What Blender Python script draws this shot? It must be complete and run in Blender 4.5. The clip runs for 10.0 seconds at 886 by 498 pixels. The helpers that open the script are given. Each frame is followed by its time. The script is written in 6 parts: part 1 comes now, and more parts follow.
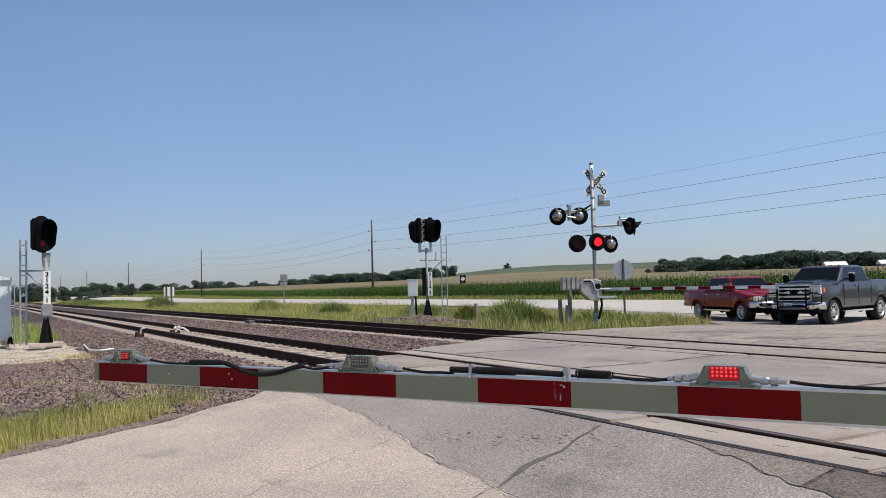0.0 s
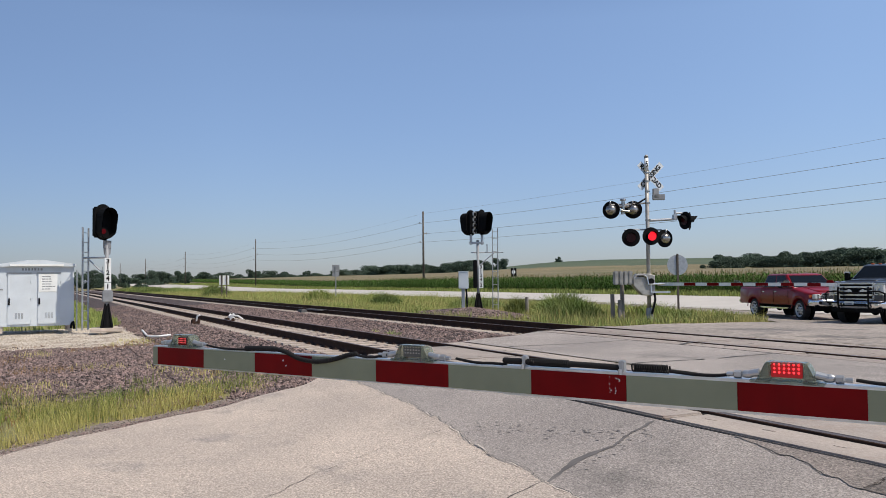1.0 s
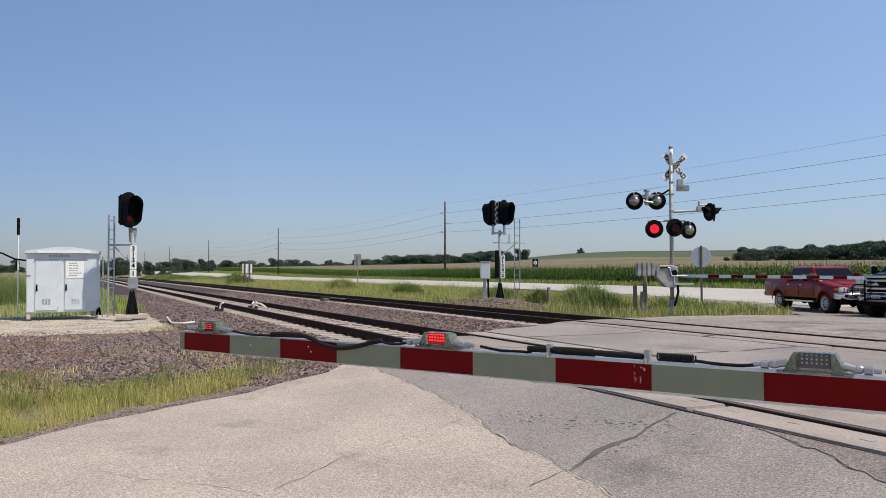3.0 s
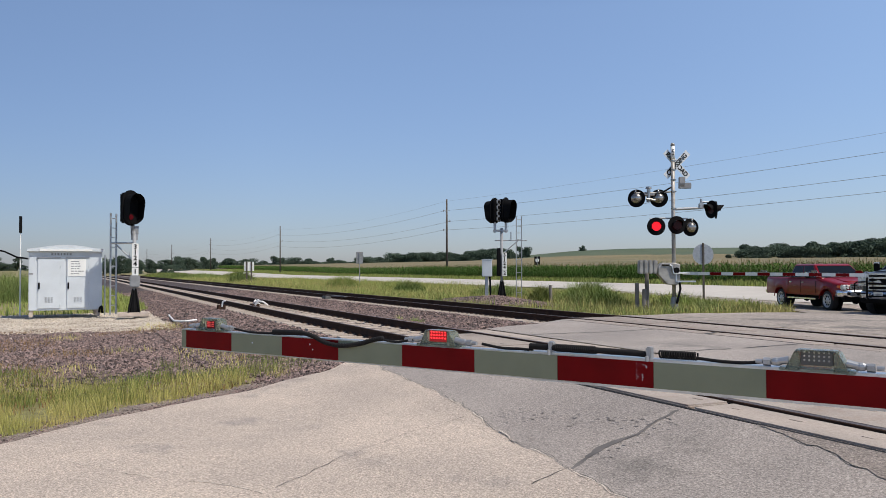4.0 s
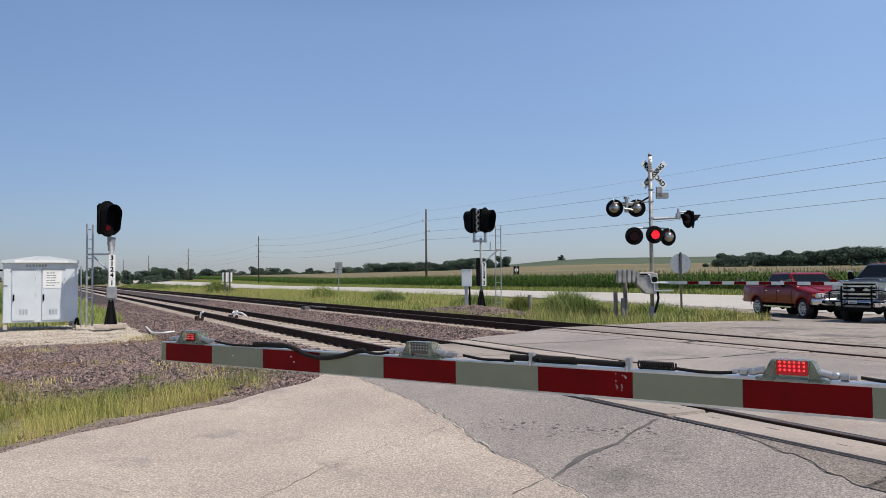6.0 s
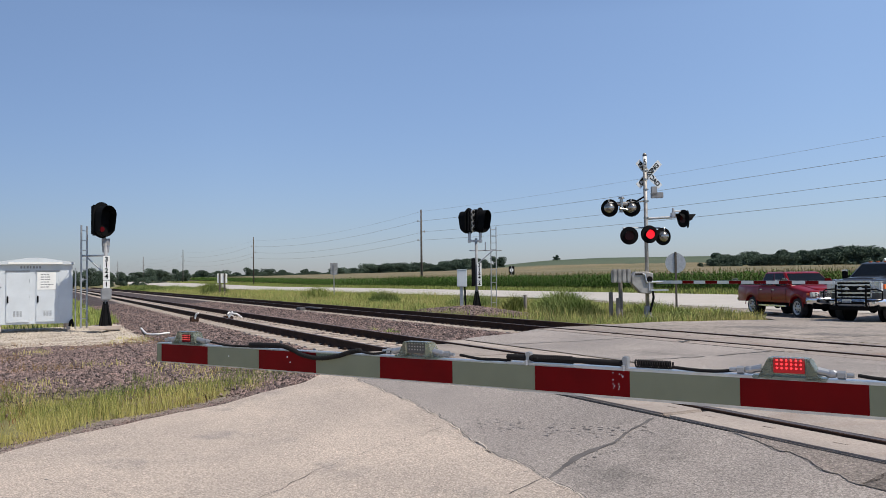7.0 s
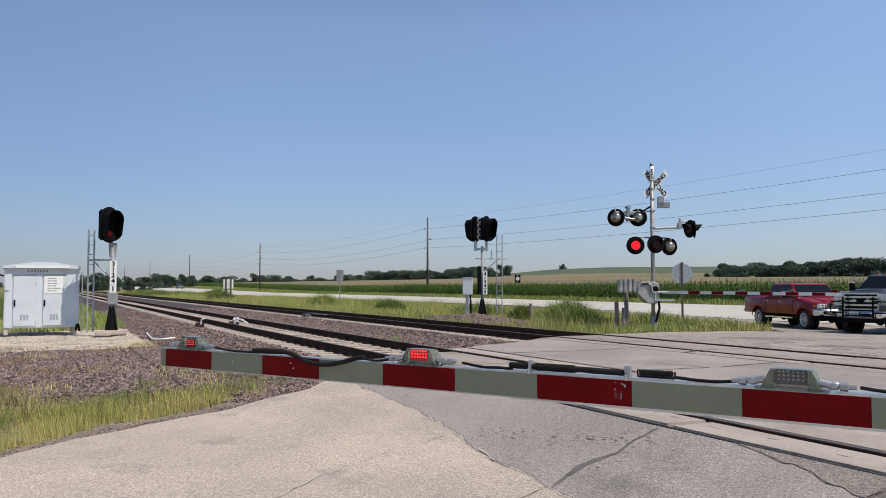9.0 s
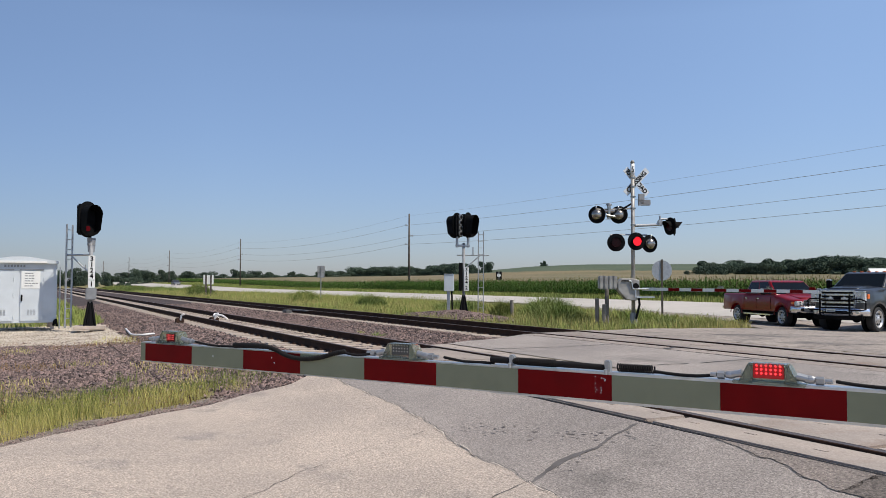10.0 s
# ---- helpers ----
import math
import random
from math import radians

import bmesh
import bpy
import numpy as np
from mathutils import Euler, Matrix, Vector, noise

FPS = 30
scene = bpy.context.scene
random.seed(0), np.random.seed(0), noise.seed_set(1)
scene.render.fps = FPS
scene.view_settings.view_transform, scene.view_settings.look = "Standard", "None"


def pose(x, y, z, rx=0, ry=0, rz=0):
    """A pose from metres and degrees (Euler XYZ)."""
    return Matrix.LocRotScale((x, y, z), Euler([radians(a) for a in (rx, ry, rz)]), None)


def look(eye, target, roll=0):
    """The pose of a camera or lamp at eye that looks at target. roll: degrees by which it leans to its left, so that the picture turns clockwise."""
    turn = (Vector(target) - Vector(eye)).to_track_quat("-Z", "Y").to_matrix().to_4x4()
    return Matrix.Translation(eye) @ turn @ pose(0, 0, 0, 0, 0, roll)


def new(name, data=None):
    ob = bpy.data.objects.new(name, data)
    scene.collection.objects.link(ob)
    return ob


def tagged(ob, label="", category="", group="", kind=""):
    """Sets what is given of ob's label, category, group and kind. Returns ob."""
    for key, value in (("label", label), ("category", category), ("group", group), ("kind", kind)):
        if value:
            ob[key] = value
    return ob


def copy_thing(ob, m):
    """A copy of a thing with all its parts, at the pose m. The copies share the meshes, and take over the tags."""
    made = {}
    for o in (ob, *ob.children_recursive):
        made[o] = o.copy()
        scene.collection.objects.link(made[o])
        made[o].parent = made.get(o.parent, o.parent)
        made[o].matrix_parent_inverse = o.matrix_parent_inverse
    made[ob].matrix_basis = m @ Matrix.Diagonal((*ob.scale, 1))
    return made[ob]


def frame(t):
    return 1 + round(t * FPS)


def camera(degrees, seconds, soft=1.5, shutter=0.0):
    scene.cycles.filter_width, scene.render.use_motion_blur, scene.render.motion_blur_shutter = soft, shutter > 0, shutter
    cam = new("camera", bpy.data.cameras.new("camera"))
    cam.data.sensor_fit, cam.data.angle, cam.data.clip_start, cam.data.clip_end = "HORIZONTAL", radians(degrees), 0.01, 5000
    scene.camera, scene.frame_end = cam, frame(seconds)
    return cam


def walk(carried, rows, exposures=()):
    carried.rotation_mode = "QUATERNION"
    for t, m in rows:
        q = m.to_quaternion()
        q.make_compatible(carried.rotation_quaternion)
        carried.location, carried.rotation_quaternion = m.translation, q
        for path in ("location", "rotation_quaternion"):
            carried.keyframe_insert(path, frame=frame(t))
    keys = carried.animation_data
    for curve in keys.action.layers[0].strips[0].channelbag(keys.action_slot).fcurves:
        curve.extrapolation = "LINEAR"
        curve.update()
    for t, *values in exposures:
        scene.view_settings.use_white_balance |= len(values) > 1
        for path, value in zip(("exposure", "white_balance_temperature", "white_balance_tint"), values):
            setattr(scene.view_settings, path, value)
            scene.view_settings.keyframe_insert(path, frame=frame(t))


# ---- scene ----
cam = camera(56.45, 10.0, soft=0.85)
PATH = [
    (0.0, pose(0.022, 0.023, 1.618, 92.67, 1.49, 60.53)),
    (0.5, pose(0.011, 0.024, 1.616, 92.28, 1.24, 63.11)),
    (1.0, pose(-0.002, 0.019, 1.608, 92.21, 0.61, 64.03)),
    (1.5, pose(0.001, 0.007, 1.602, 92.04, 0.27, 64.83)),
    (2.0, pose(-0.003, 0.009, 1.603, 91.88, 0.12, 65.27)),
    (2.5, pose(-0.000, 0.000, 1.600, 91.70, 0.10, 65.41)),
    (4.0, pose(-0.005, 0.004, 1.597, 91.38, 0.19, 65.64)),
    (4.5, pose(0.006, -0.003, 1.600, 91.55, 0.22, 65.54)),
    (5.0, pose(0.023, -0.007, 1.605, 91.79, 0.30, 65.22)),
    (5.5, pose(0.021, -0.011, 1.608, 91.98, 0.31, 64.65)),
    (7.0, pose(0.008, -0.016, 1.603, 92.08, 0.61, 63.88)),
    (7.5, pose(0.009, -0.015, 1.607, 92.22, 0.59, 64.11)),
    (8.0, pose(0.000, -0.011, 1.606, 92.47, 0.38, 64.33)),
    (8.5, pose(0.011, -0.013, 1.601, 92.64, 0.21, 64.44)),
    (9.0, pose(0.021, -0.010, 1.602, 92.63, 0.03, 64.29)),
    (9.5, pose(0.032, -0.016, 1.597, 92.86, -0.13, 63.43)),
    (10.0, pose(0.026, -0.014, 1.594, 92.39, -0.15, 63.00)),
]
walk(cam, PATH)

# ---- light ----
SUN_AZ, SUN_EL = 33.5, 56.5          # degrees from +X towards +Y, and above the horizon
world = bpy.data.worlds.new("world")
scene.world = world
world.use_nodes = True
wn = world.node_tree.nodes
sky = wn.new("ShaderNodeTexSky")
sky.sky_type, sky.sun_disc = "NISHITA", False
sky.sun_elevation, sky.sun_rotation = radians(SUN_EL), radians(90 - SUN_AZ)
sky.air_density, sky.dust_density, sky.ozone_density = 1.0, 0.35, 3.5
wn["Background"].inputs["Strength"].default_value = 0.142
# summer haze: the air near the horizon is dimmer and bluer than in a clear sky
geo_w = wn.new("ShaderNodeTexCoord")
sep_w = wn.new("ShaderNodeSeparateXYZ")
haze = wn.new("ShaderNodeValToRGB")
haze.color_ramp.elements[0].position, haze.color_ramp.elements[0].color = 0.0, (0.52, 0.555, 0.735, 1)
haze.color_ramp.elements[1].position, haze.color_ramp.elements[1].color = 0.75, (0.74, 0.70, 0.72, 1)
mid_h = haze.color_ramp.elements.new(0.30)
mid_h.color = (1.13, 1.06, 1.08, 1)
mul_w = wn.new("ShaderNodeMix")
mul_w.data_type, mul_w.blend_type = "RGBA", "MULTIPLY"
mul_w.inputs["Factor"].default_value = 1.0
wl = world.node_tree.links
wl.new(geo_w.outputs["Generated"], sep_w.inputs[0])
wl.new(sep_w.outputs["Z"], haze.inputs["Fac"])
wl.new(sky.outputs[0], mul_w.inputs["A"])
wl.new(haze.outputs["Color"], mul_w.inputs["B"])
# the haze scatters forward, so the sky brightens gently round towards the sun
dot_w = wn.new("ShaderNodeVectorMath")
dot_w.operation = "DOT_PRODUCT"
dot_w.inputs[1].default_value = (math.cos(radians(SUN_AZ)) / 2, math.sin(radians(SUN_AZ)) / 2, 0)
half_w = wn.new("ShaderNodeMath")
half_w.operation = "ADD"
half_w.inputs[1].default_value = 0.5
glow_w = wn.new("ShaderNodeValToRGB")
glow_w.color_ramp.elements[0].position, glow_w.color_ramp.elements[0].color = 0.05, (0.80, 0.81, 0.83, 1)
glow_w.color_ramp.elements[1].position, glow_w.color_ramp.elements[1].color = 0.46, (1.21, 1.20, 1.17, 1)
for at_, v_ in ((0.15, 0.98), (0.31, 1.08)):
    glow_w.color_ramp.elements.new(at_).color = (v_, v_, v_, 1)
mul_g = wn.new("ShaderNodeMix")
mul_g.data_type, mul_g.blend_type = "RGBA", "MULTIPLY"
mul_g.inputs["Factor"].default_value = 1.0
wl.new(geo_w.outputs["Generated"], dot_w.inputs[0])
wl.new(dot_w.outputs["Value"], half_w.inputs[0])
wl.new(half_w.outputs[0], glow_w.inputs["Fac"])
wl.new(mul_w.outputs["Result"], mul_g.inputs["A"])
wl.new(glow_w.outputs["Color"], mul_g.inputs["B"])
wl.new(mul_g.outputs["Result"], wn["Background"].inputs[0])
sun = new("sun", bpy.data.lights.new("sun", "SUN"))
sun.data.energy, sun.data.angle, sun.data.color = 5.0, radians(0.55), (1.0, 0.925, 0.82)
sd = Vector((math.cos(radians(SUN_EL)) * math.cos(radians(SUN_AZ)), math.cos(radians(SUN_EL)) * math.sin(radians(SUN_AZ)), math.sin(radians(SUN_EL))))
sun.matrix_world = look(sd * 50, (0, 0, 0))
scene.view_settings.exposure = -0.17

# ---- materials ----
def material(name, col, rough=0.6, metal=0.0, var=0.15, scale=4.0, col2=None, fine=0.0, fscale=120.0, bump=0.0, bscale=80.0, spec=0.5, emit=0.0, obj=0.0, stain=None, stain_scale=1.0, stain_at=0.62, grit=0.0, gscale=20.0, spots=(), isl=None):
    """A procedural surface: a base colour that drifts at one scale, grain at another, relief, and stains of another colour."""
    m = bpy.data.materials.new(name)
    m.use_nodes = True
    nt = m.node_tree
    b = nt.nodes["Principled BSDF"]
    b.inputs["Roughness"].default_value, b.inputs["Metallic"].default_value = rough, metal
    b.inputs["Specular IOR Level"].default_value = spec
    co = nt.nodes.new("ShaderNodeTexCoord")
    big = nt.nodes.new("ShaderNodeTexNoise")
    big.inputs["Scale"].default_value, big.inputs["Detail"].default_value = scale, 6
    nt.links.new(co.outputs["Object"], big.inputs["Vector"])
    ramp = nt.nodes.new("ShaderNodeValToRGB")
    glow = col
    if emit:
        col = tuple(c * 0.1 for c in col)
    c2 = col2 or tuple(c * (1 - var) for c in col)
    c1 = col if col2 else tuple(min(1, c * (1 + var)) for c in col)
    ramp.color_ramp.elements[0].position, ramp.color_ramp.elements[1].position = 0.35, 0.65
    ramp.color_ramp.elements[0].color, ramp.color_ramp.elements[1].color = (*c1, 1), (*c2, 1)
    nt.links.new(big.outputs["Fac"], ramp.inputs["Fac"])
    out = ramp.outputs["Color"]

    def mixed(fac, colour, mode="MIX", value=None):
        nonlocal out
        mix = nt.nodes.new("ShaderNodeMix")
        mix.data_type, mix.blend_type = "RGBA", mode
        if value is not None:
            mix.inputs["Factor"].default_value = value
        else:
            nt.links.new(fac, mix.inputs["Factor"])
        nt.links.new(out, mix.inputs["A"])
        if isinstance(colour, tuple):
            mix.inputs["B"].default_value = (*colour, 1)
        else:
            nt.links.new(colour, mix.inputs["B"])
        out = mix.outputs["Result"]
    if isl:
        gi = nt.nodes.new("ShaderNodeNewGeometry")
        ir = nt.nodes.new("ShaderNodeMapRange")
        ir.inputs["To Min"].default_value, ir.inputs["To Max"].default_value = isl
        nt.links.new(gi.outputs["Random Per Island"], ir.inputs["Value"])
        mixed(None, ir.outputs["Result"], "MULTIPLY", 1.0)
    for s_col, s_scale, s_at in ([(stain, stain_scale, stain_at)] if stain else []) + list(spots):
        st = nt.nodes.new("ShaderNodeTexNoise")
        st.inputs["Scale"].default_value, st.inputs["Detail"].default_value, st.inputs["Roughness"].default_value = s_scale, 8, 0.65
        nt.links.new(co.outputs["Object"], st.inputs["Vector"])
        sr = nt.nodes.new("ShaderNodeMapRange")
        sr.inputs["From Min"].default_value, sr.inputs["From Max"].default_value = s_at, s_at + 0.12
        nt.links.new(st.outputs["Fac"], sr.inputs["Value"])
        mixed(sr.outputs["Result"], s_col)
    if fine:
        fn = nt.nodes.new("ShaderNodeTexNoise")
        fn.inputs["Scale"].default_value, fn.inputs["Detail"].default_value, fn.inputs["Roughness"].default_value = fscale, 3, 0.7
        nt.links.new(co.outputs["Object"], fn.inputs["Vector"])
        fr = nt.nodes.new("ShaderNodeMapRange")
        fr.inputs["From Min"].default_value, fr.inputs["From Max"].default_value = 0.3, 0.7
        fr.inputs["To Min"].default_value, fr.inputs["To Max"].default_value = 1 - fine, 1 + fine
        nt.links.new(fn.outputs["Fac"], fr.inputs["Value"])
        mixed(None, fr.outputs["Result"], "MULTIPLY", 1.0)
    if grit:
        gn = nt.nodes.new("ShaderNodeTexVoronoi")
        gn.inputs["Scale"].default_value = gscale
        nt.links.new(co.outputs["Object"], gn.inputs["Vector"])
        gs = nt.nodes.new("ShaderNodeSeparateColor")
        nt.links.new(gn.outputs["Color"], gs.inputs[0])
        gr_ = nt.nodes.new("ShaderNodeMapRange")
        gr_.inputs["To Min"].default_value, gr_.inputs["To Max"].default_value = 1 - grit, 1 + grit
        nt.links.new(gs.outputs[0], gr_.inputs["Value"])
        mixed(None, gr_.outputs["Result"], "MULTIPLY", 1.0)
    if obj:
        inf = nt.nodes.new("ShaderNodeObjectInfo")
        geo = nt.nodes.new("ShaderNodeNewGeometry")
        ad = nt.nodes.new("ShaderNodeMath")
        ad.operation = "ADD"
        nt.links.new(inf.outputs["Random"], ad.inputs[0])
        nt.links.new(geo.outputs["Random Per Island"], ad.inputs[1])
        orr = nt.nodes.new("ShaderNodeMapRange")
        orr.inputs["From Max"].default_value = 2.0
        orr.inputs["To Min"].default_value, orr.inputs["To Max"].default_value = 1 - obj, 1 + obj
        nt.links.new(ad.outputs[0], orr.inputs["Value"])
        mixed(None, orr.outputs["Result"], "MULTIPLY", 1.0)
    nt.links.new(out, b.inputs["Base Color"])
    if bump:
        bn = nt.nodes.new("ShaderNodeTexNoise")
        bn.inputs["Scale"].default_value, bn.inputs["Detail"].default_value = bscale, 5
        nt.links.new(co.outputs["Object"], bn.inputs["Vector"])
        bp = nt.nodes.new("ShaderNodeBump")
        bp.inputs["Strength"].default_value, bp.inputs["Distance"].default_value = 0.6, bump
        nt.links.new(bn.outputs["Fac"], bp.inputs["Height"])
        nt.links.new(bp.outputs["Normal"], b.inputs["Normal"])
    if emit:
        b.inputs["Emission Color"].default_value, b.inputs["Emission Strength"].default_value = (*glow, 1), emit
    return m


GRASS_SOIL = material("grassy_soil", (0.17, 0.16, 0.06), 0.95, col2=(0.23, 0.19, 0.09), scale=0.5, fine=0.35, fscale=9, bump=0.03, bscale=14)
APRON = material("exposed_aggregate_concrete", (0.485, 0.402, 0.328), 0.9, col2=(0.375, 0.315, 0.263), scale=0.55, fine=0.44, fscale=60, grit=0.28, gscale=100, bump=0.016, bscale=38, stain=(0.30, 0.26, 0.225), stain_scale=0.8, stain_at=0.56, spots=(((0.62, 0.54, 0.44), 11.0, 0.63), ((0.17, 0.14, 0.115), 17.0, 0.645)))
ASPHALT = material("worn_grey_asphalt", (0.328, 0.287, 0.254), 0.9, col2=(0.252, 0.222, 0.199), scale=0.7, fine=0.44, fscale=62, grit=0.28, gscale=95, bump=0.012, bscale=50, stain=(0.18, 0.16, 0.143), stain_scale=0.9, stain_at=0.58, spots=(((0.42, 0.37, 0.32), 16.0, 0.65), ((0.10, 0.09, 0.08), 19.0, 0.65)))
FARCONC = material("dusty_road_concrete", (0.345, 0.292, 0.244), 0.9, col2=(0.24, 0.207, 0.178), scale=0.3, fine=0.4, fscale=7, bump=0.004, stain=(0.14, 0.124, 0.11), stain_scale=0.45, stain_at=0.55)
HIGHWAY = material("pale_highway_concrete", (0.46, 0.425, 0.375), 0.9, var=0.07, scale=0.15, fine=0.06, fscale=3)
BALLAST = material("ballast_bed", (0.075, 0.053, 0.047), 0.95, col2=(0.045, 0.033, 0.03), scale=1.2, fine=0.6, fscale=22, bump=0.05, bscale=24)
STONE = material("crushed_stone", (0.158, 0.108, 0.092), 0.85, col2=(0.098, 0.072, 0.066), scale=3, isl=(0.25, 2.3))
TIECON = material("tie_concrete", (0.55, 0.46, 0.38), 0.9, col2=(0.42, 0.35, 0.29), scale=3, fine=0.15, fscale=60, obj=0.12)
RAILSTEEL = material("rusty_rail_side", (0.042, 0.024, 0.017), 0.9, col2=(0.068, 0.036, 0.023), scale=5, fine=0.25, fscale=60, spec=0.2)
RAILTOP = material("worn_rail_head", (0.15, 0.115, 0.095), 0.5, metal=0.6, var=0.2, scale=3, spec=0.3)
PANEL = material("crossing_panel_concrete", (0.33, 0.277, 0.232), 0.85, col2=(0.25, 0.213, 0.182), scale=0.9, fine=0.2, fscale=50, bump=0.004, stain=(0.22, 0.165, 0.13), stain_scale=1.1, stain_at=0.57, spots=(((0.16, 0.13, 0.11), 9.0, 0.68),), obj=0.35)
DUSTPANEL = material("stained_panel_concrete", (0.30, 0.252, 0.213), 0.9, col2=(0.22, 0.187, 0.16), scale=0.5, fine=0.25, fscale=20, bump=0.004, stain=(0.25, 0.165, 0.115), stain_scale=0.5, stain_at=0.56, obj=0.25)
PATCH = material("crumbling_dark_asphalt", (0.105, 0.088, 0.075), 0.95, col2=(0.16, 0.135, 0.115), scale=2.5, fine=0.4, fscale=60, grit=0.4, gscale=70, bump=0.02, bscale=45, spots=(((0.40, 0.35, 0.30), 22.0, 0.66),))
PATCHOLD = material("coarse_worn_asphalt", (0.255, 0.215, 0.185), 0.95, col2=(0.19, 0.162, 0.14), scale=2.0, fine=0.35, fscale=60, grit=0.35, gscale=80, bump=0.018, bscale=45, spots=(((0.42, 0.37, 0.32), 22.0, 0.66),))
SHOULDER = material("fine_shoulder_gravel", (0.24, 0.195, 0.16), 0.95, col2=(0.165, 0.132, 0.11), scale=2.5, fine=0.5, fscale=40, grit=0.4, gscale=55, bump=0.02, bscale=50)
RUBBER = material("black_rubber", (0.014, 0.013, 0.013), 0.8, var=0.2, spec=0.2)
GALV = material("galvanised_steel", (0.42, 0.43, 0.44), 0.45, metal=0.7, var=0.12, scale=9)
ALU = material("aluminium", (0.62, 0.64, 0.66), 0.35, metal=0.85, var=0.08, scale=14)
REDTAPE = material("red_reflective_sheeting", (0.155, 0.001, 0.002), 0.6, spec=0.12, var=0.12, scale=7, fine=0.08, fscale=300)
# white sheeting with the grey-green of its shaded face put into the colour
WHITETAPE = material("shade_toned_white_sheeting", (0.235, 0.25, 0.168), 0.6, spec=0.2, var=0.05, scale=7, fine=0.05, fscale=300)
BLACK = material("matt_black_paint", (0.006, 0.006, 0.0065), 0.75, var=0.2, spec=0.1)
WHITEPAINT = material("white_paint", (0.78, 0.78, 0.74), 0.5, var=0.05, scale=3, fine=0.04, fscale=40)
CASEPAINT = material("pale_silver_paint", (0.57, 0.61, 0.63), 0.5, var=0.05, scale=2, fine=0.03, fscale=30)
MASTMET = material("weathered_galvanised_pole", (0.34, 0.325, 0.30), 0.55, metal=0.4, var=0.25, scale=4)
GREYPAINT = material("grey_paint", (0.25, 0.255, 0.26), 0.6, var=0.15, scale=3)
WOODPOST = material("bleached_post_wood", (0.24, 0.215, 0.185), 0.9, col2=(0.16, 0.14, 0.12), scale=3, fine=0.2, fscale=30)
WOODPOLE = material("weathered_pole_wood", (0.06, 0.05, 0.043), 0.9, col2=(0.11, 0.092, 0.075), scale=2, fine=0.2, fscale=30)

# ---- mesh helpers ----
def xf(bm, verts, m):
    bmesh.ops.transform(bm, matrix=m, verts=verts)


def box(bm, sx, sy, sz, m=Matrix(), bevel=0.0):
    """A box of that size about its centre, bevelled, at m."""
    made = bmesh.ops.create_cube(bm, size=1.0, matrix=Matrix.Diagonal((sx, sy, sz, 1)))["verts"]
    if bevel:
        edges = list({e for v in made for e in v.link_edges})
        made = list({v for f in bmesh.ops.bevel(bm, geom=edges, offset=bevel, segments=2, affect="EDGES", clamp_overlap=True)["faces"] for v in f.verts} | {v for v in made if v.is_valid})
    xf(bm, made, m)


def tube(bm, a, b, r0, r1=None, seg=12, caps=True):
    """A round bar from a to b, tapering from r0 to r1."""
    a, b = Vector(a), Vector(b)
    d = b - a
    turn = d.to_track_quat("Z", "Y").to_matrix().to_4x4()
    bmesh.ops.create_cone(bm, cap_ends=caps, segments=seg, radius1=r0, radius2=r0 if r1 is None else r1, depth=d.length, matrix=Matrix.Translation((a + b) / 2) @ turn)


def pipe(bm, pts, r, seg=8):
    for a, b in zip(pts, pts[1:]):
        tube(bm, a, b, r, seg=seg)
    for p in pts[1:-1]:
        bmesh.ops.create_icosphere(bm, subdivisions=1, radius=r * 1.02, matrix=Matrix.Translation(p))


def loft(bm, rings, close_ends=True):
    """Skin a run of rings of equal count."""
    vs = [[bm.verts.new(p) for p in ring] for ring in rings]
    n = len(vs[0])
    for a, b in zip(vs, vs[1:]):
        for i in range(n):
            bm.faces.new((a[i], a[(i + 1) % n], b[(i + 1) % n], b[i]))
    if close_ends:
        bm.faces.new(vs[0][::-1])
        bm.faces.new(vs[-1])


def prism(bm, outline, depth, m=Matrix()):
    """An outline in the XY plane, pulled up by depth."""
    lo = [bm.verts.new(m @ Vector((x, y, 0))) for x, y in outline]
    hi = [bm.verts.new(m @ Vector((x, y, depth))) for x, y in outline]
    n = len(outline)
    bm.faces.new(lo[::-1])
    bm.faces.new(hi)
    for i in range(n):
        bm.faces.new((lo[i], lo[(i + 1) % n], hi[(i + 1) % n], hi[i]))


def part(name, bm, mat, parent=None, label="", smooth=False, m=None):
    """Link a bmesh as one mesh object, under a thing or a part."""
    bmesh.ops.recalc_face_normals(bm, faces=bm.faces)
    me = bpy.data.meshes.new(name)
    bm.to_mesh(me)
    bm.free()
    for mt in (mat if isinstance(mat, (list, tuple)) else [mat]):
        me.materials.append(mt)
    if smooth:
        for p in me.polygons:
            p.use_smooth = True
    ob = new(name, me)
    if parent:
        ob.parent = parent
    if m is not None:
        ob.matrix_basis = m
    if label:
        ob["label"] = label
    return ob


def raw(name, verts, faces, mat, parent=None, smooth=False):
    me = bpy.data.meshes.new(name)
    me.from_pydata([tuple(v) for v in verts], [], [tuple(f) for f in faces])
    for mt in (mat if isinstance(mat, (list, tuple)) else [mat]):
        me.materials.append(mt)
    if smooth:
        me.polygons.foreach_set("use_smooth", [True] * len(me.polygons))
    ob = new(name, me)
    if parent:
        ob.parent = parent
    return ob


def softened(ob, w=0.035):
    md = ob.modifiers.new("edges", "BEVEL")
    md.width, md.segments, md.limit_method, md.angle_limit = w, 3, "ANGLE", radians(25)


def thing(name, m, label, category, group=""):
    ob = new(name)
    ob.empty_display_size = 0.2
    ob.matrix_basis = m
    return tagged(ob, label, category, group)


def B():
    return bmesh.new()


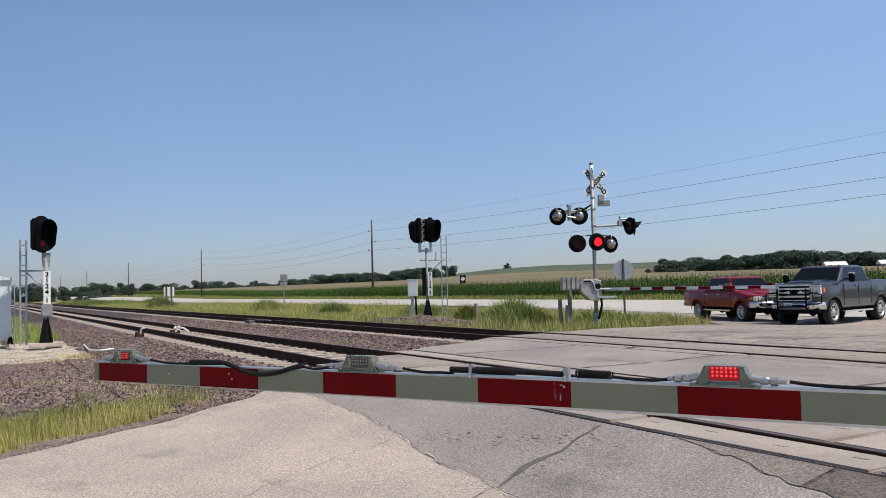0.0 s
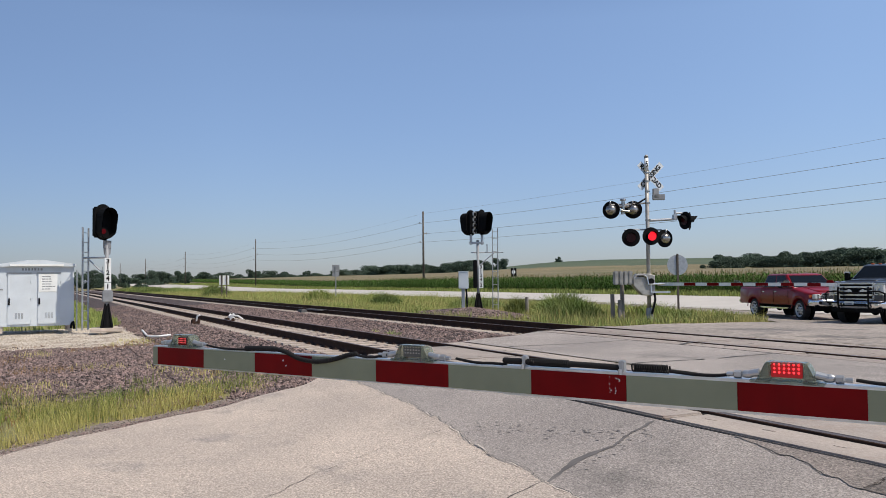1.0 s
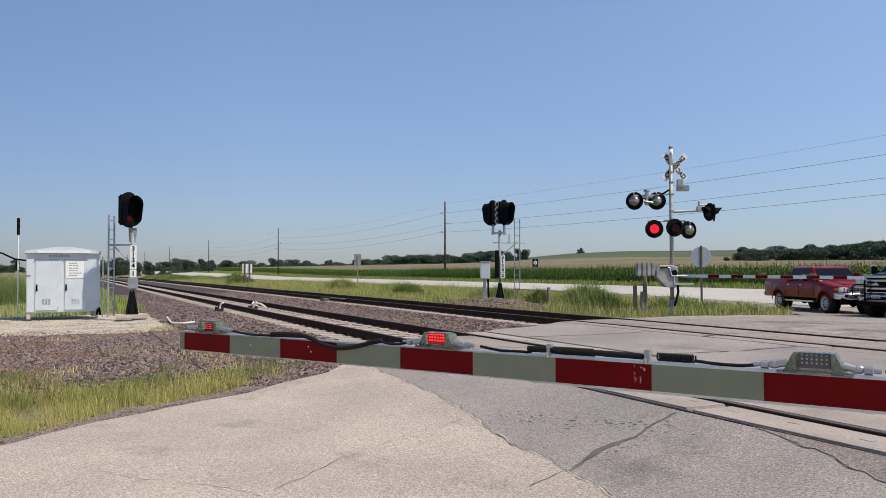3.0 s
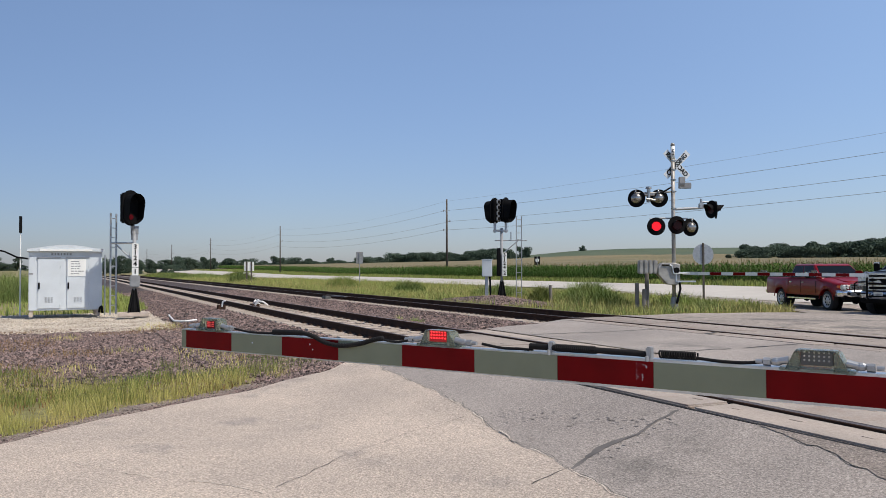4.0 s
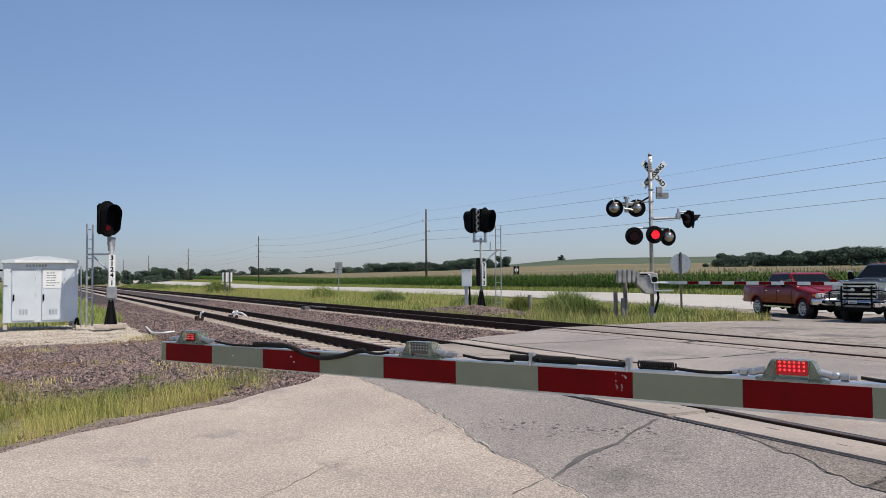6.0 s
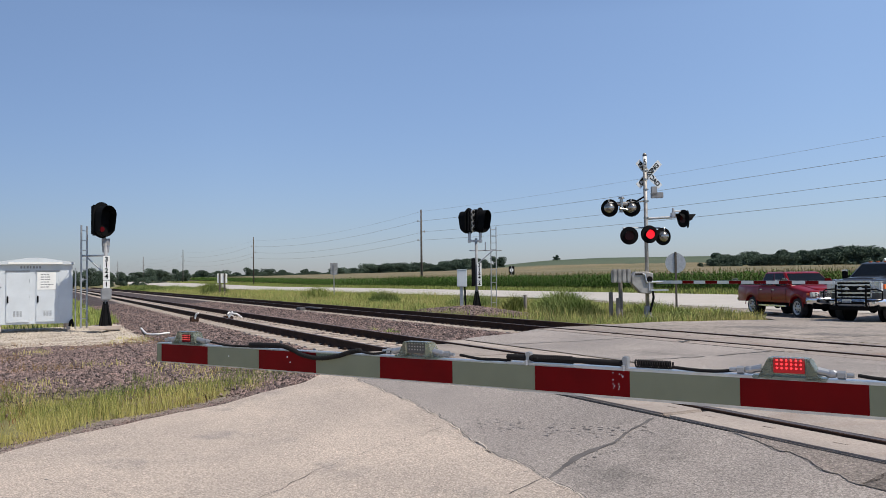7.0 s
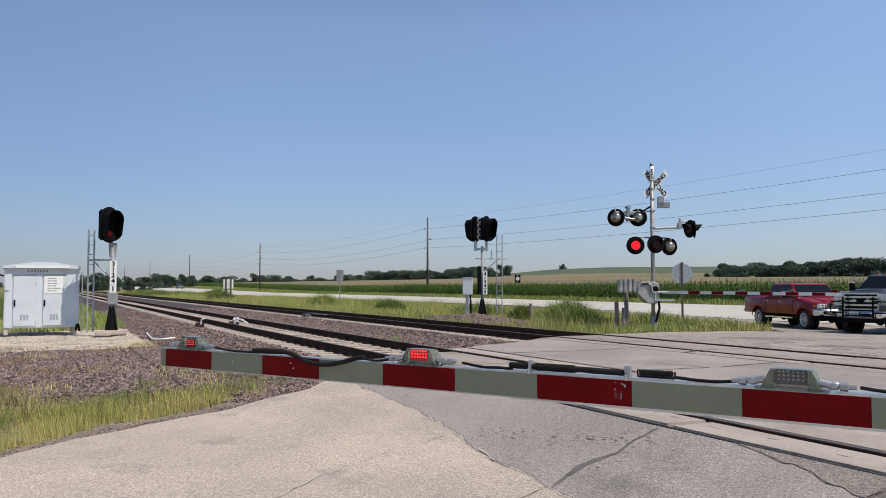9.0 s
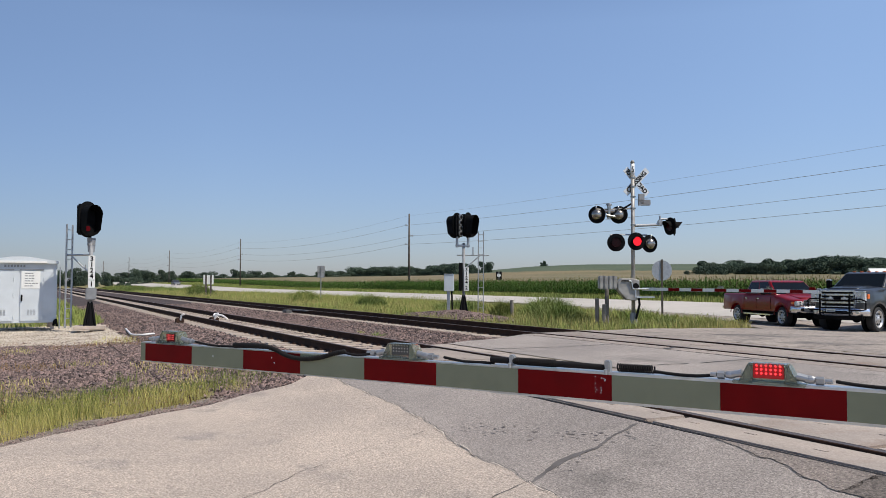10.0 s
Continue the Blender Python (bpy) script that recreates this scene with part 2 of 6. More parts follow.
# ---- the lie of the land: z over Y (across the tracks), with a rise of the far fields ----
PROF_Y = [-400, -6, 2.0, 3.4, 4.87, 7.0, 11.0, 15.0, 20.0, 24.0, 28.0, 31.0, 34.0, 44.0, 52.0, 75.0, 130.0, 400.0, 1500.0]
PROF_Z = [-0.6, -0.02, 0.02, 0.12, 0.395, 0.40, 0.40, 0.38, 0.24, -0.01, -0.10, -0.06, 0.04, 0.33, 0.40, 0.45, 0.7, 1.4, 3.0]


def road_z(y):
    return float(np.interp(y, PROF_Y, PROF_Z))


def crossing_edge(y):
    """X of the road's edge beside the track at that Y."""
    return float(np.interp(y, [-6, -0.5, 0.5, 1.85, 3.73, 5.4, 7.0, 11.0, 13.6, 20.8, 24.5, 27.0, 33.0], [-4.5, -8.48, -9.56, -10.55, -11.87, -13.0, -14.2, -16.6, -17.2, -18.6, -22.3, -27.0, -45.0]))


def hill(x, y):
    """Rise of the far fields, higher behind the crossing than down the line."""
    d = math.hypot(x, y)
    a = math.degrees(math.atan2(y, -x))           # 0 down the line, 45 behind the crossing
    k = float(np.interp(a, [-30, 5, 14, 24, 34, 48, 70, 110], [0.2, 0.35, 0.5, 0.75, 1.0, 0.95, 0.9, 0.4]))
    k2 = float(np.interp(a, [26, 30, 33, 37, 50, 70, 110], [0.0, 0.6, 0.85, 1.0, 1.0, 0.8, 0.2]))
    return k * float(np.interp(d, [185, 430, 4000], [0, 4.2, 4.2])) + k2 * float(np.interp(d, [400, 700, 900, 4000], [0, 12, 12, 3]))


def ground_z(x, y):
    z = road_z(y)
    if x < crossing_edge(y) + 0.3 and 2.0 < y < 28:      # beside the road the land lies lower
        low = float(np.interp(y, [2, 3.4, 4.5, 13.5, 15, 20, 24, 28], [0.05, 0.08, 0.08, 0.10, 0.18, 0.15, 0.0, -0.03]))
        k = min(1.0, max(0.0, (crossing_edge(y) + 0.3 - x) / 1.2))
        z = z * (1 - k) + low * k
    return z + hill(x, y)


def grid(name, xs, ys, zf, mat, keep=None, thick=0.0):
    vs = [(x, y, zf(x, y)) for y in ys for x in xs]
    n = len(xs)
    fs = []
    for j in range(len(ys) - 1):
        for i in range(n - 1):
            if keep is None or keep((xs[i] + xs[i + 1]) / 2, (ys[j] + ys[j + 1]) / 2):
                fs.append((j * n + i, j * n + i + 1, (j + 1) * n + i + 1, (j + 1) * n + i))
    return raw(name, vs, fs, mat, smooth=True)


def spaced(*stops):
    out = []
    for (a, b, n) in stops:
        out += list(np.linspace(a, b, n, endpoint=False))
    return out + [stops[-1][1]]


gx = spaced((-3500, -600, 30), (-600, -120, 48), (-120, -30, 45), (-30, 6, 72), (6, 40, 17), (40, 1500, 20))
gy = spaced((-1500, -60, 16), (-60, -6, 18), (-6, 30, 72), (30, 140, 44), (140, 900, 50), (900, 4000, 20))
ground = grid("ground", gx, gy, lambda x, y: ground_z(x, y) - 0.05, GRASS_SOIL)
tagged(ground, "grassy roadside soil and farmland rolling to the horizon", "ground", kind="structure")


def strip(name, ys, x_of, right, mat, lift, label, category, n=40):
    """A road surface between its ragged left edge and a right edge, following the land."""
    vs, fs = [], []
    for y in ys:
        xl = x_of(y)
        for i in range(n + 1):
            k = (i / n) ** 1.7
            vs.append((xl + (right - xl) * k, y, road_z(y) + lift))
    for j in range(len(ys) - 1):
        for i in range(n):
            a = j * (n + 1) + i
            fs.append((a, a + 1, a + n + 2, a + n + 1))
    ob = raw(name, vs, fs, mat, smooth=True)
    return tagged(ob, label, category, kind="structure")


def joint_y(x):
    """The ragged joint between old concrete and asphalt in front of the tracks."""
    return float(np.interp(x, [-13, -11.7, -8.9, -7.6, -6.1, -4.6, 0, 14], [4.05, 4.0, 3.83, 3.68, 3.42, 3.30, 3.0, 2.6])) + 0.07 * noise.noise((x * 1.7, 3.1, 0)) + 0.03 * noise.noise((x * 7.0, 1.1, 0))


def jag(y):
    return 0.10 * noise.noise((y * 1.3, 7.7, 0)) + 0.05 * noise.noise((y * 5.0, 2.2, 0))


ys = list(np.linspace(-30, -6, 10)) + list(np.linspace(-5.5, 4.2, 98))
apron = raw("road_apron", [], [], APRON)
vs, fs = [], []
NX = 120
for j in range(60):
    for i in range(NX + 1):
        k = (i / NX) ** 1.4
        xr = 14.0
        u = j / 59
        # the far side follows the joint, the left side the road's edge
        y0 = -12.0
        xl0 = -12.2
        x_guess = xl0 + (xr - xl0) * k
        y = y0 + (joint_y(x_guess) - y0) * (1 - (1 - u) ** 1.6)
        xl = crossing_edge(y) + jag(y)
        x = xl + (xr - xl) * k
        y = y0 + (joint_y(x) - y0) * (1 - (1 - u) ** 1.6)
        vs.append((x, y, road_z(y) + 0.012))
for j in range(59):
    for i in range(NX):
        a = j * (NX + 1) + i
        fs.append((a, a + 1, a + NX + 2, a + NX + 1))
apron.data.from_pydata(vs, [], fs)
tagged(apron, "pale tan exposed-aggregate concrete approach of the crossing road", "road", kind="structure")

road_near = strip("road", list(np.linspace(2.2, 4.835, 30)), lambda y: crossing_edge(y) + 0.2 + jag(y), 14, ASPHALT, 0.0, "worn grey asphalt beside the railway track", "road", 60)
road_mid = strip("road_between_tracks", list(np.linspace(7.52, 10.42, 20)), lambda y: crossing_edge(y) + jag(y) * 2, 14, ASPHALT, 0.01, "worn grey asphalt between the two tracks", "road", 40)
road_far = strip("road_beyond_tracks", list(np.linspace(13.14, 33.5, 60)), lambda y: crossing_edge(y) + jag(y) * 2, 14, FARCONC, 0.01, "dusty pale concrete road beyond the crossing", "road", 40)

# the highway runs nearly along the tracks
def hw_near(x):
    return float(np.interp(-x, [-60, 30, 45, 56, 110, 210, 420, 900], [29.0, 31.4, 33.7, 34.6, 34.6, 33.5, 30.0, 14.0]))


def hw_far(x):
    return float(np.interp(-x, [-60, 43, 74, 137, 260, 420, 900], [36.0, 42.9, 43.4, 44.6, 45.5, 42.0, 26.0]))


vs, fs = [], []
hx = spaced((-900, -200, 30), (-200, 60, 60))
for x in hx:
    for k in range(9):
        y = hw_near(x) + (hw_far(x) - hw_near(x)) * k / 8
        vs.append((x, y, ground_z(x, y) + 0.03))
for i in range(len(hx) - 1):
    for k in range(8):
        a = i * 9 + k
        fs.append((a, a + 9, a + 10, a + 1))
highway = raw("highway", vs, fs, HIGHWAY, smooth=True)
tagged(highway, "pale sunlit concrete highway running along the tracks", "road", kind="structure")

# ---- tracks ----
RAIL_Z = 0.42
def rail_section(h=0.175):
    return [(-0.075, 0), (0.075, 0), (0.075, 0.012), (0.012, 0.03), (0.010, h - 0.045), (0.036, h - 0.036), (0.036, h - 0.006), (0.030, h), (-0.030, h), (-0.036, h - 0.006), (-0.036, h - 0.036), (-0.010, h - 0.045), (-0.012, 0.03), (-0.075, 0.012)]


def rail(y, parent):
    bm = B()
    sec = rail_section()
    loft(bm, [[Vector((x, y + a, RAIL_Z - 0.175 + b)) for a, b in sec] for x in (-900, -300, -120, -60, -30, -10, 0, 40)])
    bmesh.ops.recalc_face_normals(bm, faces=bm.faces)
    for f in bm.faces:
        if f.calc_center_median().z > RAIL_Z - 0.003:
            f.material_index = 1
    return part("rail", bm, [RAILSTEEL, RAILTOP], parent, "rusty steel rail with a polished head")


def ballast_z(y):
    return float(np.interp(y, [2.2, 2.8, 3.5, 4.5, 4.85, 5.2, 7.2, 7.6, 8.7, 9.5, 10.2, 10.6, 13.0, 13.4, 14.8, 16.4], [-0.08, 0.05, 0.13, 0.23, 0.215, 0.225, 0.225, 0.215, 0.17, 0.17, 0.23, 0.225, 0.225, 0.23, 0.14, 0.02]))


def ballast_up(x, y):
    """Ballast climbs to the road's level where it meets the pavement."""
    z = ballast_z(y)
    if y < 4.95 or 7.6 < y < 10.3 or y > 13.2:
        k = min(1.0, max(0.0, (x - crossing_edge(y) + 1.3) / 1.2))
        z = z * (1 - k) + max(z, road_z(y) - 0.045) * k
    return z


bx = spaced((-900, -200, 40), (-200, -60, 70), (-60, -9.5, 170))
by = list(np.linspace(2.2, 16.4, 48))
ballast = grid("ballast_bed", bx, by, lambda x, y: ballast_up(x, y) + 0.035 * noise.noise((x * 1.3, y * 1.9, 0)) + 0.02 * noise.noise((x * 5, y * 5, 4)), BALLAST, keep=lambda x, y: x < crossing_edge(y) + (0.15 if y < 4.9 else 0.4))
tagged(ballast, "purplish grey crushed stone ballast under the tracks", "ballast", kind="structure")
# ---- more materials ----
REDLED = material("lit_red_led", (1.0, 0.02, 0.025), 0.4, var=0.0, emit=5.0)
RIMALLOY = material("brushed_alloy", (0.52, 0.52, 0.51), 0.42, metal=0.8, var=0.1, scale=6)
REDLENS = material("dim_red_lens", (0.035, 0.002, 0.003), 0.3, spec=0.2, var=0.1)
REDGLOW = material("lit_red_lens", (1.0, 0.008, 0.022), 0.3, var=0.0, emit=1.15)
REDBOARD = material("red_lit_board", (1.0, 0.01, 0.02), 0.4, var=0.0, emit=0.22)
DIMGLOW = material("faint_red_signal", (0.40, 0.010, 0.022), 0.4, spec=0.1, var=0.0, emit=0.13)
STEADY = material("steady_red_diodes", (1.0, 0.12, 0.12), 0.4, spec=0.1, var=0.0, emit=0.75)
LEDBOARD = material("dark_led_board", (0.09, 0.09, 0.085), 0.4, var=0.1)
LEDOFF = material("unlit_led", (0.42, 0.40, 0.36), 0.3, var=0.1)
HOUSING = material("translucent_grey_plastic", (0.46, 0.50, 0.42), 0.22, var=0.08, scale=20)
HOUSING.node_tree.nodes["Principled BSDF"].inputs["Transmission Weight"].default_value = 0.8
HOUSING.node_tree.nodes["Principled BSDF"].inputs["IOR"].default_value = 1.25
CHROME = material("chrome", (0.80, 0.81, 0.83), 0.22, metal=0.9, var=0.04)
DARKALU = material("weathered_aluminium", (0.34, 0.32, 0.29), 0.26, metal=0.85, var=0.25, scale=9)
DARKSTEEL = material("dark_cast_steel", (0.13, 0.125, 0.12), 0.7, var=0.3, scale=8)
TYRE = material("tyre_rubber", (0.02, 0.02, 0.02), 0.85, var=0.2, scale=6)
GLASSDARK = material("tinted_glass", (0.006, 0.008, 0.010), 0.08, var=0.05, spec=0.2)
GREYCAR = material("dark_grey_metallic_paint", (0.038, 0.040, 0.042), 0.3, metal=0.3, var=0.05, scale=1, fine=0.04, fscale=40)
GREYCAR.node_tree.nodes["Principled BSDF"].inputs["Coat Weight"].default_value = 0.5
REDCAR = material("red_car_paint", (0.21, 0.002, 0.005), 0.3, spec=0.3, var=0.06, scale=1)
REDCAR.node_tree.nodes["Principled BSDF"].inputs["Coat Weight"].default_value = 0.2
WHITEPLASTIC = material("white_plastic_pipe", (0.75, 0.73, 0.70), 0.5, var=0.06)
HEADLAMP = material("headlamp_glass", (0.72, 0.74, 0.75), 0.12, metal=0.3, var=0.1, scale=20)
AMBER = material("amber_lens", (0.75, 0.16, 0.03), 0.3, var=0.05)
LIMESTONE = material("pale_limestone_gravel", (0.52, 0.45, 0.36), 0.95, col2=(0.37, 0.315, 0.25), scale=1.2, fine=0.4, fscale=26, bump=0.02, bscale=30, stain=(0.24, 0.20, 0.15), stain_scale=0.7, stain_at=0.58)

# ---- tracks in parts ----
def tie_mesh():
    bm = B()
    # a prestressed tie: trapezoid section, lower in the middle
    for x0, x1, h in ((-1.30, -0.45, 0.21), (-0.45, 0.45, 0.19), (0.45, 1.30, 0.21)):
        ring = lambda y, k: [Vector((-0.14, y, 0)), Vector((0.14, y, 0)), Vector((0.11, y, k)), Vector((-0.11, y, k))]
        loft(bm, [ring(x0, h), ring(x1, h)])
    return bm


def clip_bm():
    bm = B()
    box(bm, 0.12, 0.34, 0.03, pose(0, 0, 0.225), 0.008)
    for s in (-1, 1):
        box(bm, 0.07, 0.04, 0.06, pose(0, s * 0.125, 0.235), 0.008)
    return bm


def railway_track(y0, label):
    tr = thing("railway_track", Matrix(), label, "railway track", "pair of railway tracks")
    for yy in (y0, y0 + 1.505):
        rail(yy, tr)
    bm = tie_mesh()
    bmesh.ops.recalc_face_normals(bm, faces=bm.faces)
    me = bpy.data.meshes.new("tie")
    bm.to_mesh(me)
    bm.free()
    me.materials.append(TIECON)
    bc = clip_bm()
    mc = bpy.data.meshes.new("rail_clip")
    bc.to_mesh(mc)
    bc.free()
    mc.materials.append(RAILSTEEL)
    x0 = crossing_edge(y0 + 0.75) - 0.35
    for i in range(110):
        x = x0 - 0.61 * i
        t = new("tie", me)
        t.parent = tr
        t.matrix_basis = pose(x + random.uniform(-0.02, 0.02), y0 + 0.7525, 0.055, 0, 0, random.uniform(-0.5, 0.5))
        if i < 45:
            for yy in (y0, y0 + 1.505):
                c = new("rail_clip", mc)
                c.parent = tr
                c.matrix_basis = pose(x, yy, 0.04)
    # ties past that run on as one
    bm = B()
    for i in range(110, 420):
        box(bm, 0.25, 2.6, 0.2, pose(x0 - 0.61 * i, y0 + 0.7525, 0.15))
    tagged(part("tie_run", bm, TIECON, tr), kind="stuff")
    return tr


near_track = railway_track(5.42, "railway track with rusty rails on concrete ties")
far_track = railway_track(11.03, "second railway track with rusty rails beyond the first")

# crossing panels: concrete slabs in lengths, beside and between the rails
def panels(y0, name, label, mat=PANEL):
    top = 0.405
    th = thing(name, Matrix(), label, "crossing deck", "crossing surfaces")
    rows = [(y0 - 0.52, y0 - 0.055), (y0 + 0.115, y0 + 1.39), (y0 + 1.56, y0 + 2.06)]
    for ya, yb in rows:
        x = crossing_edge((ya + yb) / 2) - 0.15
        while x < 14:
            bm = B()
            box(bm, 2.385, yb - ya, 0.22, Matrix(), 0.015)
            for sx in (-0.95, -0.35, 0.35, 0.95):          # lifting holes
                box(bm, 0.11, 0.03, 0.004, pose(sx, random.uniform(-0.1, 0.1), 0.1115))
            p = part("panel", bm, mat, th, m=pose(x + 1.22, (ya + yb) / 2, top - 0.11 + random.uniform(-0.006, 0.004)))
            x += 2.44
    for yy in (y0 - 0.045, y0 + 0.06, y0 + 1.45, y0 + 1.552):   # rubber flangeway filler
        bm = B()
        box(bm, 32, 0.03, 0.10, pose(crossing_edge(yy) + 16, yy, 0.345))
        part("flangeway_strip", bm, RUBBER, th, "black rubber strip")
    # open gap before the panels: its shade is a strip in the rubber's black
    bm = B()
    box(bm, 32, 0.056, 0.12, pose(crossing_edge(y0) + 16.5, y0 - 0.551, 0.330), 0.008)
    part("header_strip", bm, RUBBER, th, "black strip standing in for the shaded gap at the panel edge")
    return th


panels(5.42, "level_crossing_deck", "weathered concrete crossing panels set round the rails")
panels(11.03, "level_crossing_deck", "dusty concrete crossing panels round the far rails", DUSTPANEL)

# ---- boom gates ----


def led_panel(parent, w, h, m, lit, name="lens"):
    """A flat lens block; its front carries lit diodes, its back unlit ones."""
    bm = B()
    box(bm, w, 0.012, h, Matrix(), 0.002)
    bmesh.ops.recalc_face_normals(bm, faces=bm.faces)
    for f in bm.faces:
        f.material_index = 1 if f.normal.y < -0.7 else 0
    ob = part(name, bm, [LEDBOARD, REDBOARD if lit else DIMGLOW], parent, m=m)
    bm = B()
    for i in range(6):
        for j in range(3):
            bmesh.ops.create_uvsphere(bm, u_segments=8, v_segments=5, radius=0.0036, matrix=Matrix.Translation(((i - 2.5) * w / 6.6, -0.006, (j - 0.7) * h / 3.9)))
    tagged(part("diode_array", bm, REDLED if lit else STEADY, ob, "glowing red diodes"), kind="stuff")
    bm = B()
    for i in range(6):
        for j in range(3):
            bmesh.ops.create_uvsphere(bm, u_segments=8, v_segments=5, radius=0.0036, matrix=Matrix.Translation(((i - 2.5) * w / 6.6, 0.006, (j - 0.7) * h / 3.9)))
    tagged(part("diode_array", bm, LEDOFF, ob, "unlit pale diodes"), kind="stuff")
    return ob


def gate_lamp(arm, s, lit, steady=False):
    """A lamp on the arm, s metres from the tip: bracket, hood, two cable glands and the lens block."""
    hs = B()
    w, h = 0.106, 0.064
    prism(hs, [(-0.10, 0), (0.10, 0), (0.068, h), (-0.068, h)], 0.012, pose(0, 0.052, 0, 90, 0, 0))
    prism(hs, [(-0.10, 0), (-0.053, 0), (-0.0565, h), (-0.068, h)], 0.05, pose(0, 0.04, 0, 90, 0, 0))
    prism(hs, [(0.053, 0), (0.10, 0), (0.068, h), (0.0565, h)], 0.05, pose(0, 0.04, 0, 90, 0, 0))
    box(hs, 0.132, 0.06, 0.008, pose(0, 0.015, h + 0.002), 0.003)
    box(hs, 0.24, 0.055, 0.012, pose(0, 0.018, 0.002), 0.003)
    lamp = part("lamp", hs, HOUSING, arm, "grey plastic gate lamp on a bracket", m=pose(s, 0.0, 0.055))
    for sgn in (-1, 1):
        bm = B()
        tube(bm, (sgn * 0.09, 0.01, 0.03), (sgn * 0.135, 0.01, 0.022), 0.014, 0.011)
        bmesh.ops.create_uvsphere(bm, u_segments=10, v_segments=6, radius=0.016, matrix=Matrix.Translation((sgn * 0.13, 0.01, 0.022)) @ Matrix.Diagonal((1.5, 0.8, 0.9, 1)))
        tube(bm, (sgn * 0.15, 0.01, 0.020), (sgn * 0.174, 0.01, 0.020), 0.0145, seg=6)
        tube(bm, (sgn * 0.178, 0.01, 0.020), (sgn * 0.20, 0.01, 0.020), 0.008)
        part("cable_gland", bm, GALV, lamp, smooth=False)
    lens = led_panel(lamp, w * (0.96 if lit else 0.7), h * (0.82 if lit else 0.66), pose(0, 0.005, h * 0.52, 0, 0, 0), lit)
    return lens


def coil(bm, a, b, r, wire, turns):
    a, b = Vector(a), Vector(b)
    pts = []
    d = (b - a).normalized()
    u = d.orthogonal().normalized()
    v = d.cross(u)
    n = turns * 8
    for i in range(n + 1):
        t = i / n * turns * 2 * math.pi
        pts.append(a + (b - a) * (i / n) + u * r * math.cos(t) + v * r * math.sin(t))
    for p, q in zip(pts, pts[1:]):
        tube(bm, p, q, wire, seg=5, caps=False)


def cable(name, arm, pts, r, mat=RUBBER, sub=6, ribs=False):
    """A smooth cable through points."""
    P = [Vector(p) for p in pts]
    out = []
    for i in range(len(P) - 1):
        p0, p1, p2, p3 = P[max(i - 1, 0)], P[i], P[i + 1], P[min(i + 2, len(P) - 1)]
        for k in range(sub):
            t = k / sub
            out.append(0.5 * ((2 * p1) + (p2 - p0) * t + (2 * p0 - 5 * p1 + 4 * p2 - p3) * t * t + (3 * p1 - p0 - 3 * p2 + p3) * t ** 3))
    out.append(P[-1])
    bm = B()
    for a, b in zip(out, out[1:]):
        tube(bm, a, b, r, seg=8, caps=False)
        bmesh.ops.create_icosphere(bm, subdivisions=1, radius=r, matrix=Matrix.Translation(b))
    if ribs:
        for a, b in zip(out, out[1:]):
            n = max(1, int((b - a).length / 0.012))
            for k in range(n):
                c = a + (b - a) * (k / n)
                tube(bm, c, c + (b - a).normalized() * 0.006, r * 1.18, seg=10)
    return part(name, bm, mat, arm, smooth=True)


arm = thing("boom_gate", Matrix.Translation((-4.99, 0.63, 1.198)) @ pose(0, 0, 0, 0, 0, math.degrees(math.atan2(0.4814, 0.8765))), "lowered boom gate arm with red and white reflective bands and lamps", "boom gate", "boom gates at the crossing")
ST = 0.406
bm = B()
for x0, x1, hh, dd in ((-0.045, 2.62, 0.104, 0.046), (2.30, 6.35, 0.112, 0.056)):
    # hollow-looking channel: a web with two lips
    box(bm, x1 - x0, 0.006, hh, pose((x0 + x1) / 2, 0, 0))
    box(bm, x1 - x0, dd, 0.007, pose((x0 + x1) / 2, dd / 2 - 0.003, hh / 2), 0.002)
    box(bm, x1 - x0, dd, 0.007, pose((x0 + x1) / 2, dd / 2 - 0.003, -hh / 2), 0.002)
    box(bm, x1 - x0, 0.006, hh, pose((x0 + x1) / 2, dd - 0.006, 0))
part("beam", bm, ALU, arm, "bare aluminium beam")
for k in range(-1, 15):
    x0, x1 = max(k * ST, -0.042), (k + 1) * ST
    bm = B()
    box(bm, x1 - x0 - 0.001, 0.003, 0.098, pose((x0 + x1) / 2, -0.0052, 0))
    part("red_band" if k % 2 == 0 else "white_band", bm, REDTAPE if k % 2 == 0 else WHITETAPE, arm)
random.seed(4)
bm = B()                                     # rivets and chipped spots
for s, z in ((0.58, 0.005), (1.02, 0.02), (1.04, -0.005)):
    bmesh.ops.create_uvsphere(bm, u_segments=8, v_segments=4, radius=0.0045, matrix=Matrix.Translation((s, -0.007, z)) @ Matrix.Diagonal((1, 0.5, 1, 1)))
for i in range(14):
    bmesh.ops.create_uvsphere(bm, u_segments=6, v_segments=4, radius=random.uniform(0.0015, 0.003), matrix=Matrix.Translation((2.80 + random.uniform(-0.03, 0.025), -0.007, random.uniform(-0.035, 0.045))) @ Matrix.Diagonal((1, 0.4, 1, 1)))
tagged(part("rivets", bm, ALU, arm, "bare rivet heads and chips"), kind="stuff")
gate_lamp(arm, 0.215, False)
mid_lens = gate_lamp(arm, 1.83, True)
mech_lens = gate_lamp(arm, 3.41, True)
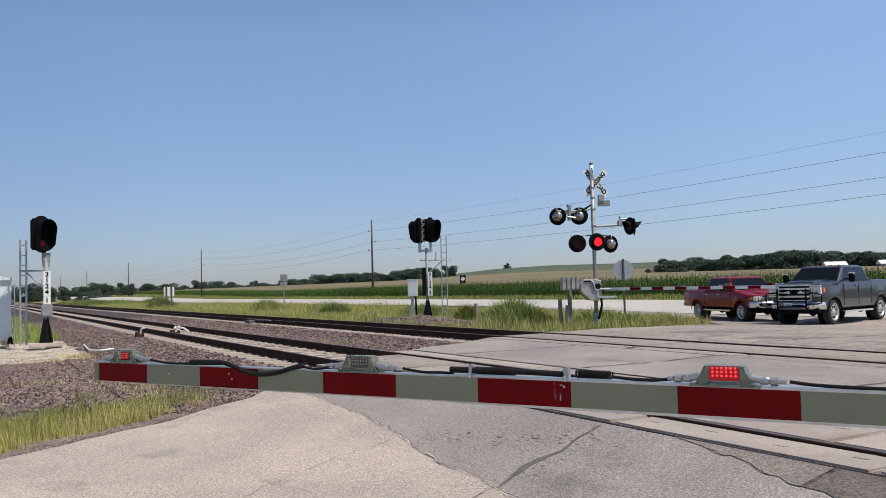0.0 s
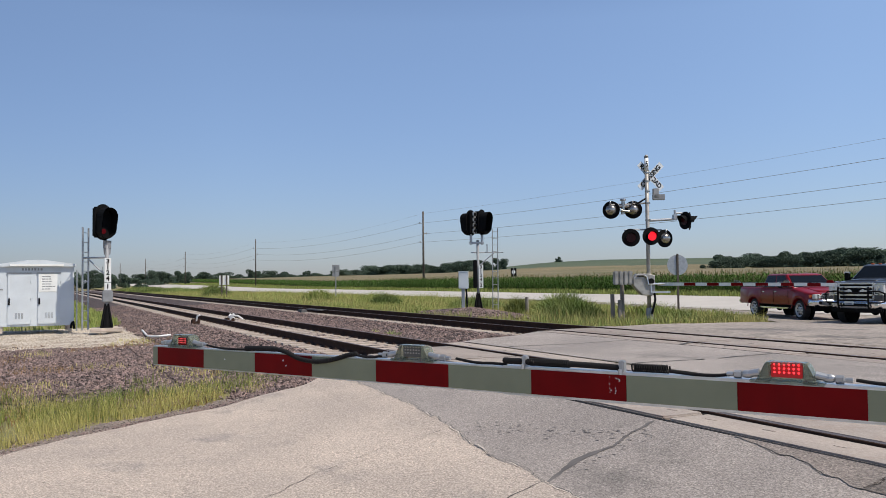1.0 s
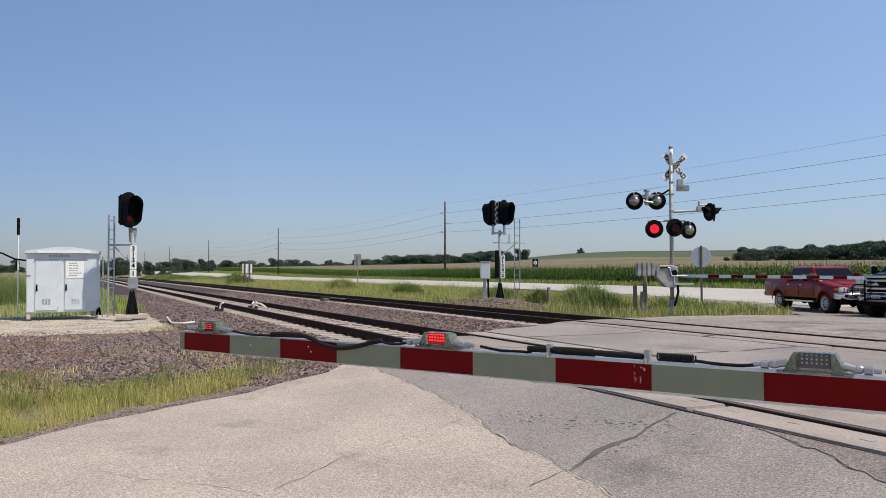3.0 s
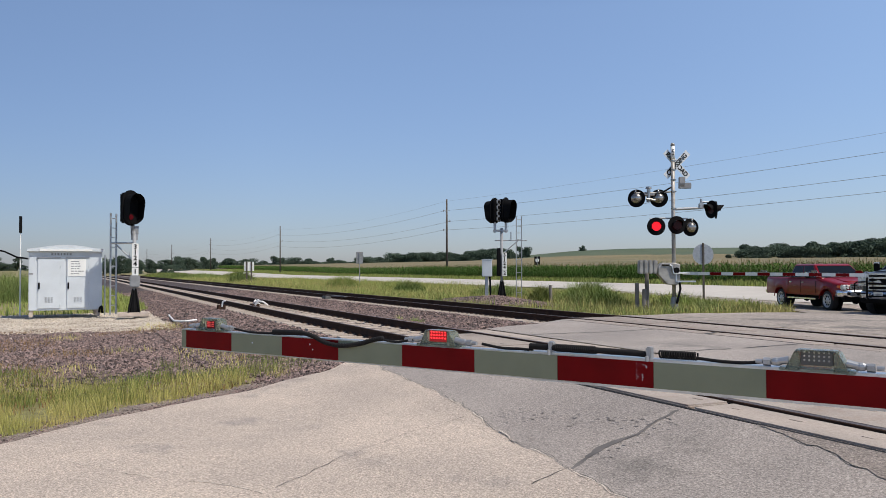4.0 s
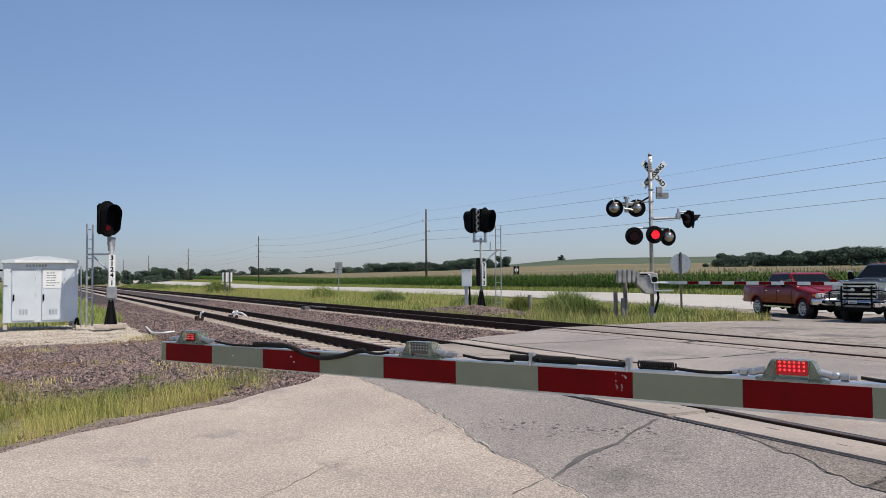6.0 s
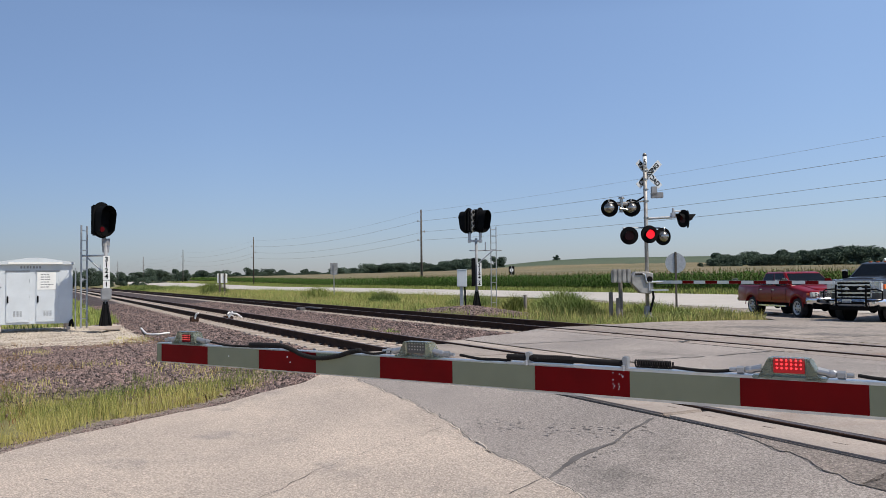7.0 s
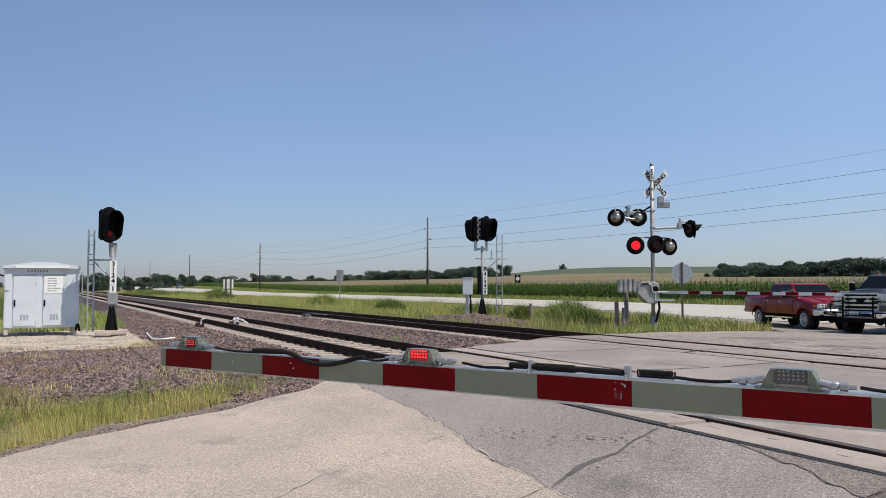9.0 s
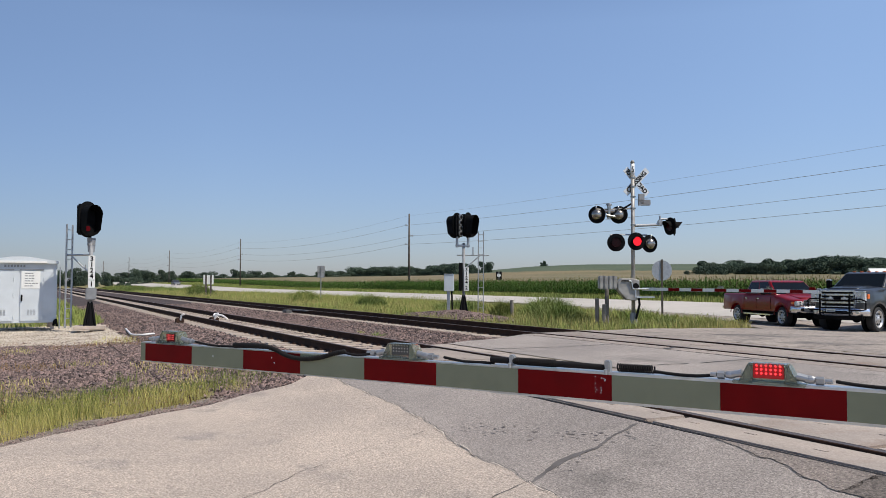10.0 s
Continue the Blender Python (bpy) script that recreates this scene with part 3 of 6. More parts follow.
# cables and springs along the top of the beam
cable("cable", arm, [(0.40, 0.01, 0.075), (0.55, 0.0, 0.062), (0.72, 0.0, 0.062), (0.85, 0.0, 0.068)], 0.006)
cable("conduit", arm, [(0.74, 0.0, 0.066), (0.95, -0.004, 0.074), (1.05, -0.012, 0.062), (1.14, -0.018, 0.036), (1.25, -0.019, 0.026), (1.36, -0.016, 0.040), (1.45, -0.006, 0.064), (1.50, 0.0, 0.072)], 0.010, ribs=True)
cable("conduit", arm, [(0.74, 0.0, 0.07), (0.85, 0, 0.072), (0.96, 0, 0.074)], 0.014)
cable("cable", arm, [(1.48, 0.0, 0.07), (1.58, 0.0, 0.060), (1.68, 0.005, 0.075)], 0.006)
cable("cable", arm, [(2.06, 0.01, 0.075), (2.16, 0.01, 0.063), (2.25, 0.01, 0.064), (2.31, 0.01, 0.062)], 0.006)
cable("conduit", arm, [(2.30, 0.01, 0.078), (2.37, 0.01, 0.078), (2.42, 0.01, 0.078)], 0.013)
for xa, xb in ((2.45, 2.82),):
    cable("conduit", arm, [(xa, 0.01, 0.076), ((xa + xb) / 2, 0.01, 0.078), (xb, 0.01, 0.074)], 0.0115)
bm = B()
coil(bm, (2.42, 0.012, 0.078), (2.60, 0.012, 0.078), 0.0135, 0.0036, 20)
part("spring", bm, RUBBER, arm, "black coil spring")
bm = B()
coil(bm, (2.86, 0.012, 0.078), (3.00, 0.012, 0.078), 0.0135, 0.0036, 15)
part("spring", bm, RUBBER, arm, "black coil spring")
for s in (2.40, 2.82):
    bm = B()
    box(bm, 0.022, 0.03, 0.05, pose(s, 0.012, 0.078), 0.004)
    tube(bm, (s, -0.012, 0.07), (s, -0.012, 0.05), 0.007)
    part("clamp", bm, GALV, arm, "small steel clamp")
cable("cable", arm, [(3.00, 0.01, 0.072), (3.08, 0.01, 0.066), (3.17, 0.01, 0.066), (3.24, 0.012, 0.075)], 0.006)
cable("cable", arm, [(3.62, 0.012, 0.076), (3.76, 0.01, 0.066), (4.2, 0.01, 0.064), (5.0, 0.01, 0.066)], 0.006)


def hood(bm, r, depth, m, seg=20):
    """The short visor over a lamp: the upper half of a tube, open below."""
    pts = []
    for i in range(seg + 1):
        a = radians(-15 + 210 * i / seg)
        k = max(0.0, math.sin(a))
        pts.append((math.cos(a), math.sin(a), depth * (0.45 + 0.55 * k)))
    a0 = [bm.verts.new(m @ Vector((c * r, 0, s * r))) for c, s, d in pts]
    a1 = [bm.verts.new(m @ Vector((c * r, -d, s * r))) for c, s, d in pts]
    b0 = [bm.verts.new(m @ Vector((c * (r - 0.006), 0, s * (r - 0.006)))) for c, s, d in pts]
    b1 = [bm.verts.new(m @ Vector((c * (r - 0.006), -d, s * (r - 0.006)))) for c, s, d in pts]
    for i in range(seg):
        bm.faces.new((a0[i], a0[i + 1], a1[i + 1], a1[i]))
        bm.faces.new((b0[i], b1[i], b1[i + 1], b0[i + 1]))
        bm.faces.new((a1[i], a1[i + 1], b1[i + 1], b1[i]))


def flasher(parent, m, lens="dark", label="round crossing lamp with a black background"):
    """A flashing-light unit that faces -Y of m: background disc, domed housing behind, hood, lens."""
    bm = B()
    tube(bm, (0, 0, 0), (0, 0.012, 0), 0.305, seg=40)
    lamp = part("flasher", bm, BLACK, parent, label, m=m)
    bm = B()
    rings = []
    for y, r in ((0.012, 0.185), (0.05, 0.185), (0.10, 0.17), (0.15, 0.135), (0.185, 0.08), (0.20, 0.02)):
        rings.append([Vector((r * math.cos(a), y, r * math.sin(a))) for a in [2 * math.pi * i / 24 for i in range(24)]])
    loft(bm, rings)
    tube(bm, (0, 0.10, 0.14), (0, 0.10, 0.30), 0.025)
    part("lamp_housing", bm, DARKALU, lamp, "domed aluminium housing", smooth=True)
    bm = B()
    hood(bm, 0.17, 0.26, Matrix.Translation((0, -0.005, 0)))
    part("visor", bm, BLACK, lamp)
    bm = B()
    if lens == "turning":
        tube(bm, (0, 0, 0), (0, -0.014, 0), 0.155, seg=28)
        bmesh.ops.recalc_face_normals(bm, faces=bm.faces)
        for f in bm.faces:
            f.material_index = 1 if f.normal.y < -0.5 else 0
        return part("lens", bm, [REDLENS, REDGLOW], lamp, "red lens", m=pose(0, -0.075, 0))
    tube(bm, (0, -0.006, 0), (0, -0.02, 0), 0.155, seg=28)
    part("lens", bm, REDLENS, lamp, "dark red lens")
    return lamp


def words(body, size, m, parent, name="lettering", mat=BLACK, extrude=0.002):
    cu = bpy.data.curves.new(name, "FONT")
    cu.body, cu.size, cu.extrude, cu.align_x, cu.align_y = body, size, extrude, "CENTER", "CENTER"
    cu.offset = 0.035 * size
    tmp = bpy.data.objects.new(name, cu)
    scene.collection.objects.link(tmp)
    me = bpy.data.meshes.new_from_object(tmp.evaluated_get(bpy.context.evaluated_depsgraph_get()))
    bpy.data.objects.remove(tmp)
    me.materials.clear()
    me.materials.append(mat)
    ob = new(name, me)
    ob.parent = parent
    ob.matrix_basis = m
    return ob


# the crossing mast beyond the tracks. In its own frame -Y looks back over the crossing towards the tracks.
MX, MY = -22.3, 18.7
MZ = ground_z(MX, MY)


mast = thing("crossing_signal", pose(MX, MY, MZ, 0, 0, 65.4), "steel mast with crossbuck, flashing red lamps and gate mechanism", "crossing signal")
bm = B()
tube(bm, (0, 0, -0.05), (0, 0, 5.78 - MZ), 0.066, seg=20)
tube(bm, (0, 0, 5.78 - MZ), (0, 0, 5.86 - MZ), 0.078, 0.04, seg=20)
part("mast", bm, MASTMET, mast, "weathered galvanised pole", smooth=True)
bm = B()
tube(bm, (0, 0, 0), (0, 0, 0.45), 0.16, 0.10, seg=8)
box(bm, 0.5, 0.5, 0.12, pose(0, 0, 0.03), 0.02)
part("base_casting", bm, GREYPAINT, mast, "grey cast base")
bm = B()
tube(bm, (0, 0, 5.30 - MZ), (0, 0, 5.74 - MZ), 0.070, seg=20)
band = part("band", bm, WHITEPAINT, mast, "white wrap near the top", smooth=True)
bm = B()
for dx, dz, w_, h_ in ((0, 0.09, 0.06, 0.022), (-0.022, 0.05, 0.02, 0.07), (0, 0.01, 0.06, 0.022), (0.022, -0.035, 0.02, 0.07), (0, -0.08, 0.06, 0.022)):
    box(bm, w_, 0.012, h_, pose(dx, -0.066, 5.54 - MZ + dz))
part("mark", bm, BLACK, band, "black mark")
for z in (5.25, 4.95, 4.60, 4.20, 3.62, 1.72):
    bm = B()
    tube(bm, (0, 0, z - 0.025 - MZ), (0, 0, z + 0.025 - MZ), 0.078, seg=16)
    box(bm, 0.05, 0.06, 0.045, pose(0.075, -0.02, z - MZ), 0.006)
    part("collar", bm, DARKALU, mast, "steel clamp collar")
# crossbuck
for ang, text in ((45, "CROSSING"), (-45, "RAIL ROAD")):
    bm = B()
    turn = Matrix.Translation((0.17, 0.13 - (0.012 if ang > 0 else 0), 5.14 - MZ)) @ pose(0, 0, 0, 0, 0, 14) @ pose(0, 0, 0, 0, -ang, 0)
    box(bm, 1.22, 0.006, 0.229, Matrix(), 0.002)
    # the greyer case paint puts the blades' shade into their colour
    blade = part("crossbuck_blade", bm, CASEPAINT, mast, "white blade toned grey for its shade, with black lettering", m=turn)
    words(text, 0.225, Matrix.Translation((0, -0.005, 0)) @ pose(0, 0, 0, 90, 0, 0) @ Matrix.Diagonal((0.92, 1, 1, 1)), blade)
bm = B()
box(bm, 0.20, 0.12, 0.36, pose(0.30, 0, 4.52 - MZ), 0.015)
box(bm, 0.42, 0.12, 0.20, pose(0.40, 0, 4.40 - MZ), 0.015)
part("bell_box", bm, GREYPAINT, mast, "small grey box")
# upper pair, seen from behind, on a cross pipe
bm = B()
pipe(bm, [(-1.30, 0.05, 4.16 - MZ), (-0.62, 0.05, 4.16 - MZ), (-0.05, 0, 4.20 - MZ)], 0.03)
part("cross_pipe", bm, MASTMET, mast)
bm = B()                                     # the junction that carries the upper pair
tube(bm, (-0.82, 0.05, 3.84 - MZ), (-0.82, 0.05, 4.30 - MZ), 0.075, 0.06, seg=14)
tube(bm, (-0.82, 0.05, 4.30 - MZ), (-0.82, 0.05, 4.36 - MZ), 0.11, 0.09, seg=14)
tube(bm, (-1.02, 0.05, 4.10 - MZ), (-0.62, 0.05, 4.10 - MZ), 0.06, seg=12)
tube(bm, (-0.92, 0.0, 3.95 - MZ), (-0.60, 0.0, 3.90 - MZ), 0.045, seg=10)
part("junction_fitting", bm, DARKALU, mast, "weathered cast junction fitting", smooth=False)
bm = B()
pipe(bm, [(-0.62, 0.0, 4.06 - MZ), (-0.35, 0.0, 4.18 - MZ), (-0.04, 0.0, 4.36 - MZ)], 0.03)
part("stay", bm, BLACK, mast, "dark diagonal stay")
flasher(mast, pose(-1.22, 0.10, 3.98 - MZ, 0, 0, 150), label="round crossing lamp seen from behind, domed housing")
flasher(mast, pose(-0.46, 0.10, 3.98 - MZ, 0, 0, 158), label="round crossing lamp seen from behind, domed housing")
# lower lamps
bm = B()
pipe(bm, [(-0.78, 0.10, 3.28 - MZ), (-0.4, 0.10, 3.30 - MZ), (0.52, 0.10, 3.28 - MZ)], 0.028)
part("cross_pipe", bm, GALV, mast)
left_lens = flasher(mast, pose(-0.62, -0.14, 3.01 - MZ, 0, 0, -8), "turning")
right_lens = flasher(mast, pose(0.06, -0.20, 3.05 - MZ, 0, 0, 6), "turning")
flasher(mast, pose(0.58, 0.02, 2.98 - MZ, 0, 0, 195), label="round crossing lamp seen from behind, domed housing")
# side arm with the pair that looks along the other road
bm = B()
tube(bm, (0.05, 0, 3.60 - MZ), (0.92, 0, 3.64 - MZ), 0.045, seg=12)
box(bm, 0.16, 0.16, 0.20, pose(0.95, 0, 3.70 - MZ), 0.02)
tube(bm, (0.95, 0, 3.7 - MZ), (0.95, 0, 3.95 - MZ), 0.04)
pipe(bm, [(0.95, 0, 3.84 - MZ), (1.2, 0, 3.84 - MZ), (1.35, 0.0, 3.80 - MZ)], 0.03)
part("side_arm", bm, GALV, mast, "pale side arm")
flasher(mast, pose(1.25, -0.12, 3.58 - MZ, 0, 0, -68), label="crossing lamp turned aside, seen edge on")
flasher(mast, pose(1.50, 0.14, 3.58 - MZ, 0, 0, 82), label="crossing lamp turned aside, seen edge on")
# mechanism and counterweights
bm = B()
prism(bm, [(-0.62, 1.62), (-0.62, 1.38), (-0.32, 1.05), (0.02, 1.02), (0.12, 1.2), (0.12, 1.72), (-0.1, 1.78), (-0.5, 1.78)], 0.34, pose(0, -0.02, -MZ, 90, 0, 0))
softened(part("mechanism", bm, MASTMET, mast, "weathered grey gate mechanism case"), 0.03)
bm = B()
for a, b in (((-0.50, 1.70), (-0.22, 1.70)), ((-0.22, 1.70), (-0.14, 1.60)), ((-0.14, 1.60), (-0.12, 1.42))):
    tube(bm, (a[0], -0.375, a[1] - MZ), (b[0], -0.375, b[1] - MZ), 0.02, seg=8)
tube(bm, (-0.02, -0.36, 1.52 - MZ), (-0.02, -0.42, 1.52 - MZ), 0.10, seg=18)
part("crank", bm, BLACK, mast, "black crank linkage")
bm = B()
pipe(bm, [(-0.25, -0.40, 1.70 - MZ), (-0.18, -0.40, 1.68 - MZ), (-0.12, -0.40, 1.42 - MZ), (0.55, -0.40, 1.42 - MZ)], 0.026)
box(bm, 0.75, 0.05, 0.06, pose(0.30, -0.36, 1.43 - MZ), 0.01)
box(bm, 0.05, 0.05, 0.34, pose(-0.02, -0.36, 1.30 - MZ), 0.01)
box(bm, 0.62, 0.05, 0.05, pose(0.32, -0.36, 1.15 - MZ), 0.01)
part("gate_arm_support", bm, ALU, mast, "pale arm support")
for i in range(4):
    bm = B()
    box(bm, 0.15, 0.26, 0.46, pose(-1.18 + i * 0.16, -0.2, 1.64 - MZ), 0.03)
    part("counterweight", bm, MASTMET, mast, "weathered grey slab counterweight")
bm = B()
box(bm, 0.75, 0.08, 0.10, pose(-0.85, -0.2, 1.6 - MZ), 0.02)
part("counterweight_arm", bm, DARKSTEEL, mast)
bm = B()
pipe(bm, [(0.10, -0.2, 1.35 - MZ), (0.16, -0.2, 0.9 - MZ), (0.05, -0.15, 0.4 - MZ)], 0.04)
part("cable", bm, RUBBER, mast, "black cable")

fa = thing("boom_gate", Matrix.Translation((MX + 0.35, MY + 0.12, 1.42)) @ pose(0, 0, 0, 0, 0.5, math.degrees(math.atan2(0.4814, 0.8765))), "lowered boom gate with red and white bands beyond the tracks", "boom gate", "boom gates at the crossing")
bm = B()
box(bm, 5.55, 0.05, 0.105, pose(2.76, 0, 0), 0.004)
part("beam", bm, ALU, fa, "bare aluminium beam")
for k in range(13):
    bm = B()
    box(bm, 0.380, 0.056, 0.098, pose(0.506 + (k + 0.5) * 0.382, 0, 0))
    part("red_band" if k % 2 else "white_band", bm, REDTAPE if k % 2 else WHITEPAINT, fa)
for s in (2.6, 4.1, 5.35):
    bm = B()
    prism(bm, [(-0.11, 0), (0.11, 0), (0.07, 0.085), (-0.07, 0.085)], 0.05, pose(s, 0.025, 0.05, 90, 0, 0))
    part("lamp", bm, REDTAPE if s > 5 else HOUSING, fa, "small gate lamp")

# posts and sign beside the mast
def wood_post(x, y, h, tilt):
    bm = B()
    tube(bm, (0, 0, -0.1), (0, 0, h), 0.075, 0.07, seg=10)
    p = part("post", bm, WOODPOST, None, m=pose(x, y, ground_z(x, y) - 0.02, tilt, tilt * 0.6, 0))
    return tagged(p, "short weathered grey wooden post in tall grass", "post", "posts by the crossing")


wood_post(-23.0, 17.7, 0.95, 1), wood_post(-22.7, 17.75, 0.75, -3), wood_post(-23.3, 18.35, 1.4, 0)
wood_post(-30.5, 18.9, 0.75, 2)
disc = thing("round_warning_sign", pose(-28.8, 25.8, ground_z(-28.8, 25.8), 0, 0, 62), "round road sign seen from its grey metal back on a post", "road sign")
bm = B()
tube(bm, (0, 0.0, 2.22), (0, 0.005, 2.22), 0.46, seg=40)
part("sign_plate", bm, GALV, disc, "bare grey sign back")
bm = B()
box(bm, 0.09, 0.05, 2.75, pose(0, -0.03, 1.35), 0.01)
part("post", bm, WOODPOLE, disc, "dark post")


# ---- block signals ----
def signal_head(parent, m, lit=False, back=False):
    """A hooded colour-light head: long rounded backplate, deep hood, three lenses."""
    bm = B()
    prof = []
    for i in range(24):
        a = 2 * math.pi * i / 24
        prof.append((0.305 * math.cos(a), 0.335 * math.sin(a) + (0.25 if math.sin(a) >= 0 else -0.25)))
    prism(bm, prof, 0.03, pose(0, 0.015, 0, 90, 0, 0))
    head = part("signal_head", bm, BLACK, parent, "black hooded signal head", m=m)
    bm = B()
    n = len(prof)
    shrunk = [(x * 0.88, z * 0.86 - 0.05) for x, z in prof]
    for k in range(n):                                # the deep hood on the plate
        (x0, z0), (x1, z1) = shrunk[k], shrunk[(k + 1) % n]
        d0 = 0.42 if z0 > -0.2 else 0.42 * (1 - min(1, (-0.2 - z0) / 0.37) * 0.55)
        d1 = 0.42 if z1 > -0.2 else 0.42 * (1 - min(1, (-0.2 - z1) / 0.37) * 0.55)
        for q in (1.0, 0.97):
            v = [bm.verts.new((x0 * q, 0, z0 * q)), bm.verts.new((x1 * q, 0, z1 * q)), bm.verts.new((x1 * q, -d1, z1 * q)), bm.verts.new((x0 * q, -d0, z0 * q))]
            bm.faces.new(v)
    part("hood", bm, BLACK, head)
    bm = B()
    box(bm, 0.46, 0.19 if back else 0.28, 1.0, pose(0, 0.11 if back else 0.15, 0), 0.05)
    part("lamp_case", bm, BLACK, head)
    for i, z in enumerate((0.30, 0.0, -0.30)):
        bm = B()
        on = lit and i == 2
        tube(bm, (0, -0.012, z), (0, -0.03, z), 0.085 if on else 0.10, seg=20)
        part("lens", bm, DIMGLOW if on else (BLACK if not back else GALV), head, "glowing red lens" if on else "")
    return head


def number_plate(parent, digits, last, m):
    bm = B()
    box(bm, 0.205, 0.02, 0.78, pose(0, 0, 0.06), 0.004)
    box(bm, 0.205, 0.02, 0.25, pose(0, 0, -0.47), 0.004)
    pl = part("number_plate", bm, WHITEPAINT, parent, "white plate with black digits", m=m)
    for i, ch in enumerate(digits):
        words(ch, 0.21, Matrix.Translation((0, -0.012, 0.34 - i * 0.185)) @ pose(0, 0, 0, 90, 0, 0), pl)
    words(last, 0.21, Matrix.Translation((0, -0.012, -0.47)) @ pose(0, 0, 0, 90, 0, 0), pl)
    return pl


def signal_base(parent, top):
    bm = B()
    tube(bm, (0, 0, 0.0), (0, 0, top), 0.06, seg=16)
    part("pole", bm, GREYPAINT, parent, "grey steel pole", smooth=True)
    bm = B()
    for a in (45, 135, 225, 315):
        c, s = math.cos(radians(a)), math.sin(radians(a))
        tube(bm, (c * 0.24, s * 0.24, 0.05), (c * 0.06, s * 0.06, 0.85), 0.035, 0.03)
    tube(bm, (0, 0, 0.0), (0, 0, 0.8), 0.20, 0.075, seg=12)
    part("base", bm, BLACK, parent, "dark flared base")
    bm = B()
    box(bm, 0.95, 0.8, 0.12, pose(0, 0, 0.02), 0.02)
    part("footing", bm, TIECON, parent, "pale concrete footing")


SX, SY = -28.85, 1.95
sz = 0.13
sig = thing("block_signal", pose(SX, SY, sz, 0, 0, 84), "trackside colour-light signal with one black head and number plate", "railway signal", "block signals")
signal_base(sig, 2.85)
signal_head(sig, pose(-0.12, -0.02, 3.50, 0, 0, 34), lit=True)
bm = B()
tube(bm, (0, 0.06, 2.45), (0, 0.06, 2.90), 0.10, 0.13, seg=16)
box(bm, 0.24, 0.22, 0.20, pose(0, 0.06, 2.72), 0.04)
tube(bm, (-0.06, 0.12, 2.80), (-0.06, 0.14, 3.20), 0.06, seg=12)
part("neck", bm, GREYPAINT, sig, "grey neck casting")
number_plate(sig, "3124", "1", pose(0.03, -0.10, 1.88))
bm = B()
box(bm, 0.32, 0.24, 0.40, pose(0.02, -0.02, 1.10), 0.03)
part("junction_box", bm, GREYPAINT, sig, "grey junction box")
# its ladder frame, on its own feet, tied to the pole
bm = B()
for dx in (-0.75, -0.60):
    tube(bm, (dx, 0.35 if dx < -0.7 else 0.75, 0.0), (dx, 0.35 if dx < -0.7 else 0.75, 3.35), 0.03)
for i in range(10):
    tube(bm, (-0.75, 0.35, 0.3 + 0.32 * i), (-0.60, 0.75, 0.3 + 0.32 * i), 0.012, seg=6)
part("ladder", bm, GALV, sig, "galvanised ladder seen edge on")
bm = B()
tube(bm, (-0.72, 0.4, 2.35), (0, 0, 2.35), 0.03)
tube(bm, (-0.62, 0.35, 2.35), (-0.02, 0, 1.75), 0.025)
part("brace", bm, GALV, sig)

S2X, S2Y = -32.6, 17.65
z2 = ground_z(S2X, S2Y) + 0.05
sig2 = thing("block_signal", pose(S2X, S2Y, z2, 0, 0, 66), "trackside signal with two black heads, ladder and number plate", "railway signal", "block signals")
signal_base(sig2, 3.2)
signal_head(sig2, pose(0.20, -0.02, 4.0, 0, 0, 52))
away = signal_head(sig2, pose(-0.30, 0.0, 3.98, 0, 0, -136), back=True)
for z in (0.38, 0.13, -0.12, -0.37):
    bm = B()
    tube(bm, (0, 0.20, z), (0, 0.26, z), 0.125, 0.12, seg=20)
    cap = part("lamp_cap", bm, GALV, away, "grey lamp cap on the back of the head")
    bm = B()
    tube(bm, (0, 0.255, z), (0, 0.275, z), 0.085, 0.075, seg=18)
    part("cover", bm, BLACK, cap, "black cover")
bm = B()
box(bm, 0.66, 0.12, 0.10, pose(-0.05, 0, 3.08), 0.02)
box(bm, 0.05, 0.05, 0.36, pose(0.42, 0, 2.85), 0.01)
tube(bm, (0.20, 0, 3.0), (0.20, 0, 3.5), 0.06)
tube(bm, (-0.30, 0, 3.0), (-0.30, 0, 3.5), 0.06)
tube(bm, (-0.3, 0, 2.65), (1.15, 0.1, 2.65), 0.025)
tube(bm, (0.05, 0, 2.05), (0.75, 0.05, 2.65), 0.025)
part("bracket", bm, GALV, sig2, "steel cross bracket")
number_plate(sig2, "3124", "2", pose(0.12, -0.10, 1.65))
bm = B()
box(bm, 0.16, 0.2, 1.25, pose(-0.14, -0.02, 1.68), 0.02)
part("conduit_box", bm, BLACK, sig2, "dark conduit box")
bm = B()
for dx in (0.70, 0.94):
    tube(bm, (dx, 0.55, 0.0), (dx, 0.35, 3.75), 0.022)
for i in range(12):
    tube(bm, (0.70, 0.54 - 0.017 * i, 0.3 + 0.3 * i), (0.94, 0.54 - 0.017 * i, 0.3 + 0.3 * i), 0.012, seg=6)
part("ladder", bm, GALV, sig2, "galvanised ladder")

bxx, bxy = -32.0, 16.6
boxpost = thing("relay_box", pose(bxx, bxy, ground_z(bxx, bxy), 0, 0, 60), "small pale grey equipment box on a post beside the track", "equipment box")
bm = B()
box(bm, 0.42, 0.40, 0.72, pose(0, 0, 1.45), 0.02)
box(bm, 0.46, 0.44, 0.03, pose(0, 0, 1.825), 0.01)
part("case", bm, CASEPAINT, boxpost, "pale grey case")
bm = B()
box(bm, 0.14, 0.14, 1.15, pose(-0.02, 0, 0.55), 0.01)
part("post", bm, GALV, boxpost)
bm = B()
tube(bm, (0.16, -0.05, 0), (0.12, -0.05, 1.12), 0.04)
part("conduit", bm, BLACK, boxpost, "black conduit")

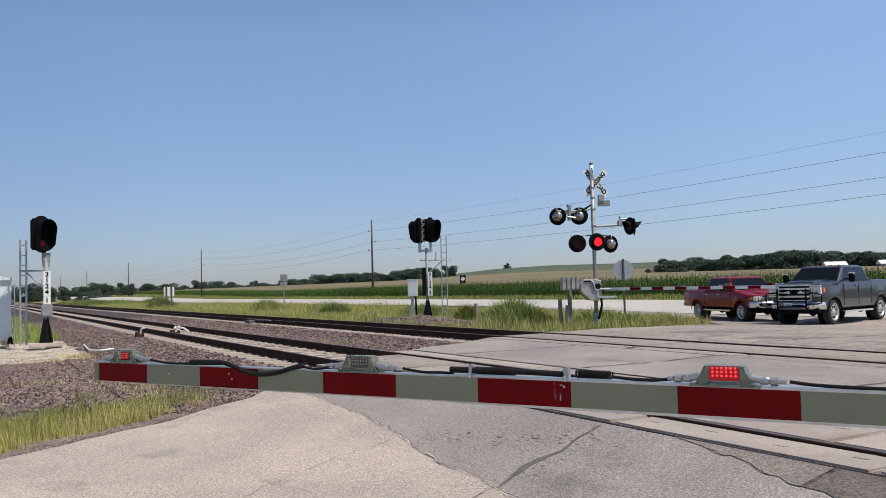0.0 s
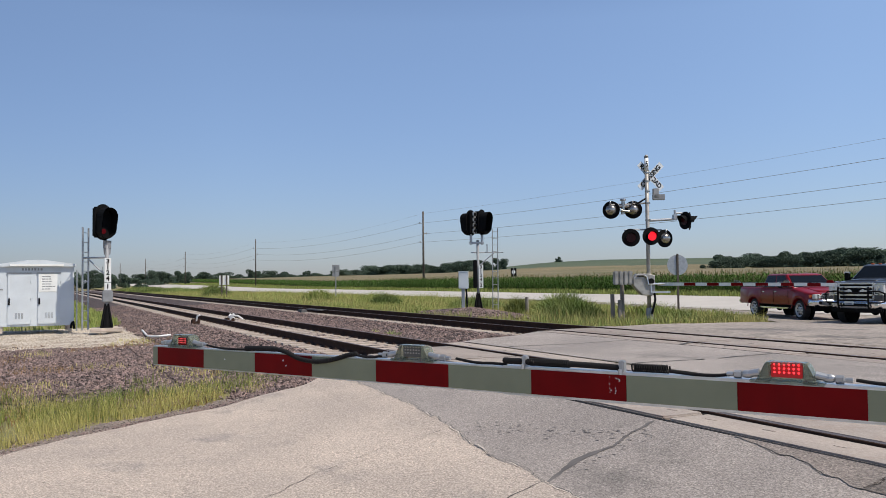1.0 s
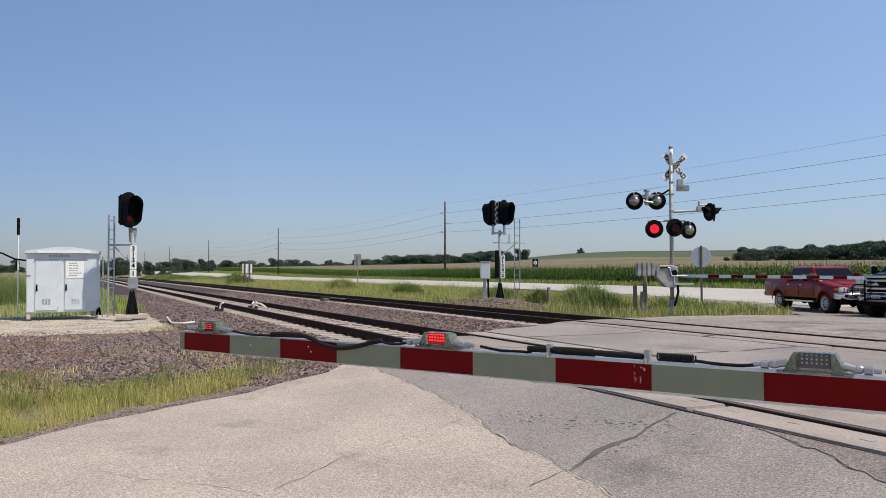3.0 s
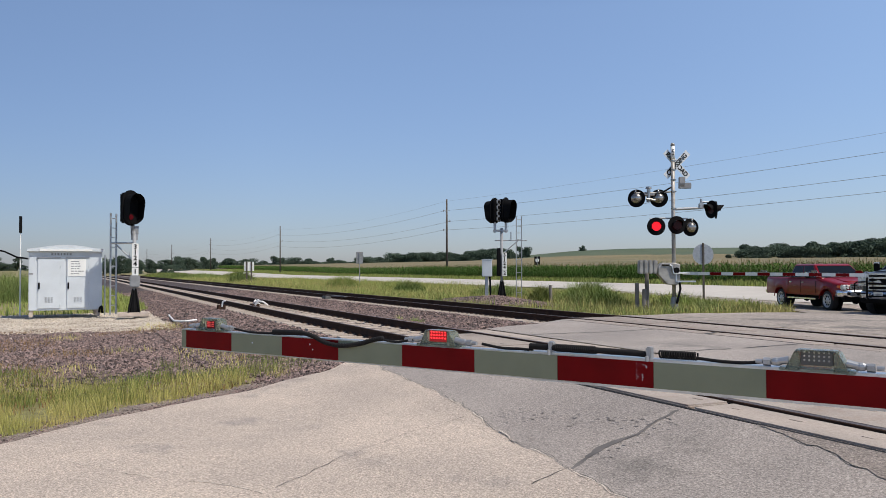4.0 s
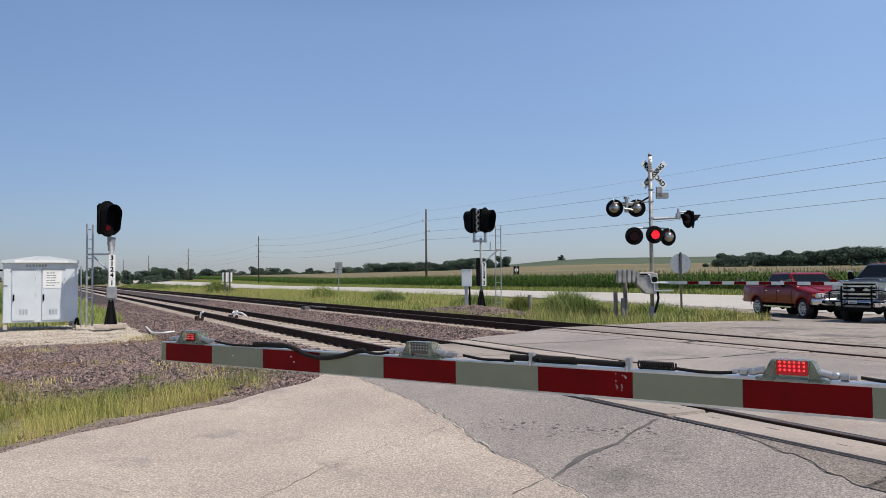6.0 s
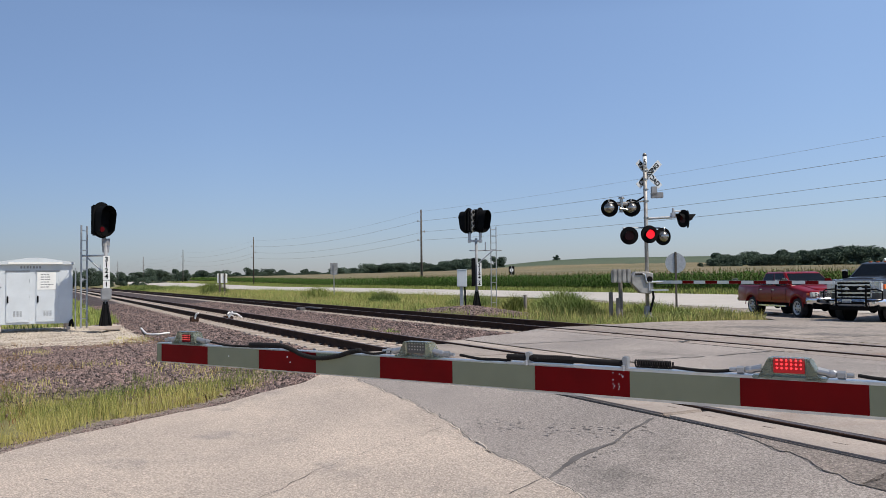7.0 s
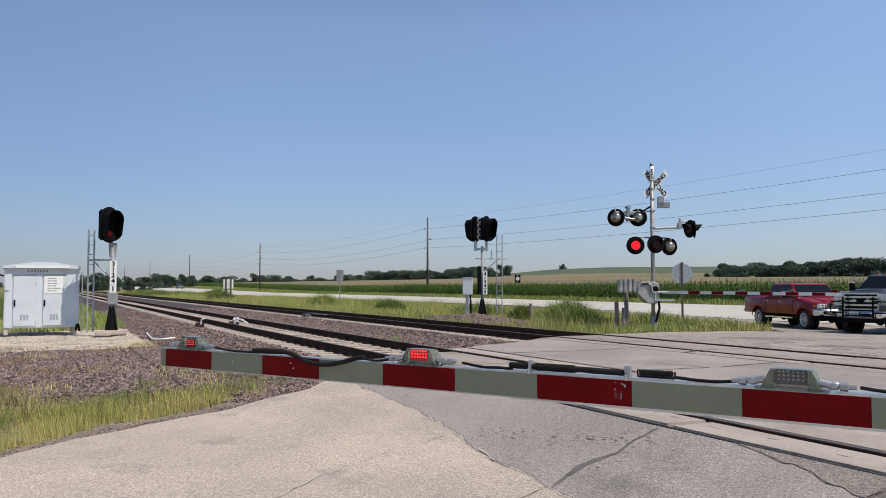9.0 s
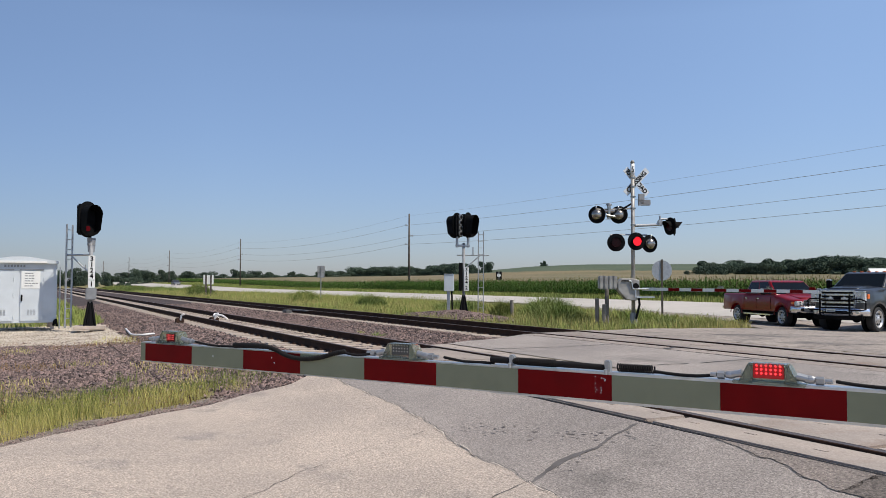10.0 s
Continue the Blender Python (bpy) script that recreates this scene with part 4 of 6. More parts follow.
# ---- instrument case ----
CX, CY = -30.35, -0.09
case = thing("instrument_case", pose(CX, CY, 0.26, 0, 0, 92), "pale silver-painted steel signal case with two doors on legs", "signal cabinet")
W, D, H = 2.24, 1.6, 1.98
bm = B()
box(bm, W, D, H, pose(0, D / 2, H / 2), 0.02)
part("body", bm, CASEPAINT, case)
bm = B()
prism(bm, [(-W / 2 - 0.05, H - 0.02), (W / 2 + 0.05, H - 0.02), (W / 2 + 0.05, H + 0.06), (0.2, H + 0.2), (-0.2, H + 0.2), (-W / 2 - 0.05, H + 0.06)], D + 0.16, pose(0, D + 0.05, 0, 90, 0, 0))
part("roof", bm, CASEPAINT, case, "low gabled roof")
bm = B()
prism(bm, [(-0.80, H - 0.01), (0.80, H - 0.01), (0.80, H + 0.06), (-0.80, H + 0.06)], 0.03, pose(0, -0.115, 0, 90, 0, 0))
part("drip_rail", bm, WHITEPAINT, case)
for i, x in enumerate((-0.52, 0.36)):
    bm = B()
    box(bm, 0.68, 0.03, 1.66, pose(0, 0, 0), 0.008)
    dr = part("door", bm, CASEPAINT, case, m=pose(x, -0.016, 0.90))
    bm = B()
    box(bm, 0.72, 0.035, 0.03, pose(0, -0.02, 0.85), 0.005)
    part("drip_edge", bm, GREYPAINT, dr)
    bm = B()
    box(bm, 0.05, 0.03, 0.22, pose(-0.29, -0.03, -0.08), 0.01)
    tube(bm, (-0.29, -0.045, -0.02), (-0.29, -0.06, -0.14), 0.018)
    part("handle", bm, BLACK, dr, "dark latch handle")
    for z in (0.55, -0.0, -0.72):
        bm = B()
        tube(bm, (0.35, -0.02, z - 0.04), (0.35, -0.02, z + 0.04), 0.016)
        part("hinge", bm, CASEPAINT, dr)
    bm = B()
    for k in range(3):
        for z in range(6):
            box(bm, 0.06, 0.008, 0.012, pose(-0.09 + k * 0.09, -0.018, -0.63 + z * 0.032))
    part("vent", bm, GREYPAINT, dr, "rows of vent slots")
bm = B()
box(bm, 0.56, 0.008, 0.58, pose(0.33, -0.038, 1.42), 0.002)
nt_ = part("notice", bm, WHITEPAINT, case, "white notice with rows of faint print")
bm = B()
random.seed(9)
for r_, wds in enumerate((3, 3, 3, 3, 4, 3)):
    x = 0.14
    for w_ in range(wds):
        ww = random.uniform(0.07, 0.13)
        box(bm, ww * 0.8, 0.004, 0.03, pose(x + ww / 2, -0.044, 1.63 - r_ * 0.082))
        x += ww
tagged(part("print", bm, GREYPAINT, nt_), kind="stuff")
bm = B()
for i, ww in enumerate((0.06, 0.05, 0.06, 0.04, 0.06, 0.05, 0.06)):
    box(bm, ww, 0.004, 0.075, pose(-0.42 + i * 0.092, -0.005, 1.87))
tagged(part("stencil", bm, GREYPAINT, case, "faded stencilled marks"), kind="stuff")
bm = B()
box(bm, 0.14, 0.01, 0.05, pose(-1.06, -0.006, 1.22), 0.002)
part("maker_plate", bm, GREYPAINT, case)
for x, y in ((-1.05, 0.1), (1.0, 0.1), (-1.05, 1.5), (1.0, 1.5)):
    bm = B()
    box(bm, 0.12, 0.12, 0.26, pose(x, y, -0.09), 0.01)
    part("leg", bm, TIECON, case, "pale block foot")
bm = B()
pipe(bm, [(1.03, -0.04, -0.1), (1.05, -0.05, 0.05), (1.10, -0.05, 0.1), (1.14, -0.03, -0.12)], 0.04)
part("conduit", bm, BLACK, case, "black conduit at the foot")
bm = B()
tube(bm, (W / 2 + 0.09, 0.05, -0.2), (W / 2 + 0.09, 0.05, 1.85), 0.022)
part("earth_rod", bm, GALV, case, "thin steel rod beside the case")
# antenna behind, with a cable that leads away
ant = thing("antenna", pose(-32.3, -1.55, 0.0), "thin antenna mast with a dark whip tip behind the case", "antenna")
bm = B()
tube(bm, (0, 0, 0), (0, 0, 2.9), 0.022)
part("mast", bm, WHITEPAINT, ant, "white thin mast")
bm = B()
tube(bm, (0, 0, 2.9), (0, 0, 3.48), 0.05, seg=10)
part("tip", bm, BLACK, ant, "dark cylinder tip")
bm = B()
pipe(bm, [(0.1, 0.25, 2.0), (0.0, -0.1, 2.05), (-0.2, -0.5, 2.25), (-0.6, -1.3, 2.45), (-1.2, -2.4, 2.4)], 0.03)
part("cable", bm, BLACK, ant, "black cable leading off")

# the near gate's mechanism, past the edge of the view
gm = thing("gate_mechanism", pose(0.62, 3.72, 0.0, 0, 0, 28.8), "grey boom gate mechanism on a short steel post", "gate mechanism")
bm = B()
box(bm, 0.36, 0.40, 0.62, pose(0.1, 0.25, 1.12), 0.03)
part("case", bm, GREYPAINT, gm)
bm = B()
tube(bm, (0.1, 0.3, 0.0), (0.1, 0.3, 0.9), 0.09)
part("post", bm, GALV, gm)
bm = B()
box(bm, 0.5, 0.12, 0.16, pose(-0.15, 0.05, 1.19), 0.01)
part("arm_clamp", bm, ALU, gm)
# ---- pickup trucks ----
def quad_pane(bm, c, inset, off):
    """A thin pane over a four-cornered face, drawn in from its edges and lifted off it."""
    c = [Vector(p) for p in c]
    mid = sum(c, Vector()) / 4
    n = (c[1] - c[0]).cross(c[3] - c[0]).normalized()
    q = []
    for i in range(4):
        a, b = (c[i - 1] - c[i]).normalized(), (c[(i + 1) % 4] - c[i]).normalized()
        q.append(c[i] + (a + b) * inset)
    lo = [bm.verts.new(p + n * off * 0.2) for p in q]
    hi = [bm.verts.new(p + n * off) for p in q]
    bm.faces.new(hi)
    bm.faces.new(lo[::-1])
    for i in range(4):
        bm.faces.new((lo[i], lo[(i + 1) % 4], hi[(i + 1) % 4], hi[i]))


def wheel(parent, x, y, r, w, chrome):
    s = 1 if y > 0 else -1
    bm = B()
    prof = [(-w / 2, r * 0.64), (-w / 2, r * 0.90), (-w * 0.40, r * 0.98), (-w * 0.2, r), (w * 0.2, r), (w * 0.40, r * 0.98), (w / 2, r * 0.90), (w / 2, r * 0.64)]
    rings = [[Vector((rr * math.cos(a), yy, rr * math.sin(a))) for a in [2 * math.pi * i / 32 for i in range(32)]] for yy, rr in prof]
    loft(bm, rings, False)
    wh = part("wheel", bm, TYRE, parent, "black tyre on a bright rim", smooth=False, m=pose(x, y, r))
    bm = B()                                          # a dished rim with a rolled lip
    ring = lambda yy, rr: [Vector((rr * math.cos(q), s * yy, rr * math.sin(q))) for q in [2 * math.pi * i / 32 for i in range(32)]]
    loft(bm, [ring(w * 0.50, r * 0.70), ring(w * 0.53, r * 0.67), ring(w * 0.50, r * 0.63), ring(w * 0.34, r * 0.58), ring(w * 0.30, r * 0.50), ring(w * 0.40, r * 0.30), ring(w * 0.42, r * 0.20), ring(w * 0.52, r * 0.17), ring(w * 0.54, r * 0.12)], False)
    bm.faces.new([bm.verts.new(p) for p in ring(w * 0.54, r * 0.12)])
    part("rim", bm, chrome, wh, "bright alloy rim", smooth=True)
    for k in range(8):
        q = 2 * math.pi * (k + 0.5) / 8
        bm = B()
        c = Vector((r * 0.43 * math.cos(q), s * w * 0.335, r * 0.43 * math.sin(q)))
        tube(bm, c, c + Vector((0, s * 0.02, 0)), r * 0.095, r * 0.085, seg=10)
        part("rim_hole", bm, BLACK, wh)
    return wh


def pickup(name, m, label, paint, P):
    """A crew-cab pickup, x ahead from the front axle, y to its left."""
    t = thing(name, m, label, "pickup truck", "pickup trucks waiting at the crossing")
    wb, hw, hood_z, belt, rail_z, roof = P["wb"], P["hw"], P["hood"], P["belt"], P["rail"], P["roof"]
    nose, tail, cab_r = P["nose"], P["tail"], P["cab_rear"]
    r, arch = P["r"], P["r"] + 0.09
    sill = 0.56

    def bottom(x):
        z = sill
        for ax in (0.0, -wb):
            if abs(x - ax) < arch:
                z = max(z, r + math.sqrt(arch * arch - (x - ax) ** 2))
        return z

    def top(x):
        return float(np.interp(x, [tail, tail + 0.03, cab_r - 0.02, cab_r + 0.02, -0.75, -0.50, nose - 0.55, nose - 0.22, nose - 0.09, nose - 0.03, nose], [rail_z - 0.05, rail_z, rail_z, belt, belt, hood_z + 0.05, hood_z - P["slope"], hood_z - P["slope"] - 0.03, hood_z - P["slope"] - 0.08, hood_z - P["slope"] - 0.17, hood_z - P["slope"] - 0.26]))

    def half(x):
        return float(np.interp(x, [tail, tail + 0.06, -0.6, 0.35, nose - 0.35, nose - 0.12, nose - 0.04, nose], [hw - 0.05, hw - 0.01, hw - 0.01, hw - 0.02, hw - 0.05, hw - 0.11, hw - 0.17, hw - 0.25]))

    def section(x):
        b_, t_, w_ = bottom(x), top(x), half(x)
        crown = float(np.interp(x, [-0.9, -0.5, nose - 0.2, nose], [0, 0.05, 0.04, 0.0]))
        flare = 0.0
        for ax in (0.0, -wb):
            flare = max(flare, 0.045 * max(0.0, 1 - (abs(x - ax) / (arch + 0.10)) ** 4))
        k = t_ - b_
        side = [(w_ - 0.09, b_), (w_ - 0.015 + flare, b_ + 0.03), (w_ + flare, b_ + min(0.12, k * 0.3)), (w_ + 0.012, b_ + k * 0.45), (w_, b_ + k * 0.66), (w_ - 0.012, t_ - 0.13), (w_ - 0.035, t_ - 0.05), (w_ - 0.085, t_ - 0.008), (w_ - 0.22, t_ + crown * 0.45), (w_ * 0.4, t_ + crown * 0.95)]
        return [Vector((x, y, z)) for y, z in side] + [Vector((x, -y, z)) for y, z in side[::-1]]
    xs_ = {tail, tail + 0.03, cab_r - 0.02, cab_r + 0.02, -0.75, -0.5, nose - 0.55, nose - 0.35, nose - 0.22, nose - 0.12, nose - 0.09, nose - 0.03, nose}
    for ax in (0.0, -wb):
        xs_ |= {ax + arch * math.cos(math.pi * i / 18) for i in range(1, 18)} | {ax - arch - 0.06, ax + arch + 0.06, ax - arch + 0.002, ax + arch - 0.002}
    bm = B()
    loft(bm, [section(x) for x in sorted(x for x in xs_ if tail <= x <= nose)])
    body = part("body", bm, paint, t, smooth=True)
    body.data.set_sharp_from_angle(angle=radians(38))
    bm = B()                                          # raised centre of the bonnet
    loft(bm, [[Vector((x, y, z)) for y, z in ((-0.56, top(x) + 0.02), (-0.46, top(x) + 0.065), (0.46, top(x) + 0.065), (0.56, top(x) + 0.02))] for x in (-0.52, -0.1, 0.3, nose - 0.30)])
    part("bonnet_bulge", bm, paint, body, smooth=True)
    for s in (-1, 1):                                 # door moulding
        bm = B()
        box(bm, -cab_r - 0.85, 0.02, 0.05, pose((cab_r - 0.75) / 2, s * (hw + 0.008), sill + 0.36), 0.008)
        part("body_moulding", bm, paint, body)
    # cab
    zr = roof
    b = [(-0.50, -hw + 0.06, belt - 0.02), (-0.50, hw - 0.06, belt - 0.02), (cab_r, hw - 0.06, belt - 0.02), (cab_r, -hw + 0.06, belt - 0.02)]
    tp = [(-1.22, -hw + 0.22, zr - 0.04), (-1.22, hw - 0.22, zr - 0.04), (cab_r + 0.22, hw - 0.22, zr - 0.04), (cab_r + 0.22, -hw + 0.22, zr - 0.04)]
    t2 = [(-1.42, -hw + 0.34, zr), (-1.42, hw - 0.34, zr), (cab_r + 0.40, hw - 0.34, zr), (cab_r + 0.40, -hw + 0.34, zr)]
    bm = B()
    loft(bm, [[Vector(p) for p in b], [Vector(p) for p in tp], [Vector(p) for p in t2]])
    cab = part("cab", bm, paint, t)
    softened(cab, 0.06)
    bm = B()
    quad_pane(bm, [b[0], b[1], tp[1], tp[0]], 0.07, 0.008)
    part("windshield", bm, GLASSDARK, cab, "dark tinted windscreen")
    for s in (0, 1):
        f0, r0, r1, f1 = (b[1], b[2], tp[2], tp[1]) if s == 0 else (b[0], b[3], tp[3], tp[0])
        lerp = lambda a, c, k: tuple(Vector(a) * (1 - k) + Vector(c) * k)
        for k0, k1 in ((0.10, 0.52), (0.54, 0.97)):
            c = [lerp(f0, r0, k0), lerp(f0, r0, k1), lerp(f1, r1, k1), lerp(f1, r1, max(0.03, k0 - 0.04))]
            if s == 1:
                c = c[::-1]
            bm = B()
            quad_pane(bm, c, 0.045, 0.008)
            part("side_window", bm, GLASSDARK, cab, "dark tinted side window")
    bm = B()
    quad_pane(bm, [b[2], b[3], tp[3], tp[2]], 0.1, 0.008)
    part("rear_window", bm, GLASSDARK, cab, "dark tinted rear window")
    # the bed is not hollow: a black sheet on its top imitates the shaded inside
    bm = B()
    box(bm, cab_r - tail - 0.22, 2 * hw - 0.22, 0.006, pose((cab_r + tail) / 2, 0, rail_z + 0.004))
    part("bed_liner", bm, BLACK, t, "black sheet standing in for the dark inside of the bed")
    # door seams, handles, mouldings
    for s in (-1, 1):
        for x in (-0.78, (cab_r - 0.78) / 2 - 0.05, cab_r + 0.02):
            bm = B()
            box(bm, 0.010, 0.012, belt - sill - 0.2, pose(x, s * (hw - 0.002), (belt + sill) / 2))
            part("door_seam", bm, BLACK, body)
        for x in ((cab_r - 0.78) / 2 + 0.14, cab_r + 0.24):
            bm = B()
            box(bm, 0.20, 0.04, 0.035, pose(x, s * (hw + 0.015), belt - 0.17), 0.012)
            part("door_handle", bm, P["handle"], body)
        bm = B()
        box(bm, -cab_r - 0.75, 0.16, 0.06, pose((cab_r - 0.7) / 2, s * (hw - 0.02), sill - 0.12), 0.02)
        part("running_board", bm, CHROME if P["chrome_step"] else BLACK, t, "side step")
        mr = B()
        box(mr, 0.12, 0.20, P["mirror_h"], pose(-0.92, s * (hw + 0.24), belt + 0.12), 0.03)
        box(mr, 0.05, 0.24, 0.05, pose(-0.90, s * (hw + 0.08), belt + 0.06), 0.01)
        mo = part("mirror", mr, BLACK, t, "large door mirror")
        bm = B()
        box(bm, 0.125, 0.205, 0.09, pose(-0.925, s * (hw + 0.24), belt + 0.12 + P["mirror_h"] / 2 - 0.03), 0.02)
        part("mirror_cap", bm, P["handle"], mo)
        for ax in (0.0, -wb):
            wheel(t, ax, s * (hw - 0.15), r, 0.28, RIMALLOY)
            bm = B()                                 # dark wheel well and a proud arch lip
            tube(bm, (ax, s * (hw - 0.40), r + 0.05), (ax, s * (hw - 0.34), r + 0.05), arch, seg=24)
            part("wheel_well", bm, BLACK, body)
            bm = B()
            pts = [Vector((ax + (arch + 0.02) * math.cos(radians(a)), s * (hw + 0.02), r + (arch + 0.005) * math.sin(radians(a)))) for a in range(5, 180, 12)]
            for p, q in zip(pts, pts[1:]):
                tube(bm, p, q, 0.018, seg=6)
            part("arch_lip", bm, BLACK if P["guard"] else paint, body)
    bm = B()
    box(bm, nose - tail - 0.9, 2 * hw - 0.75, 0.22, pose((nose + tail) / 2 - 0.1, 0, 0.50), 0.03)
    part("underbody", bm, BLACK, t, "dark chassis")
    for ax in (0.0, -wb):
        bm = B()
        tube(bm, (ax, -hw + 0.2, r), (ax, hw - 0.2, r), 0.06)
        bmesh.ops.create_uvsphere(bm, u_segments=12, v_segments=8, radius=0.15, matrix=Matrix.Translation((ax, 0.2, r)))
        part("axle", bm, BLACK, t)
    # front end
    gx0 = nose + 0.005
    gz0, gz1 = 0.86, hood_z - P["slope"] - 0.05
    bm = B()
    box(bm, 0.05, 2 * hw * 0.60, gz1 - gz0, pose(gx0 - 0.01, 0, (gz0 + gz1) / 2), 0.02)
    gr = part("grille", bm, BLACK, t, "chrome-framed grille")
    bm = B()
    for z in (gz0 + 0.01, gz1 - 0.01):
        box(bm, 0.05, 2 * hw * 0.62, 0.06, pose(gx0 + 0.01, 0, z), 0.015)
    for y in (-1, 1):
        box(bm, 0.05, 0.06, gz1 - gz0, pose(gx0 + 0.01, y * hw * 0.60, (gz0 + gz1) / 2), 0.015)
    if P["bars"] == "cross":
        box(bm, 0.05, 0.09, gz1 - gz0, pose(gx0 + 0.012, 0, (gz0 + gz1) / 2), 0.015)
        box(bm, 0.05, 2 * hw * 0.6, 0.07, pose(gx0 + 0.012, 0, (gz0 + gz1) / 2), 0.015)
    else:
        for k in (0.28, 0.52, 0.76):
            box(bm, 0.05, 2 * hw * 0.6, 0.065, pose(gx0 + 0.012, 0, gz0 + (gz1 - gz0) * k), 0.012)
        for s in (-1, 1):
            box(bm, 0.05, 0.10, 0.16, pose(gx0 + 0.014, s * 0.24, (gz0 + gz1) / 2), 0.015)
    part("grille_frame", bm, CHROME, gr, "bright grille bars")
    bm = B()
    tube(bm, (gx0 + 0.03, 0, (gz0 + gz1) / 2 + 0.02), (gx0 + 0.06, 0, (gz0 + gz1) / 2 + 0.02), 0.09, seg=20)
    xf(bm, bm.verts, Matrix.Translation((0, 0, (gz0 + gz1) / 2 + 0.02)) @ Matrix.Diagonal((1, 1.5, 0.75, 1)) @ Matrix.Translation((0, 0, -(gz0 + gz1) / 2 - 0.02)))
    part("emblem", bm, P["emblem"], gr, "plain badge")
    for s in (-1, 1):
        bm = B()
        y0 = hw * 0.80
        box(bm, 0.16, hw * 0.34, P["lamp_h"], pose(nose - 0.05, s * y0, gz1 - P["lamp_h"] / 2 - P["lamp_drop"], 0, 0, s * -14), 0.035)
        hl = part("headlight", bm, HEADLAMP, t, "clear headlamp")
        if P["guard"]:
            bm = B()
            zc_ = gz1 - P["lamp_h"] / 2 - P["lamp_drop"]
            for dz in (-1, 1):
                box(bm, 0.14, hw * 0.36, 0.035, pose(nose - 0.03, s * y0, zc_ + dz * (P["lamp_h"] / 2 + 0.012), 0, 0, s * -14), 0.012)
            box(bm, 0.10, 0.04, P["lamp_h"] + 0.05, pose(nose + 0.01, s * hw * 0.635, zc_), 0.012)
            part("lamp_surround", bm, CHROME, hl, "chrome lamp surround")
        for dz in (0.22, -0.22):
            bm = B()
            tube(bm, (nose + 0.0, s * y0 * 0.97, gz1 - P["lamp_h"] * (0.5 - dz) - P["lamp_drop"]), (nose + 0.04, s * y0 * 0.97, gz1 - P["lamp_h"] * (0.5 - dz) - P["lamp_drop"]), P["lamp_h"] * 0.17, seg=16)
            part("reflector", bm, CHROME, hl)
        bm = B()
        box(bm, 0.15, 0.05, P["lamp_h"] * 0.5, pose(nose - 0.16, s * (hw - 0.01), gz1 - P["lamp_h"] / 2 - P["lamp_drop"] + 0.02), 0.015)
        part("turn_signal", bm, AMBER, hl, "amber side lamp")
    bm = B()
    rings = []
    for k in range(17):
        u = -1 + k / 8
        yb_, xb_ = u * (hw - 0.01), nose + 0.05 - 0.30 * max(0.0, abs(u) - 0.62) ** 1.5 / 0.234
        hb_ = 0.15 - 0.02 * abs(u)
        rings.append([Vector((xb_ + 0.10 * math.cos(q) - (0.03 if math.sin(q) < -0.3 else 0), yb_, 0.69 + hb_ * math.copysign(abs(math.sin(q)) ** 0.7, math.sin(q)))) for q in [2 * math.pi * j / 14 for j in range(14)]])
    loft(bm, rings)
    bmp = part("front_bumper", bm, CHROME, t, "chrome front bumper", smooth=True)
    bm = B()
    box(bm, 0.12, hw * 0.85, 0.13, pose(nose + 0.10, 0, 0.69), 0.02)
    part("air_intake", bm, BLACK, bmp)
    for s in (-1, 1):
        bm = B()
        tube(bm, (nose + 0.10, s * hw * 0.74, 0.70), (nose + 0.155, s * hw * 0.74, 0.70), 0.06, seg=16)
        part("fog_lamp", bm, HEADLAMP if P["bars"] != "cross" else BLACK, bmp)
    bm = B()
    box(bm, 0.14, 2 * hw - 0.2, 0.18, pose(nose - 0.02, 0, 0.50), 0.04)
    part("valance", bm, BLACK, t, "black lower valance")
    bm = B()
    box(bm, 0.012, 0.31, 0.155, pose(nose + 0.168, P["plate_y"], 0.72), 0.003)
    pl = part("licence_plate", bm, WHITEPAINT, t, "pale plate with dark bars")
    bm = B()
    for i in range(6):
        box(bm, 0.004, 0.026, 0.07, pose(nose + 0.176, P["plate_y"] - 0.1 + i * 0.04, 0.715))
    part("plate_bars", bm, GREYPAINT, pl)
    bm = B()
    box(bm, 0.2, 2 * hw - 0.06, 0.2, pose(tail - 0.04, 0, 0.66), 0.05)
    part("rear_bumper", bm, CHROME, t)
    if P["guard"]:
        bm = B()
        gxx = nose + 0.24
        for s in (-1, 1):
            pipe(bm, [(gxx - 0.1, s * 0.52, 0.52), (gxx, s * 0.52, 0.62), (gxx, s * 0.52, 1.22), (gxx - 0.03, s * 0.52, 1.30)], 0.035)
            pipe(bm, [(gxx, s * 0.52, 1.16), (gxx - 0.02, s * 0.9, 1.14), (gxx - 0.12, s * 1.02, 1.08), (gxx - 0.12, s * 1.02, 0.80), (gxx, s * 0.9, 0.76), (gxx, s * 0.52, 0.76)], 0.024)
        for z in (0.66, 0.84, 1.10):
            tube(bm, (gxx, -0.52, z), (gxx, 0.52, z), 0.026)
        part("grille_guard", bm, BLACK, t, "black tubular grille guard")
        for k in range(5):
            bm = B()
            box(bm, 0.09, 0.11, 0.035, pose(-1.45, (k - 2) * 0.27, zr + 0.01), 0.012)
            part("marker_light", bm, AMBER, cab, "small roof marker light")
    return t


